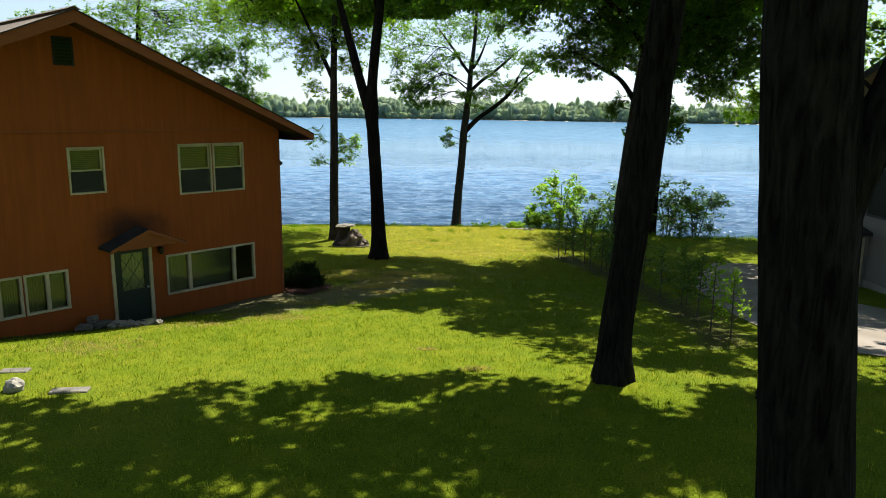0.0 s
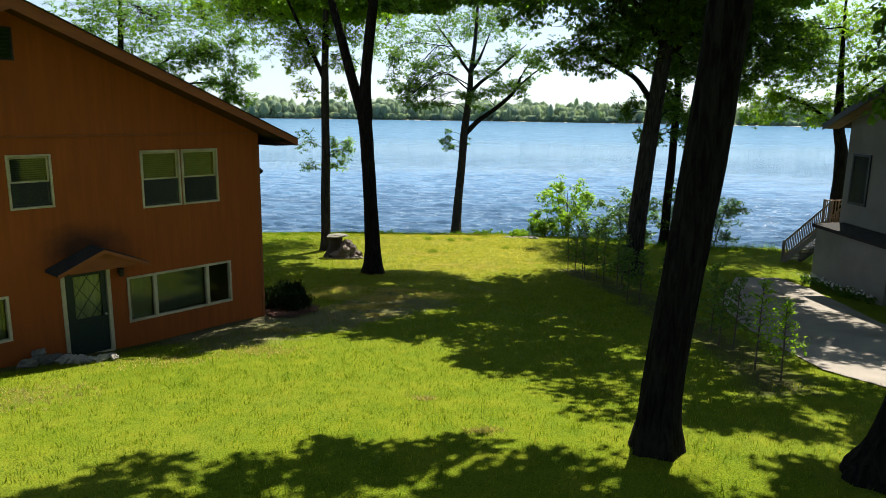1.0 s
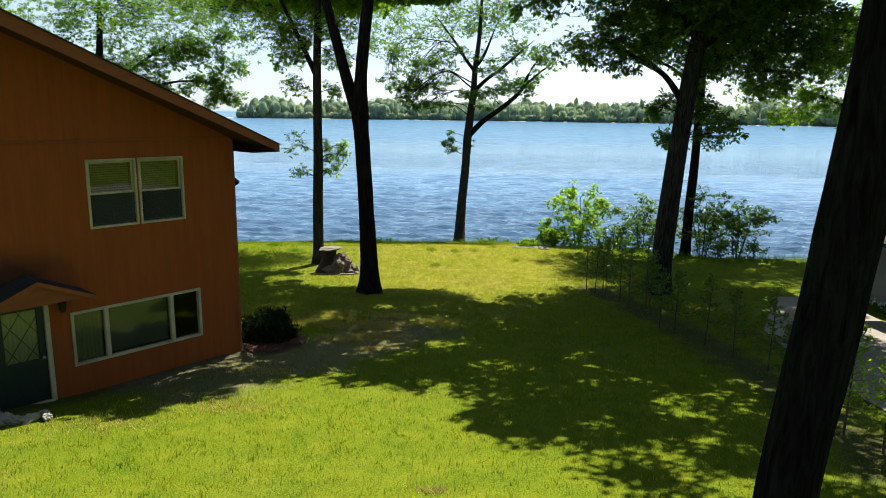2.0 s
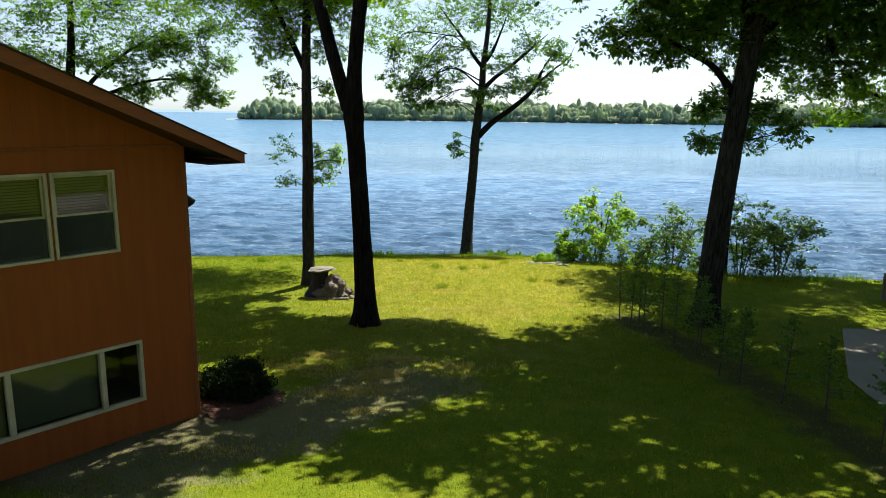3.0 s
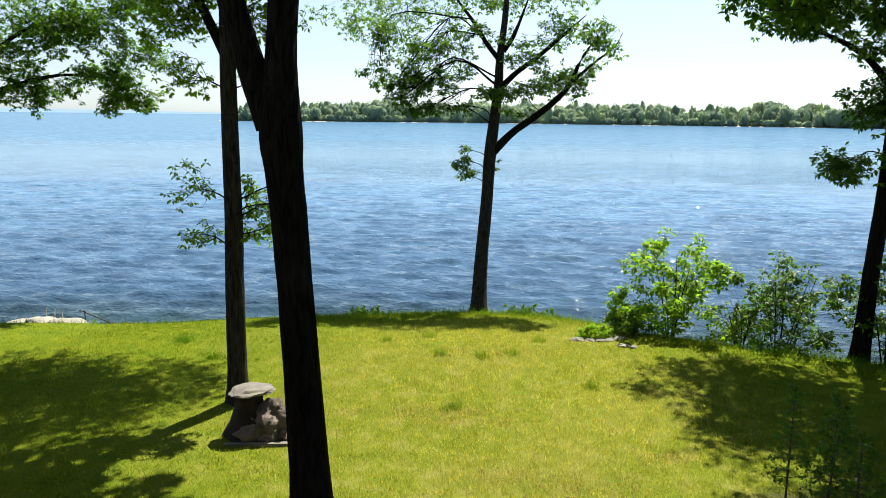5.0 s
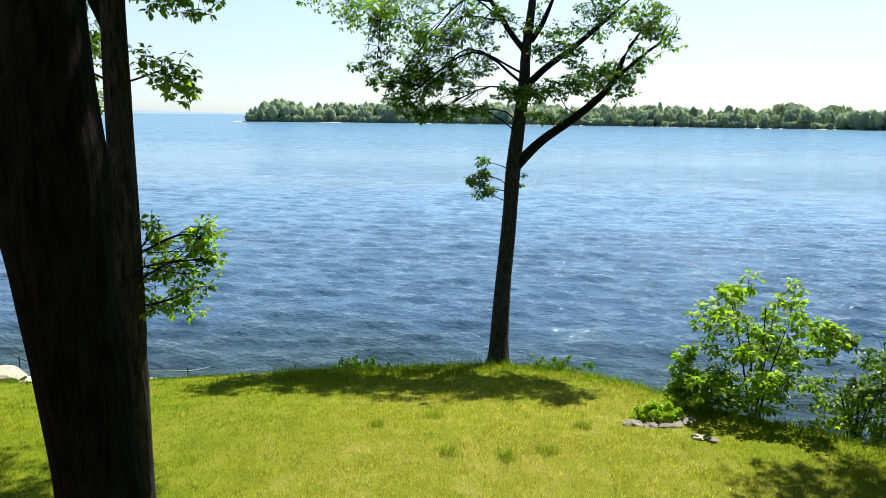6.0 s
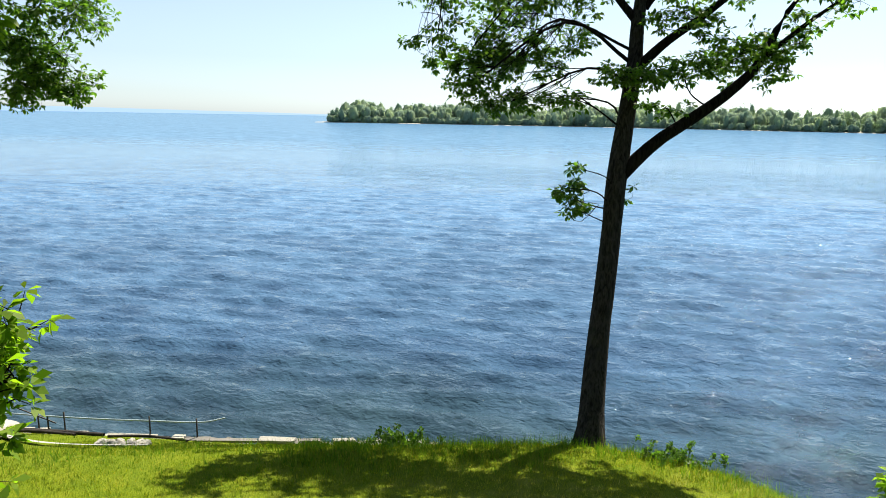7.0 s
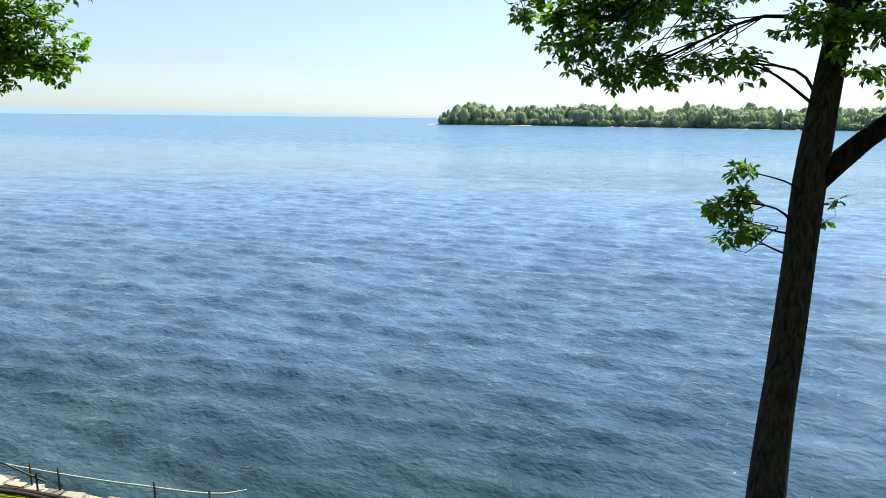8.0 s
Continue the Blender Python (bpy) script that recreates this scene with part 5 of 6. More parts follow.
for a in (-0.76, -0.55):
    part("pane", boxed(a, a + 0.15, 0.055, 0.062, 0.75, 1.6, bev=0), GLASS, pd)

# raised deck with rails and a stair down to the lawn
deck = thing("deck", "raised brown wooden deck with railings and an open stair", "deck", pose(17.3, 33.0, 0))
DZ = 1.55
for i in range(20):
    part("plank", boxed(0.0, 7.0, 0.02 + i * 0.145, 0.155 + i * 0.145, DZ - 0.035, DZ), DECK, deck)
part("rim_board", boxed(-0.045, -0.002, 0.0, 2.95, DZ - 0.24, DZ), DECK, deck)
part("rim_board", boxed(0.0, 7.0, 2.93, 2.97, DZ - 0.24, DZ), DECK, deck)
for x, y in ((0.0, 0.05), (0.0, 2.85), (2.3, 2.85), (4.6, 2.85), (7.0, 2.85)):
    part("post", boxed(x - 0.05, x + 0.05, y - 0.05, y + 0.05, -1.3 if y > 1 else -0.9, DZ + 1.05), GREY_WOOD, deck)


def railing(a, b, parent, drop=0.92):
    a, b = Vector(a), Vector(b)
    part("rail", bar(bmesh.new(), a, b, 0.09, 0.04), DECK, parent)
    part("rail", bar(bmesh.new(), a - Vector((0, 0, drop - 0.1)), b - Vector((0, 0, drop - 0.1)), 0.04, 0.07), DECK, parent)
    n = int((b - a).length / 0.13)
    for i in range(1, n):
        p = a.lerp(b, i / n)
        part("baluster", bar(bmesh.new(), p - Vector((0, 0, drop - 0.06)), p, 0.035, 0.035), DECK, parent)


railing((0, 0.08, DZ + 1.0), (0, 1.6, DZ + 1.0), deck)
railing((0, 2.88, DZ + 1.0), (7.0, 2.88, DZ + 1.0), deck)
stair = thing("stair", "open wooden stair with slatted hand rails", "stair")
del stair["category"]
stair.parent = deck
sd = Vector((-0.27, 0.96, 0)).normalized()
sn = Vector((0.96, 0.27, 0)).normalized()
s0, s1 = Vector((0.0, 2.2, DZ)), Vector((0.0, 2.2, DZ)) + sd * 2.5 + Vector((0, 0, -2.25))
for k in (0.0, 1.0):
    o = sn * (k - 0.1)
    part("stringer", bar(bmesh.new(), s0 + o, s1 + o, 0.05, 0.24), GREY_WOOD, stair)
    a, b = s0 + o + Vector((0, 0, 1.0)), s1 + o + Vector((0, 0, 1.0))
    railing(a, b, stair, 0.85)
    for p in (s0 + o, s1 + o):
        part("post", bar(bmesh.new(), p - Vector((0, 0, 0.25)), p + Vector((0, 0, 1.08)), 0.09, 0.09), GREY_WOOD, stair)
for i in range(12):
    p = s0.lerp(s1, (i + 0.5) / 12)
    part("tread", bar(bmesh.new(), p - sn * 0.1 + Vector((0, 0, 0.1)), p + sn * 0.9 + Vector((0, 0, 0.1)), 0.26, 0.035), GREY_WOOD, stair)
grill = part("covered_grill", rock(77, 0.35, 0.3, 0.45, rough=0.12), DARK_METAL, m=pose(18.0, 34.6, DZ + 0.25), smooth=True)
tagged(grill, "dark covered grill standing on the deck", "grill")

# flowers along the porch wall
for i in range(9):
    y = 28.3 + i * 0.5
    x = 15.02 + 0.1 * math.sin(i * 2.1)
    rng = np.random.default_rng(300 + i)
    fl = thing("flower_clump", "low clump of white flowers against the grey wall", "flowers", pose(x, y, gz(x, y)), "flowers along the porch")
    c = rng.normal(size=(14, 3)) * np.array([0.12, 0.14, 0.06]) + np.array([0, 0, 0.16])
    arrays("foliage", *leaf_cloud(rng, c, np.full((14, 3), 0.09), 14, 0.08), LEAF_D, fl)
    c = rng.normal(size=(10, 3)) * np.array([0.13, 0.15, 0.03]) + np.array([0, 0, 0.27])
    arrays("blossom", *leaf_cloud(rng, c, np.full((10, 3), 0.035), 8, 0.05), PETAL, fl)

# ---- trees ----
# thin tree beside the stump
x, y = -5.76, 38.95
tree("tree", "slim grey-brown tree with leafy shoots on its trunk", [(x, y, gz(x, y), 0.23), (-5.73, 39.0, 2.0, 0.225), (-5.69, 39.05, 4.4, 0.205), (-5.66, 39.1, 7.9, 0.18), (-5.6, 39.3, 11.0, 0.13), (-5.6, 39.6, 15.0, 0.05)],
     [[(-5.65, 39.1, 7.6, 0.13), (-6.1, 39.1, 8.6, 0.11), (-6.6, 39.05, 9.7, 0.09), (-7.6, 39.0, 11.8, 0.05)]],
     [(-6.7, 39.0, 4.7, 0.35, 0.4, 0.4, 8, 0.24, 20), (-4.95, 39.35, 4.35, 0.3, 0.3, 0.3, 9, 0.2, 20), (-4.58, 39.35, 4.6, 0.14, 0.2, 0.28, 6, 0.15, 20), (-4.5, 39.3, 4.3, 0.16, 0.2, 0.14, 4, 0.15, 20), (-5.36, 39.3, 4.75, 0.14, 0.2, 0.3, 5, 0.16, 20), (-5.35, 39.3, 4.05, 0.25, 0.25, 0.25, 6, 0.18, 20), (-5.22, 39.3, 3.5, 0.3, 0.3, 0.16, 6, 0.18, 20), (-4.86, 39.3, 3.75, 0.16, 0.2, 0.16, 4, 0.15, 20), (-6.55, 39.1, 3.55, 0.4, 0.4, 0.2, 7, 0.2, 20),
      (-6.6, 39.1, 7.3, 0.5, 0.5, 0.35, 8, 0.3, 40), (-5.1, 39.4, 7.2, 0.45, 0.5, 0.3, 7, 0.28, 40), (-7.4, 39.2, 9.4, 1.2, 1.2, 0.7, 16, 0.42, 70), (-5.2, 39.8, 10.2, 1.3, 1.3, 0.8, 14, 0.45, 70),
      (-5.6, 41.6, 12.2, 3.8, 3.6, 1.2, 130, 0.7, 95), (-9.8, 43.6, 12.0, 4.0, 3.8, 1.1, 140, 0.7, 95), (-5.6, 47.9, 12.4, 3.2, 2.4, 0.8, 105, 0.65, 95), (-9.6, 48.2, 12.4, 3.4, 2.4, 0.8, 100, 0.65, 95), (-7.0, 39.2, 8.5, 0.8, 0.8, 0.45, 13, 0.3, 46), (-4.95, 39.4, 8.5, 0.7, 0.7, 0.4, 11, 0.28, 46), (-6.1, 39.0, 9.6, 1.5, 1.1, 0.6, 22, 0.36, 56)], LEAF_B, 3, 0.14, bark=BARK_GREY)

# forked tree in the middle of the lawn
x, y = -2.72, 32.75
tree("tree", "tall dark tree forking into two stems above the lawn", [(x, y, gz(x, y), 0.36), (-2.78, 32.75, 1.5, 0.3), (-2.9, 32.75, 4.0, 0.265), (-2.99, 32.75, 5.5, 0.27), (-3.03, 32.75, 6.2, 0.31), (-2.98, 32.75, 7.4, 0.21), (-2.8, 32.8, 9.2, 0.2), (-2.6, 33.9, 12, 0.15), (-2.2, 34.2, 16, 0.05)],
     [[(-3.17, 32.75, 6.25, 0.22), (-3.5, 32.75, 7.4, 0.195), (-3.92, 32.8, 9.0, 0.175), (-4.5, 33.4, 11, 0.13), (-5, 33.5, 14, 0.06)]],
     [(-2.0, 33.6, 10.0, 0.9, 0.9, 0.6, 8, 0.4, 60), (-4.6, 33.4, 10.8, 1.0, 1.0, 0.7, 10, 0.4, 60), (0.0, 31.6, 12.0, 1.8, 1.9, 0.7, 22, 0.7, 95), (-1.4, 29.5, 12.0, 1.1, 1.1, 0.6, 15, 0.65, 95), (-2.0, 28.0, 12.0, 0.9, 0.8, 0.5, 10, 0.6, 95), (0.5, 35.5, 12.2, 3.5, 4.2, 1.0, 60, 0.7, 95), (-1.8, 39.3, 12.2, 3.4, 3.0, 1.0, 66, 0.7, 95), (0.4, 40.0, 12.4, 2.0, 1.6, 0.7, 50, 0.65, 95), (3.0, 40.2, 12.4, 2.0, 1.2, 0.7, 46, 0.65, 95), (3.0, 31.8, 12.0, 2.2, 2.0, 0.8, 18, 0.7, 95), (-3.6, 34.5, 14.0, 3.2, 3.0, 1.6, 30, 0.7, 90)], LEAF, 4)

# the lone tree on the brink
x, y = 0.99, 52.4
tree("tree", "leaning oak on the brink with a long side limb", [(x, y, gz(x, y), 0.33), (1.122, 53.279, -0.101, 0.289), (1.359, 54.043, 2.631, 0.269), (1.514, 54.579, 4.796, 0.269), (1.854, 55.28, 7.652, 0.206), (1.947, 55.713, 9.085, 0.175), (2.235, 56.578, 11.425, 0.134), (2.514, 58.486, 15.829, 0.052)],
     [[(1.607, 54.568, 4.734, 0.206), (2.483, 54.661, 5.631, 0.175), (3.432, 54.702, 6.312, 0.165), (4.318, 54.692, 7.013, 0.144), (5.02, 54.744, 7.775, 0.114), (5.504, 54.878, 8.858, 0.082), (6.236, 54.949, 9.962, 0.012)],
      [(5.153, 54.733, 7.951, 0.082), (6.03, 54.641, 8.735, 0.056), (6.937, 54.516, 9.477, 0.036), (7.287, 54.579, 10.095, 0.012)],
      [(1.947, 55.28, 7.652, 0.144), (2.689, 55.362, 8.364, 0.123), (3.606, 55.435, 9.034, 0.103), (4.669, 55.362, 9.951, 0.082), (5.814, 55.414, 10.952, 0.012)],
      [(1.886, 55.681, 8.961, 0.123), (1.308, 55.919, 9.693, 0.103), (0.607, 56.208, 10.807, 0.082), (-0.837, 56.899, 12.704, 0.012)],
      [(2.123, 55.825, 9.333, 0.114), (2.627, 55.95, 10.188, 0.093), (3.421, 56.558, 12.198, 0.012)]],
     [(6.5, 54.1, 9.6, 0.7, 0.5, 0.4, 10, 0.26, 36), (6.0, 54.2, 9.9, 0.6, 0.5, 0.5, 10, 0.26, 36), (5.0, 55.0, 10.4, 0.9, 0.6, 0.5, 12, 0.28, 40), (3.2, 55.0, 8.9, 0.8, 0.6, 0.4, 10, 0.28, 40), (2.0, 54.3, 7.2, 0.5, 0.4, 0.35, 10, 0.24, 36), (1.25, 54.2, 7.4, 0.4, 0.4, 0.3, 8, 0.22, 34), (-2.6, 54.4, 7.1, 0.7, 0.6, 0.35, 11, 0.26, 44), (-1.5, 54.4, 6.65, 0.7, 0.6, 0.25, 10, 0.24, 42), (-0.5, 54.4, 6.8, 0.5, 0.5, 0.2, 7, 0.22, 36), (0.25, 54.3, 6.75, 0.3, 0.3, 0.2, 4, 0.2, 30), (-3.6, 54.6, 8.3, 0.7, 0.7, 0.6, 11, 0.28, 44), (0.15, 54.3, 4.35, 0.2, 0.25, 0.2, 6, 0.16, 34), (0.55, 54.3, 3.8, 0.28, 0.25, 0.1, 5, 0.15, 30), (0.42, 54.3, 4.9, 0.1, 0.2, 0.16, 3, 0.14, 26), (-0.95, 55.661, 9.085, 1.928, 1.341, 0.856, 34, 0.34, 52), (-1.527, 55.3, 7.786, 1.341, 0.928, 0.413, 18, 0.28, 48), (-2.662, 55.094, 8.147, 0.618, 0.721, 0.67, 12, 0.26, 46), (-3.177, 55.094, 9.9, 1.134, 0.825, 0.618, 16, 0.3, 48), (0.597, 55.775, 9.941, 1.588, 1.134, 0.567, 16, 0.32, 48), (4.442, 54.837, 7.951, 1.474, 1.031, 0.515, 24, 0.32, 50),
      (3.113, 54.888, 7.529, 0.567, 0.515, 0.34, 8, 0.26, 40), (5.38, 54.785, 7.838, 0.618, 0.515, 0.361, 8, 0.26, 40), (5.999, 54.733, 8.56, 0.464, 0.413, 0.361, 6, 0.24, 36), (5.648, 54.641, 8.374, 0.68, 0.515, 0.402, 7, 0.26, 34), (2.627, 54.764, 6.55, 0.567, 0.413, 0.185, 6, 0.22, 36), (0.184, 54.372, 4.085, 0.361, 0.31, 0.515, 6, 0.2, 26),
      (1.875, 54.352, 4.353, 0.114, 0.206, 0.34, 2, 0.13, 14), (4.174, 55.537, 9.828, 1.474, 1.031, 0.68, 12, 0.32, 44), (6.555, 54.589, 9.343, 0.567, 0.413, 0.454, 5, 0.22, 20),
      (0.369, 59.166, 12.622, 4.309, 2.887, 1.248, 40, 0.6, 80), (3.782, 58.836, 13.405, 3.403, 2.68, 1.361, 30, 0.6, 80), (-4.147, 60.971, 11.57, 3.403, 2.268, 0.908, 26, 0.55, 70)], LEAF, 5, 0.19, dense=0.72, bark=BARK_GREY)

# stout leaning tree behind the saplings
x, y = 8.15, 33.3
tree("tree", "stout leaning tree rising behind the row of saplings", [(x, y, gz(x, y), 0.40), (8.2, 33.3, 1.5, 0.36), (8.35, 33.25, 4.2, 0.35), (8.6, 33.2, 7.0, 0.3), (8.85, 33.2, 9.0, 0.27), (9.2, 33.4, 12, 0.18), (9.5, 33.6, 16, 0.06)],
     [[(8.5, 33.2, 6.6, 0.14), (7.8, 33.4, 7.6, 0.1), (7.0, 33.6, 8.1, 0.08), (5.6, 33.9, 8.9, 0.05)], [(8.8, 33.2, 8.4, 0.15), (10.2, 33.4, 9.6, 0.11), (12, 33.8, 10.6, 0.06)], [(8.8, 33.2, 8.8, 0.15), (7.5, 32.5, 10.2, 0.11), (5.5, 31.5, 11.4, 0.06)]],
     [(5.4, 34.0, 8.6, 1.2, 1.2, 0.5, 18, 0.38, 60), (6.2, 33.6, 8.0, 0.5, 0.5, 0.3, 7, 0.24, 40), (3.4, 34.0, 10.2, 1.0, 0.9, 0.5, 12, 0.34, 50), (6.4, 33.6, 9.9, 1.4, 1.2, 0.6, 20, 0.38, 60), (9.6, 33.8, 8.2, 1.0, 0.8, 0.5, 14, 0.34, 56), (11.2, 33.4, 10.2, 1.6, 1.2, 0.7, 22, 0.38, 60), (8.0, 33.6, 10.3, 1.3, 1.2, 0.6, 18, 0.38, 60), (7.6, 33.2, 6.5, 0.45, 0.4, 0.4, 7, 0.24, 40), (9.3, 33.4, 6.4, 0.6, 0.5, 0.4, 9, 0.26, 44), (10.3, 33.5, 5.75, 0.5, 0.4, 0.35, 7, 0.24, 40), (11.6, 33.7, 7.5, 0.9, 0.8, 0.5, 14, 0.32, 50), (12.9, 33.8, 8.3, 0.9, 0.9, 0.6, 14, 0.34, 50), (7.4, 33.6, 8.7, 1.2, 1.2, 0.5, 16, 0.4, 64), (10.8, 33.6, 9.0, 1.6, 1.4, 0.7, 22, 0.42, 70), (9.0, 32.9, 9.6, 1.6, 1.6, 0.6, 22, 0.45, 80), (12.6, 34.0, 9.9, 1.6, 1.6, 1.0, 20, 0.45, 70), (14.2, 34.2, 9.0, 1.3, 1.1, 0.7, 18, 0.4, 60), (14.2, 34.2, 12.6, 2.6, 2.4, 0.9, 44, 0.75, 95),
      # the mass at 15.5 m is an added unseen layer that blocks sky light
      (5.6, 36.6, 12.0, 3.4, 3.4, 0.9, 66, 0.75, 95), (6.2, 31.4, 12.0, 3.4, 3.0, 0.9, 64, 0.75, 95), (9.8, 34.2, 12.4, 3.6, 3.4, 1.2, 64, 0.75, 95), (13.0, 37.4, 12.2, 3.4, 3.8, 1.0, 60, 0.75, 95), (14.6, 36.8, 12.8, 2.4, 2.2, 0.7, 44, 0.7, 95), (16.4, 40.2, 12.6, 2.4, 2.2, 0.8, 46, 0.7, 95), (13.0, 31.0, 12.2, 3.2, 3.2, 1.0, 60, 0.75, 95), (16.4, 29.6, 12.4, 2.4, 2.6, 0.9, 36, 0.75, 95), (11.4, 34.4, 13.4, 3.0, 3.4, 0.8, 50, 0.75, 95), (9.6, 39.4, 12.4, 2.8, 2.4, 0.9, 46, 0.75, 95), (12.8, 36.0, 15.5, 3.4, 3.8, 0.9, 50, 0.8, 90), (12.6, 41.4, 12.6, 2.6, 2.2, 0.9, 34, 0.75, 95), (9.8, 28.0, 12.2, 3.0, 2.8, 0.9, 26, 0.75, 95), (6.6, 27.4, 12.0, 2.4, 1.8, 0.7, 26, 0.7, 95)], LEAF, 6, 0.19, bark=BARK_GREY, shade=1.18)

# slender tree at the right-hand brink
x, y = 12.7, 43.6
tree("tree", "slender leaning tree at the edge of the bank", [(x, y, gz(x, y), 0.27), (12.75, 43.65, 1.5, 0.23), (12.85, 43.7, 4.3, 0.21), (12.85, 43.7, 8.5, 0.17), (12.6, 43.8, 12, 0.11), (12.4, 44, 15, 0.04)],
     [[(12.6, 43.2, 7.0, 0.11), (11.7, 43.5, 8.2, 0.09), (10.6, 43.9, 8.9, 0.06), (9.2, 44.2, 9.4, 0.03)], [(12.6, 43.2, 8.0, 0.1), (13.6, 43.2, 9.2, 0.07), (14.8, 43.2, 10.2, 0.03)]],
     [(11.7, 43.5, 5.1, 0.75, 0.6, 0.4, 12, 0.3, 50), (13.3, 43.2, 5.2, 0.7, 0.6, 0.5, 11, 0.3, 50), (12.2, 43.3, 6.9, 1.1, 0.8, 0.6, 18, 0.34, 54), (10.2, 44.0, 9.4, 1.6, 1.0, 0.5, 20, 0.36, 54), (12.6, 43.3, 9.4, 1.7, 1.3, 0.9, 26, 0.42, 60),
      (14.2, 43.0, 8.8, 1.2, 1.0, 0.8, 16, 0.4, 60), (13.4, 45.4, 12.0, 3.8, 3.4, 1.2, 66, 0.75, 95), (17.0, 47.5, 12.0, 3.4, 3.0, 1.0, 46, 0.75, 95), (16.2, 44.6, 12.4, 2.8, 2.4, 1.0, 50, 0.75, 90), (11.6, 48.0, 11.2, 2.6, 2.0, 0.7, 50, 0.6, 80)], LEAF, 7, 0.19)

# big leaning tree close by the flight line
x, y = 3.25, 14.05
tree("tree", "thick leaning oak trunk with deeply ridged dark bark", [(x, y, gz(x, y), 0.27), (3.28, 14.05, 2.6, 0.27), (3.37, 14.0, 3.8, 0.27), (3.56, 13.95, 5.8, 0.27), (3.7, 13.9, 7.8, 0.26), (4.05, 14.0, 10.5, 0.24), (4.2, 14.2, 16, 0.08)],
     [[(3.9, 13.9, 9.0, 0.18), (2.6, 15.5, 10.5, 0.13), (0.5, 17.5, 11.6, 0.08), (-2, 18.5, 12.3, 0.04)], [(3.95, 13.9, 9.4, 0.17), (5.2, 15.4, 10.8, 0.12), (6.5, 17, 11.8, 0.06)]],
     [(2.6, 19.0, 12.0, 2.8, 2.0, 0.8, 40, 0.7, 80), (-1.2, 18.0, 12.2, 3.0, 2.2, 0.8, 34, 0.7, 80), (5.6, 18.6, 12.2, 1.8, 1.8, 0.8, 38, 0.7, 80), (8.7, 18.3, 12.2, 1.7, 1.2, 0.6, 26, 0.7, 80), (1.0, 15.5, 12.8, 4.0, 3.0, 0.9, 42, 0.8, 80), (5.6, 14.6, 13.2, 3.2, 3.2, 1.2, 36, 0.8, 80)], LEAF, 8, 0.2)

# near dark trunk at the start of the flight
x, y = 3.34, 7.65
tree("tree", "massive near-black oak trunk in deep shade", [(x, y, gz(x, y), 0.37), (3.29, 7.65, 2.8, 0.36), (3.15, 7.7, 4.2, 0.35), (3.03, 7.75, 5.7, 0.345), (2.92, 7.8, 7.2, 0.34), (2.9, 7.8, 9.5, 0.3), (2.8, 7.8, 14, 0.1)],
     [[(3.12, 7.7, 5.25, 0.2), (3.45, 7.65, 6.15, 0.18), (3.85, 7.5, 7.4, 0.17), (4.8, 7.3, 10, 0.1)]],
     [(0.5, 11.5, 12.8, 4.2, 3.0, 1.0, 42, 0.8, 80), (4.5, 11.0, 13.0, 3.5, 3.0, 1.2, 50, 0.8, 80), (-4.6, 16.1, 12.2, 3.0, 2.0, 0.8, 34, 0.75, 80), (-5.0, 12.4, 12.6, 3.4, 3.0, 1.0, 34, 0.8, 80), (-9.0, 14.6, 12.4, 3.0, 2.8, 0.9, 28, 0.8, 80), (9.5, 11.0, 12.5, 3.0, 3.0, 1.2, 44, 0.8, 80)], LEAF, 9, 0.2)

# leaning tree with spreading roots by the drive
x, y = 5.95, 13.3
tree("tree", "leaning tree with spreading root flare near the drive", [(x, y, gz(x, y), 0.27), (6.05, 13.2, 2.3, 0.25), (6.3, 13.1, 3.8, 0.23), (6.6, 13.0, 5.4, 0.22), (7.0, 12.9, 7.8, 0.2), (7.4, 13.0, 12, 0.1)],
     [[(6.8, 12.95, 6.7, 0.1), (7.6, 13.8, 7.4, 0.07), (8.6, 15.4, 7.7, 0.04)]],
     [(6.6, 15.0, 6.8, 0.5, 0.5, 0.35, 9, 0.22, 34), (6.9, 15.2, 7.6, 0.7, 0.6, 0.45, 12, 0.24, 36), (8.3, 15.2, 7.55, 0.5, 0.5, 0.25, 5, 0.22, 26), (9.6, 17.6, 8.4, 1.0, 0.8, 0.4, 8, 0.3, 36), (7.6, 15.0, 9.8, 2.4, 2.2, 0.7, 30, 0.6, 70), (11.2, 20.4, 11.6, 2.2, 2.0, 0.8, 16, 0.75, 95), (10.2, 18.9, 12.2, 2.3, 1.3, 0.6, 26, 0.7, 90), (12.0, 23.5, 12.0, 3.0, 2.8, 0.9, 15, 0.75, 95), (13.2, 18.6, 12.0, 3.2, 3.0, 1.0, 34, 0.75, 95), (8.4, 23.8, 12.0, 2.2, 1.8, 0.7, 26, 0.7, 95), (9.4, 17.0, 12.2, 2.6, 2.4, 0.8, 40, 0.7, 95)], LEAF, 10, 0.17, flare=1.9)

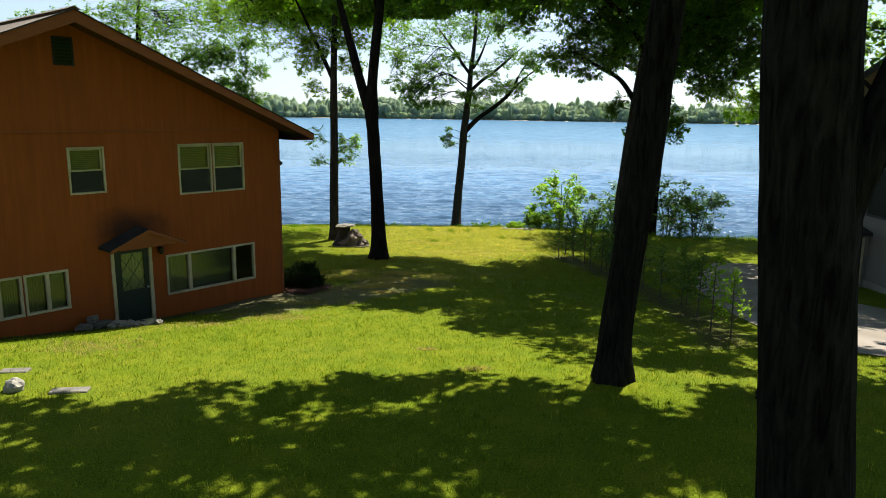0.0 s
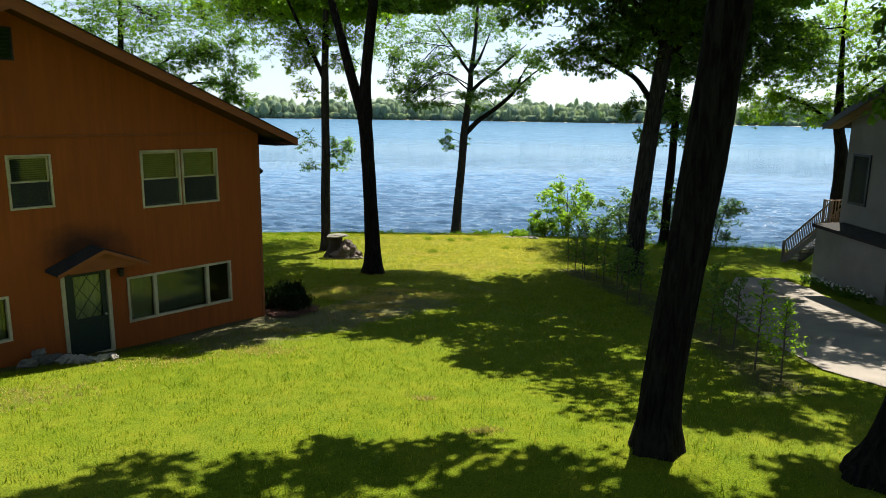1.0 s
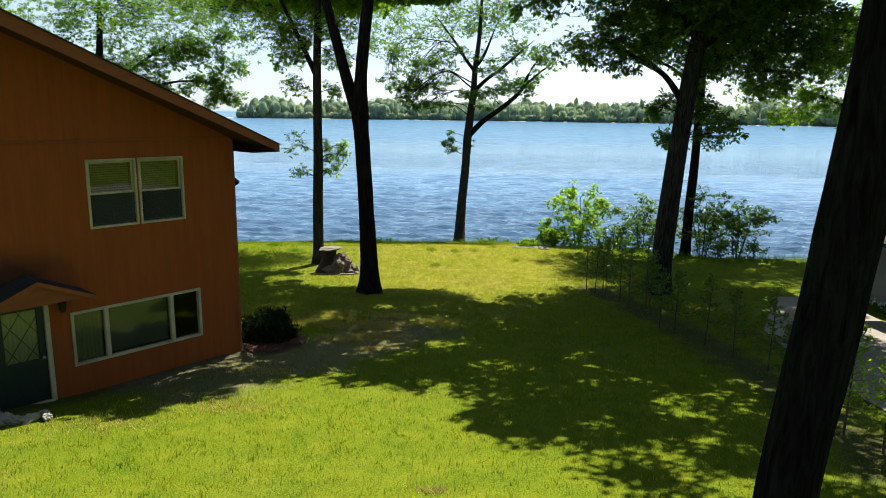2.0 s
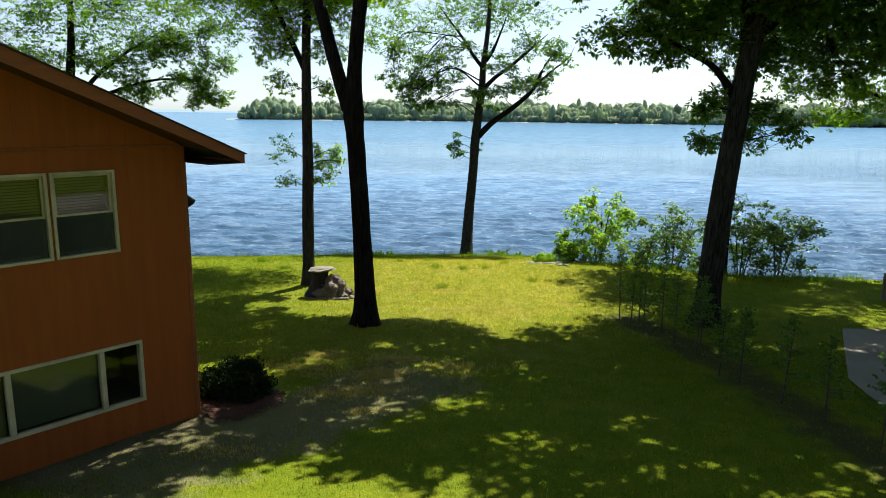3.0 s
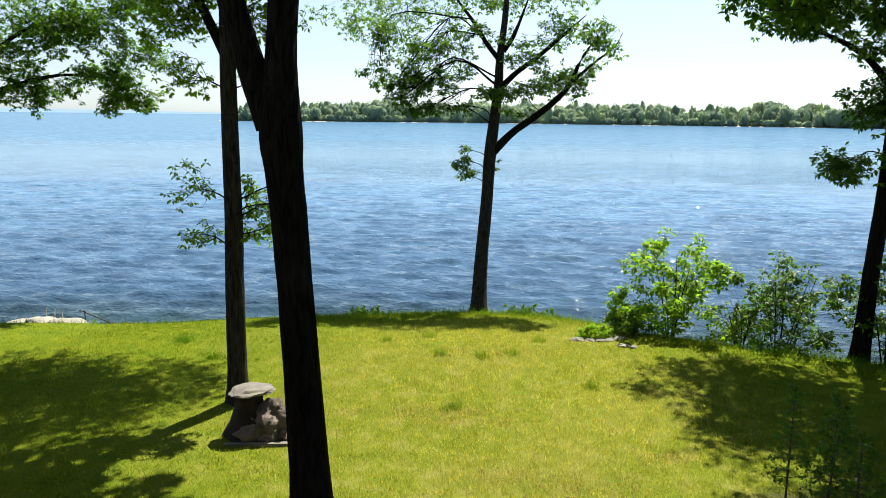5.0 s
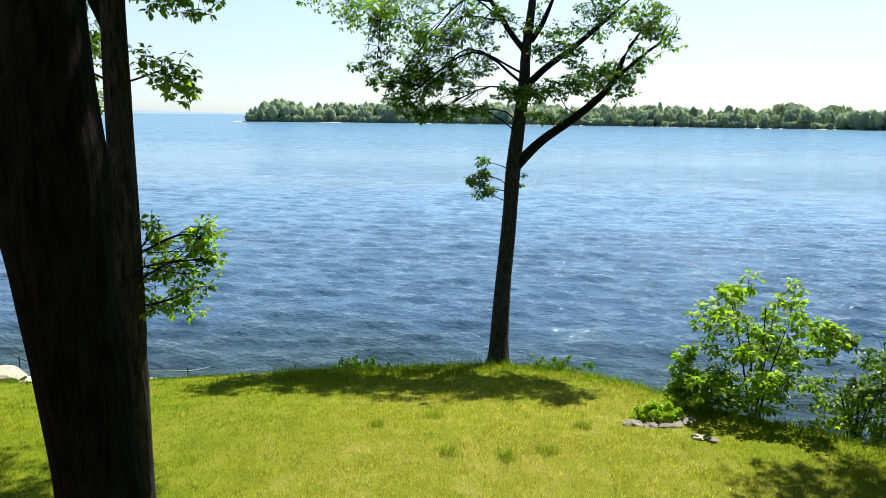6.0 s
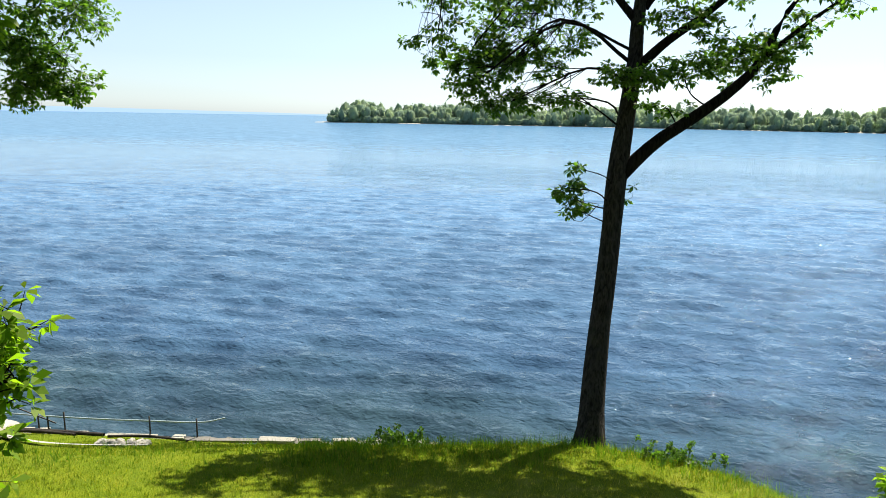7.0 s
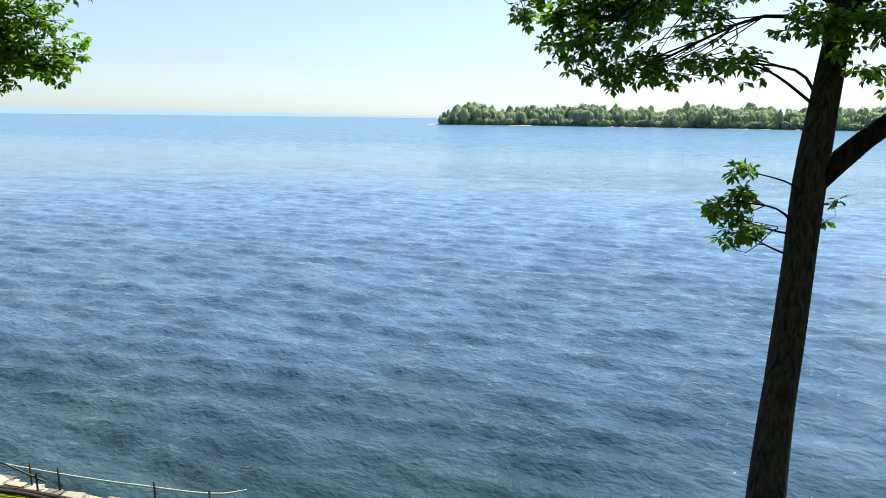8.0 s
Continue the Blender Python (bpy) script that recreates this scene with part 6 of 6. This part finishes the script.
# broad tree on the brink beyond the brown house
x, y = -21.0, 50.6
tree("tree", "broad spreading tree on the brink beyond the brown house", [(x, y, gz(x, y), 0.34), (-21.1, 50.7, 2, 0.3), (-21.25, 50.8, 5.6, 0.27), (-20.9, 51, 9.5, 0.2), (-20.6, 51, 14, 0.06)],
     [[(-21.2, 50.8, 5.5, 0.17), (-20.0, 51.2, 6.6, 0.14), (-18.4, 51.8, 7.4, 0.1), (-16.6, 52.4, 7.9, 0.06), (-14.8, 53, 7.8, 0.03)], [(-21.1, 50.8, 6.2, 0.15), (-19.8, 51.4, 8.0, 0.11), (-18.2, 52, 9.4, 0.07), (-16.5, 52.5, 10.5, 0.04)],
      [(-21.2, 50.8, 6.0, 0.14), (-22.4, 51, 7.4, 0.1), (-24, 51, 8.8, 0.05)]],
     [(-15.2, 52.9, 7.9, 1.5, 1.2, 0.45, 20, 0.36, 54), (-17.6, 52.2, 7.2, 1.4, 1.2, 0.6, 20, 0.36, 54), (-18.8, 51.8, 8.8, 1.8, 1.5, 0.7, 28, 0.4, 60), (-16.6, 52.4, 9.6, 2.0, 1.5, 0.7, 28, 0.4, 60), (-22.6, 51, 8.6, 1.8, 1.6, 1.0, 24, 0.42, 60),
      (-19.0, 52, 11.6, 4.6, 3.6, 1.6, 60, 0.65, 90), (-13.6, 53.2, 8.9, 1.2, 1.0, 0.5, 14, 0.36, 50), (-14.3, 52.6, 7.2, 0.8, 0.7, 0.35, 10, 0.3, 46), (-13.7, 52.9, 6.95, 0.7, 0.6, 0.35, 10, 0.28, 44), (-14.9, 52.9, 6.8, 0.6, 0.6, 0.3, 8, 0.28, 44), (-13.3, 52.6, 10.8, 1.2, 1.0, 0.6, 14, 0.36, 50), (-15.2, 52.3, 9.8, 1.2, 1.0, 0.7, 16, 0.36, 54), (-24.5, 50, 10.5, 3, 3, 1.8, 34, 0.6, 80)], LEAF, 11, 0.19)

# tree behind the grey house's deck
x, y = 22.2, 43.6
tree("tree", "bright green tree behind the deck of the grey house", [(x, y, gz(x, y), 0.42), (22.3, 43.7, 3.4, 0.34), (22.0, 43.9, 5.8, 0.28), (21.8, 44, 9, 0.14), (21.6, 44, 13, 0.05)],
     [[(22.0, 43.9, 5.6, 0.13), (20.6, 44.6, 6.8, 0.09), (18.8, 45.2, 7.6, 0.05)], [(22.0, 43.9, 6.2, 0.12), (23.2, 44, 7.8, 0.08), (24.6, 44, 9, 0.04)]],
     [(18.9, 45.2, 7.4, 1.3, 1.0, 0.5, 18, 0.36, 54), (20.6, 44.6, 6.6, 1.2, 1.0, 0.6, 16, 0.36, 54), (20.0, 44.7, 8.8, 1.8, 1.4, 0.8, 28, 0.42, 60), (23.0, 44, 7.6, 1.8, 1.4, 1.2, 28, 0.42, 60), (22.0, 44, 10.6, 3.2, 2.6, 1.6, 50, 0.55, 80), (17.4, 45.8, 9.4, 1.4, 1.0, 0.8, 14, 0.4, 60), (16.6, 45.9, 7.7, 1.3, 0.9, 0.6, 16, 0.36, 54), (18.4, 45.4, 6.3, 1.1, 0.8, 0.4, 12, 0.32, 48), (16.0, 46.2, 10.4, 1.5, 1.0, 0.8, 16, 0.4, 56), (20.2, 44.8, 10.6, 1.8, 1.4, 0.9, 22, 0.42, 58)], LEAF_B, 12, 0.19)


# shrubs on the bank
def shrub(label, x, y, h, r, leaf, seed, n=34, lean=(0, 0), count=46, size=0.13):
    z = gz(x, y)
    rng = np.random.default_rng(seed)
    stems = []
    for i in range(4):
        a = i * 1.6 + rng.random()
        e = (x + lean[0] + math.cos(a) * r * 0.6, y + lean[1] + math.sin(a) * r * 0.6, z + h * (0.75 + 0.2 * rng.random()), 0.01)
        stems.append([(x + 0.08 * math.cos(a), y + 0.08 * math.sin(a), z + 0.05, 0.03), ((x + e[0]) / 2, (y + e[1]) / 2, z + h * 0.45, 0.02), e])
    ms = [(x + lean[0], y + lean[1], z + h * 0.62, r * 0.85, r * 0.85, h * 0.33, n, 0.3, count)]
    for i in range(6):
        a = i * 1.05 + rng.random()
        ms.append((x + lean[0] + r * 1.1 * math.cos(a), y + lean[1] + r * math.sin(a), z + h * (0.3 + 0.55 * rng.random()), 0.4, 0.35, 0.28, 6, 0.22, 30))
    return tree("shrub", label, [(x, y, z, 0.04), (x + 0.05 + lean[0] * 0.3, y, z + h * 0.4, 0.03), (x + lean[0] * 0.8, y, z + h * 0.85, 0.012)], stems, ms, leaf, seed, size, "shrubs on the bank", 1.1, "shrub")


shrub("bright fresh-green shrub at the top of the bank", 7.6, 46.4, 4.1, 1.6, LEAF_B, 31, 28, (0.0, 0), 44, 0.22)
shrub("open darker shrub on the bank", 10.9, 45.2, 4.2, 1.5, LEAF_D, 32, 36, (0, 0), 44, 0.18)
shrub("open darker shrub on the bank", 13.6, 43.6, 4.0, 1.5, LEAF_D, 33, 34, (0, 0), 44, 0.18)
shrub("open darker shrub on the bank", 15.2, 43.2, 3.4, 1.3, LEAF_D, 34, 28, (0, 0), 44, 0.17)
shrub("low fresh-green growth under the bright shrub", 6.3, 46.6, 1.0, 0.6, LEAF_B, 35, 9, (0, 0), 40, 0.16)
shrub("sparse young shrub on the bank", 9.4, 44.9, 1.9, 0.7, LEAF_B, 36, 10, (0, 0), 30, 0.14)


# row of staked saplings along the drive
def sapling(x, y, h, leaf, seed):
    z = gz(x, y)
    rng = np.random.default_rng(seed)
    root = thing("sapling", "thin young sapling with sparse tiers of leaves", "sapling", pose(x, y, z), "row of saplings")
    top = rng.normal(size=2) * 0.05
    tp = spline([(0, 0, -0.05, 0.022), (top[0] * 0.5, top[1] * 0.5, h * 0.5, 0.016), (top[0], top[1], h, 0.005)], 9)
    arrays("stem", *tube(tp, 7), TWIG, root, smooth=True)
    wood, cs, rs = Pile(), [], []
    for i in range(15):
        t = 0.26 + 0.72 * i / 14
        p = np.array([top[0] * t, top[1] * t, h * t])
        for k in range(3):
            a = rng.random() * 6.28
            l = (0.1 + 0.5 * (1 - t)) * (0.7 + 0.6 * rng.random())
            q = p + np.array([math.cos(a) * l, math.sin(a) * l, 0.06 + 0.1 * rng.random()])
            wood.add(*tube(spline([[*p, 0.007], [*((p + q) / 2 + [0, 0, 0.02]), 0.005], [*q, 0.002]], 4), 4))
            for u in (0.55, 1.0):
                cs.append(p + (q - p) * u)
                rs.append((0.11, 0.11, 0.045))
    tagged(wood.put("branchwork", TWIG, root), kind="stuff")
    arrays("foliage", *leaf_cloud(rng, cs, rs, 5, 0.075, 0.1), leaf, root)
    return root


# all but two take the duller leaf, its darkness standing in for shade
for i, (x, y, h, b) in enumerate([(7.0, 19.2, 1.95, 1), (7.18, 18.4, 1.6, 1), (7.5, 21.5, 1.8, 0), (7.3, 21.9, 1.5, 0), (7.8, 23.7, 1.9, 0), (7.6, 25.2, 1.7, 0), (7.3, 26.4, 1.9, 0), (6.85, 27.6, 1.8, 0), (6.6, 28.2, 1.7, 0), (6.65, 29.9, 1.9, 0), (6.4, 31.0, 2.0, 0),
                                  (6.4, 32.2, 2.0, 0), (6.0, 32.7, 1.9, 0), (5.66, 33.0, 2.0, 0), (5.56, 34.0, 2.3, 0), (6.1, 33.6, 2.2, 0), (7.0, 30.6, 1.6, 0), (7.3, 31.6, 1.8, 0)]):
    sapling(x, y, h, LEAF_B if b else LEAF_D, 400 + i)

# ---- small things ----
# weathered stump with a flat stone on it
x, y = -4.75, 37.1
z = gz(x, y)
stump = thing("tree_stump", "weathered broken tree stump carrying a flat stone slab", "stump", pose(x, y, z))
rows = [(-0.05, 0.74), (0.1, 0.64), (0.3, 0.5), (0.55, 0.38), (0.8, 0.32), (0.98, 0.34)]
sides = 30
v, f = [], []
for hgt, r in rows:
    for j in range(sides):
        a = j * 2 * math.pi / sides
        k = 1 + 0.2 * noise.noise(Vector((math.cos(a) * 2, math.sin(a) * 2, hgt * 0.8))) + 0.12 * noise.noise(Vector((math.cos(a) * 6, math.sin(a) * 6, hgt * 2)))
        v.append((-0.2 + 0.9 * r * k * math.cos(a), 0.75 * r * k * math.sin(a), hgt))
for i in range(len(rows) - 1):
    for j in range(sides):
        f.append((i * sides + j, i * sides + (j + 1) % sides, (i + 1) * sides + (j + 1) % sides, (i + 1) * sides + j))
arrays("body", v, f, ROTTEN, stump, "dark split stump wood")
for i, (dx, dy, dz, sx, sy, sz) in enumerate([(0.34, -0.05, 0.3, 0.48, 0.4, 0.5), (0.74, -0.1, 0.08, 0.36, 0.3, 0.24), (0.1, -0.35, 0.1, 0.4, 0.25, 0.3)]):
    bm = rock(41 + i, sx, sy, sz, 4, 0.5)
    for v in bm.verts:
        q = v.co * 7.0 + Vector((i * 5.0, 0, 0))
        v.co *= 1 + 0.16 * noise.noise(q) - 0.3 * max(0.0, noise.noise(q * 0.55) - 0.12)
    ob = part("root", bm, STUMP, stump, "lumpy grey root with dark hollows", smooth=False)
    ob.location = (dx, dy, dz)
ob = part("slab", rock(47, 0.5, 0.38, 0.08, 3, 0.34), STONE, stump, "flat stone slab")
ob.matrix_basis = pose(-0.14, 0, 1.03, 0, -4, 10)
part("edging", bar(bmesh.new(), (-0.6, -0.66, 0.04), (0.95, -0.6, 0.05), 0.1, 0.1), STONE, stump, "low stone edging")

# dark clipped yew by the house corner
x, y = -4.85, 26.3
yew = thing("yew_bush", "dense near-black rounded evergreen bush by the house corner", "bush", pose(x, y, gz(x, y)))
rng = np.random.default_rng(51)
d = rng.normal(size=(210, 3))
d /= np.linalg.norm(d, axis=1)[:, None]
d[:, 2] = np.abs(d[:, 2])
lump = np.array([1 + 0.28 * noise.noise(Vector(q) * 1.9) for q in d])[:, None]
c = d * np.array([0.66, 0.6, 0.6]) * lump * (0.7 + 0.4 * rng.random((210, 1))) + np.array([0, 0, 0.12])
arrays("foliage", *leaf_cloud(rng, c, np.full((210, 3), 0.2), 64, 0.085, -0.5, 0.2), YEW, yew)
arrays("stem", *tube(spline([(0, 0, -0.1, 0.09), (0.02, 0, 0.3, 0.07), (0, 0.02, 0.6, 0.03)], 6), 8), TWIG, yew)

bed = [(-4.75 + (0.82 + 0.16 * math.sin(3.1 * a) + 0.09 * math.sin(7.3 * a + 1)) * math.cos(a), 26.0 + (1.05 + 0.18 * math.sin(2.3 * a + 2) + 0.08 * math.sin(8.7 * a)) * math.sin(a)) for a in [k * math.pi / 18 for k in range(36)]]
draped("mulch_bed", bed, MULCH, 0.03, "bed of reddish bark mulch at the house corner", "bed", 0.3)
rng = np.random.default_rng(52)
chips = Pile()
for i in range(700):
    a = rng.random() * 6.28
    px, py = -4.72 + 1.0 * math.cos(a) * (q := rng.random() ** 0.5), 25.9 + 1.2 * math.sin(a) * q
    L, t = 0.03 + 0.05 * rng.random(), rng.random() * 6.28
    cx, sx = math.cos(t) * L, math.sin(t) * L
    zz = gz(px, py) + 0.05 + 0.02 * rng.random()
    chips.add(np.array([(px - cx, py - sx, zz), (px - sx * 0.4, py + cx * 0.4, zz + 0.02), (px + cx, py + sx, zz + 0.012), (px + sx * 0.4, py - cx * 0.4, zz + 0.018)]), np.array([[0, 1, 2, 3]]))
tagged(chips.put("mulch_chips", MULCH), "loose reddish bark chips", "mulch", kind="stuff")

# stones and yellow groundcover at the brink
x, y = 4.65, 45.3
z = gz(x, y)
cushion = thing("groundcover", "bright yellow-green cushion of groundcover on flat stones", "groundcover", pose(x, y, z))
rng = np.random.default_rng(61)
d = rng.normal(size=(120, 3))
d /= np.linalg.norm(d, axis=1)[:, None]
d[:, 2] = np.abs(d[:, 2])
c = d * np.array([0.7, 0.42, 0.5]) * (0.6 + 0.4 * rng.random((120, 1)))
arrays("foliage", *leaf_cloud(rng, c, np.full((120, 3), 0.09), 90, 0.045, 0.0), MOSS, cushion)
for i, (dx, dy, sx, sy, sz) in enumerate([(-0.72, -0.42, 0.26, 0.2, 0.09), (0.2, -0.42, 0.42, 0.26, 0.07), (0.62, -0.15, 0.36, 0.24, 0.08), (-0.3, -0.5, 0.22, 0.18, 0.07)]):
    ob = part("flat_stone", rock(62 + i, sx, sy, sz, 3, 0.4), STONE, m=pose(x + dx, y + dy, gz(x + dx, y + dy) + 0.01, 0, 0, 20 * i))
    tagged(ob, "flat grey stone edging the groundcover", "stone", "stones at the brink")
for i, (x, y, s) in enumerate([(5.2, 43.9, 0.15), (5.5, 43.75, 0.12), (6.2, 48.6, 0.3), (6.8, 48.0, 0.3), (7.4, 47.3, 0.32), (5.6, 49.8, 0.32), (8.2, 46.6, 0.3), (9.4, 45.8, 0.32), (10.6, 45.2, 0.34), (12.0, 44.4, 0.32), (13.5, 44.0, 0.3), (15.5, 43.2, 0.34), (17.2, 42.4, 0.32)]):
    ob = part("boulder", rock(80 + i, s * 1.2, s * 0.9, s * 0.55, 3, 0.4), STONE if i % 4 else PALE_STONE, m=pose(x, y, gz(x, y) + 0.02, 0, 0, 37 * i))
    tagged(ob, "rough grey boulder on the lake bank", "boulder", "boulders on the bank")
x, y = -3.9, 51.3
clump = thing("dark_shrublet", "low dark tuft of brush at the brink", "brush", pose(x, y, gz(x, y)))
rng = np.random.default_rng(71)
c = rng.normal(size=(46, 3)) * np.array([0.45, 0.25, 0.12]) + np.array([0, 0, 0.22])
arrays("foliage", *leaf_cloud(rng, c, np.full((46, 3), 0.13), 30, 0.09, -0.3), LEAF_D, clump)
x, y = 2.9, 51.2
clump = thing("dark_shrublet", "low dark tuft of brush at the brink", "brush", pose(x, y, gz(x, y)))
c = rng.normal(size=(40, 3)) * np.array([0.5, 0.3, 0.1]) + np.array([0, 0, 0.16])
arrays("foliage", *leaf_cloud(rng, c, np.full((40, 3), 0.12), 26, 0.09, -0.3), LEAF_D, clump)

# dry-laid stone wall at the water's edge
wall = thing("wall_shore", "low dry-laid wall of pale flat stones at the water's edge", "wall", pose(0, 0, 0), kind="structure")
rng = np.random.default_rng(91)
shapes = []
for i in range(10):
    bm = boxed(-0.5, 0.5, -0.5, 0.5, -0.5, 0.5, bev=0.08)
    for v in bm.verts:
        v.co += Vector(rng.normal(size=3) * 0.04)
    me = bpy.data.meshes.new("stone")
    bm.to_mesh(me)
    bm.free()
    me.materials.append(PALE_STONE if i % 3 == 0 else STONE)
    shapes.append(me)
xw = -26.0
while xw < -3.5:
    w = 0.35 + 1.0 * rng.random() ** 2
    yw = float(wall_line(xw + w / 2)) + 0.12
    for row in range(4):
        ob = new("stone", shapes[int(rng.integers(10))])
        ob.parent = wall
        hh = 0.28
        ob.matrix_basis = pose(xw + w / 2 + rng.normal() * 0.05, yw + rng.normal() * 0.05, -4.22 - row * hh + rng.normal() * 0.015, rng.normal() * 2, rng.normal() * 2, rng.normal() * 4) @ Matrix.Diagonal((w, 0.24 + 0.22 * rng.random(), hh * (0.8 if row else 0.45 + 0.5 * rng.random()), 1))
    xw += w

# long flat coping stones along its top
rng = np.random.default_rng(95)
xw = -19.5
while xw < -3.6:
    L = 0.4 + 1.2 * rng.random() ** 2
    bm = boxed(-0.5, 0.5, -0.5, 0.5, -0.5, 0.5, bev=0.05)
    for v in bm.verts:
        v.co += Vector(rng.normal(size=3) * 0.035)
    ob = part("coping_stone", bm, PALE_STONE if rng.random() < 0.6 else STONE, wall, "pale flat coping stone")
    ob.matrix_basis = pose(xw + L / 2, float(wall_line(xw + L / 2)) - 0.05 + rng.normal() * 0.06, -4.0 + rng.normal() * 0.02, rng.normal() * 2, rng.normal() * 2, 6 + rng.normal() * 4) @ Matrix.Diagonal((L, 0.16 + 0.16 * rng.random(), 0.07 + 0.05 * rng.random(), 1))
    xw += L + 0.05 + (0.5 * rng.random() if rng.random() < 0.3 else 0)

# pale slabs stepping down to the water, with two hand rails and a swim ladder
for i, (x, y, z, sx, sy, sz) in enumerate([(-17.3, 52.2, -3.0, 1.0, 0.7, 0.3), (-18.6, 52.4, -3.0, 0.8, 0.6, 0.3), (-17.2, 52.9, -3.55, 0.7, 0.5, 0.22), (-19.7, 52.6, -3.1, 0.8, 0.6, 0.26)]):
    ob = part("slab", rock(140 + i, sx, sy, sz, 3, 0.3), PALE_STONE, m=pose(x, y, z, 0, 6, 25 * i))
    tagged(ob, "broad pale limestone slab stepping down to the lake", "slab", "slabs at the water")
steps = thing("hand_rail", "dark sloping pipe hand rail beside the slabs", "railing", pose(0, 0, 0))
for a, b in (((-16.9, 52.9, -4.0), (-16.9, 52.9, -2.5)), ((-15.7, 53.5, -4.4), (-15.7, 53.5, -3.3)), ((-17.1, 52.8, -2.42), (-15.5, 53.6, -3.55))):
    v, f = tube(spline([(*a, 0.024), (*((Vector(a) + Vector(b)) / 2), 0.024), (*b, 0.024)], 6), 8)
    arrays("post" if a[0] == b[0] else "rail", v, f, DARK_METAL, steps, smooth=True)
ladder = thing("swim_ladder", "thin metal swim ladder standing at the slabs", "ladder", pose(0, 0, 0))
for px in (-18.9, -18.5, -18.15):
    v, f = tube(spline([(px, 53.3, -4.6, 0.022), (px, 53.3, -2.9, 0.022), (px + 0.05, 53.35, -2.5, 0.022)], 8), 8)
    arrays("upright", v, f, METAL, ladder, smooth=True)
for k in range(3):
    v, f = tube(spline([(-18.9, 53.3, -4.0 + 0.4 * k, 0.016), (-18.5, 53.3, -4.0 + 0.4 * k, 0.016), (-18.15, 53.3, -4.0 + 0.4 * k, 0.016)], 4), 6)
    arrays("rung", v, f, METAL, ladder, smooth=True)

# bird house on the trunk by the brink
bird = thing("bird_house", "small rust-brown bird house fixed to a trunk", "bird house", pose(-20.92, 50.28, 0.62, 0, 0, 8))
part("body", boxed(-0.14, 0.14, -0.16, 0.14, 0.0, 0.42), BOARD, bird)
part("roof", prism(bmesh.new(), [(-0.22, 0.38), (0.22, 0.38), (0.22, 0.41), (0.0, 0.6), (-0.22, 0.41)], -0.22, 0.2), DARK_SHINGLE, bird, "dark little gabled roof")
part("perch", bar(bmesh.new(), (0, -0.28, 0.12), (0, -0.15, 0.12), 0.02, 0.02), GREY_WOOD, bird)

# metal railing on the wall
rail = thing("metal_railing", "thin grey pipe railing above the water's edge", "railing", pose(0, 0, 0))
zt = -3.52
for px in (-24.0, -21.0, -18.2, -16.4, -15.5, -12.65, -11.1):
    bm = bmesh.new()
    bmesh.ops.create_cone(bm, cap_ends=True, segments=10, radius1=0.026, radius2=0.026, depth=1.0, matrix=Matrix.Translation((px, float(wall_line(px)) + 0.05, zt - 0.32)))
    part("post", bm, DARK_METAL, rail, smooth=True)
v, f = tube(spline([(-30, 53.9, zt, 0.028), (-17, 53.95, zt, 0.028), (-12.6, 54.2, zt, 0.028), (-11.1, 54.5, zt - 0.06, 0.028), (-10.4, 54.8, zt, 0.026)], 40), 8)
arrays("rail", v, f, RAIL_PAINT, rail, "pale pipe top rail", smooth=True)
# narrow pale gravel path curving past the fire ring
mids = spline([(-16.2, 52.0), (-14.6, 50.8), (-13.2, 50.2), (-11.8, 50.2), (-10.4, 50.4)], 18)
side = np.gradient(mids, axis=0)
side = np.stack([-side[:, 1], side[:, 0]], 1) / np.linalg.norm(side, axis=1)[:, None]
wide = np.interp(np.arange(18), [0, 6, 17], [0.3, 0.12, 0.07])[:, None]
draped("gravel_path", [tuple(p) for p in mids + side * wide] + [tuple(p) for p in (mids - side * wide)[::-1]], CONCRETE, 0.09, "narrow pale gravel path on the lower terrace", "path", 0.4)
# loose logs and a ring of stones on the terrace
for i, (x0, y0, x1, y1, r) in enumerate([(-17.8, 53.1, -13.6, 53.2, 0.08), (-17.2, 52.8, -14.4, 53.0, 0.06), (-13.4, 53.1, -10.9, 53.3, 0.045)]):
    v, f = tube(spline([(x0, y0, gz(x0, y0) + r, r), ((x0 + x1) / 2, (y0 + y1) / 2 + 0.06, gz((x0 + x1) / 2, y0) + r, r * 0.9), (x1, y1, gz(x1, y1) + r, r * 0.7)], 10), 9, 0.1, i)
    tagged(arrays("driftwood_log", v, f, ROTTEN, smooth=True), "dark weathered driftwood log lying by the wall", "log", "driftwood logs")
for i in range(12):
    a = i * math.pi * 2 / 12
    x, y = -11.6 + 0.62 * math.cos(a), 51.1 + 0.4 * math.sin(a)
    ob = part("ring_stone", rock(120 + i, 0.17, 0.12, 0.09, 3, 0.4), PALE_STONE, m=pose(x, y, gz(x, y) + 0.05, 0, 0, 40 * i))
    tagged(ob, "pale stone of a fire ring in the grass", "stone", "fire ring stones")
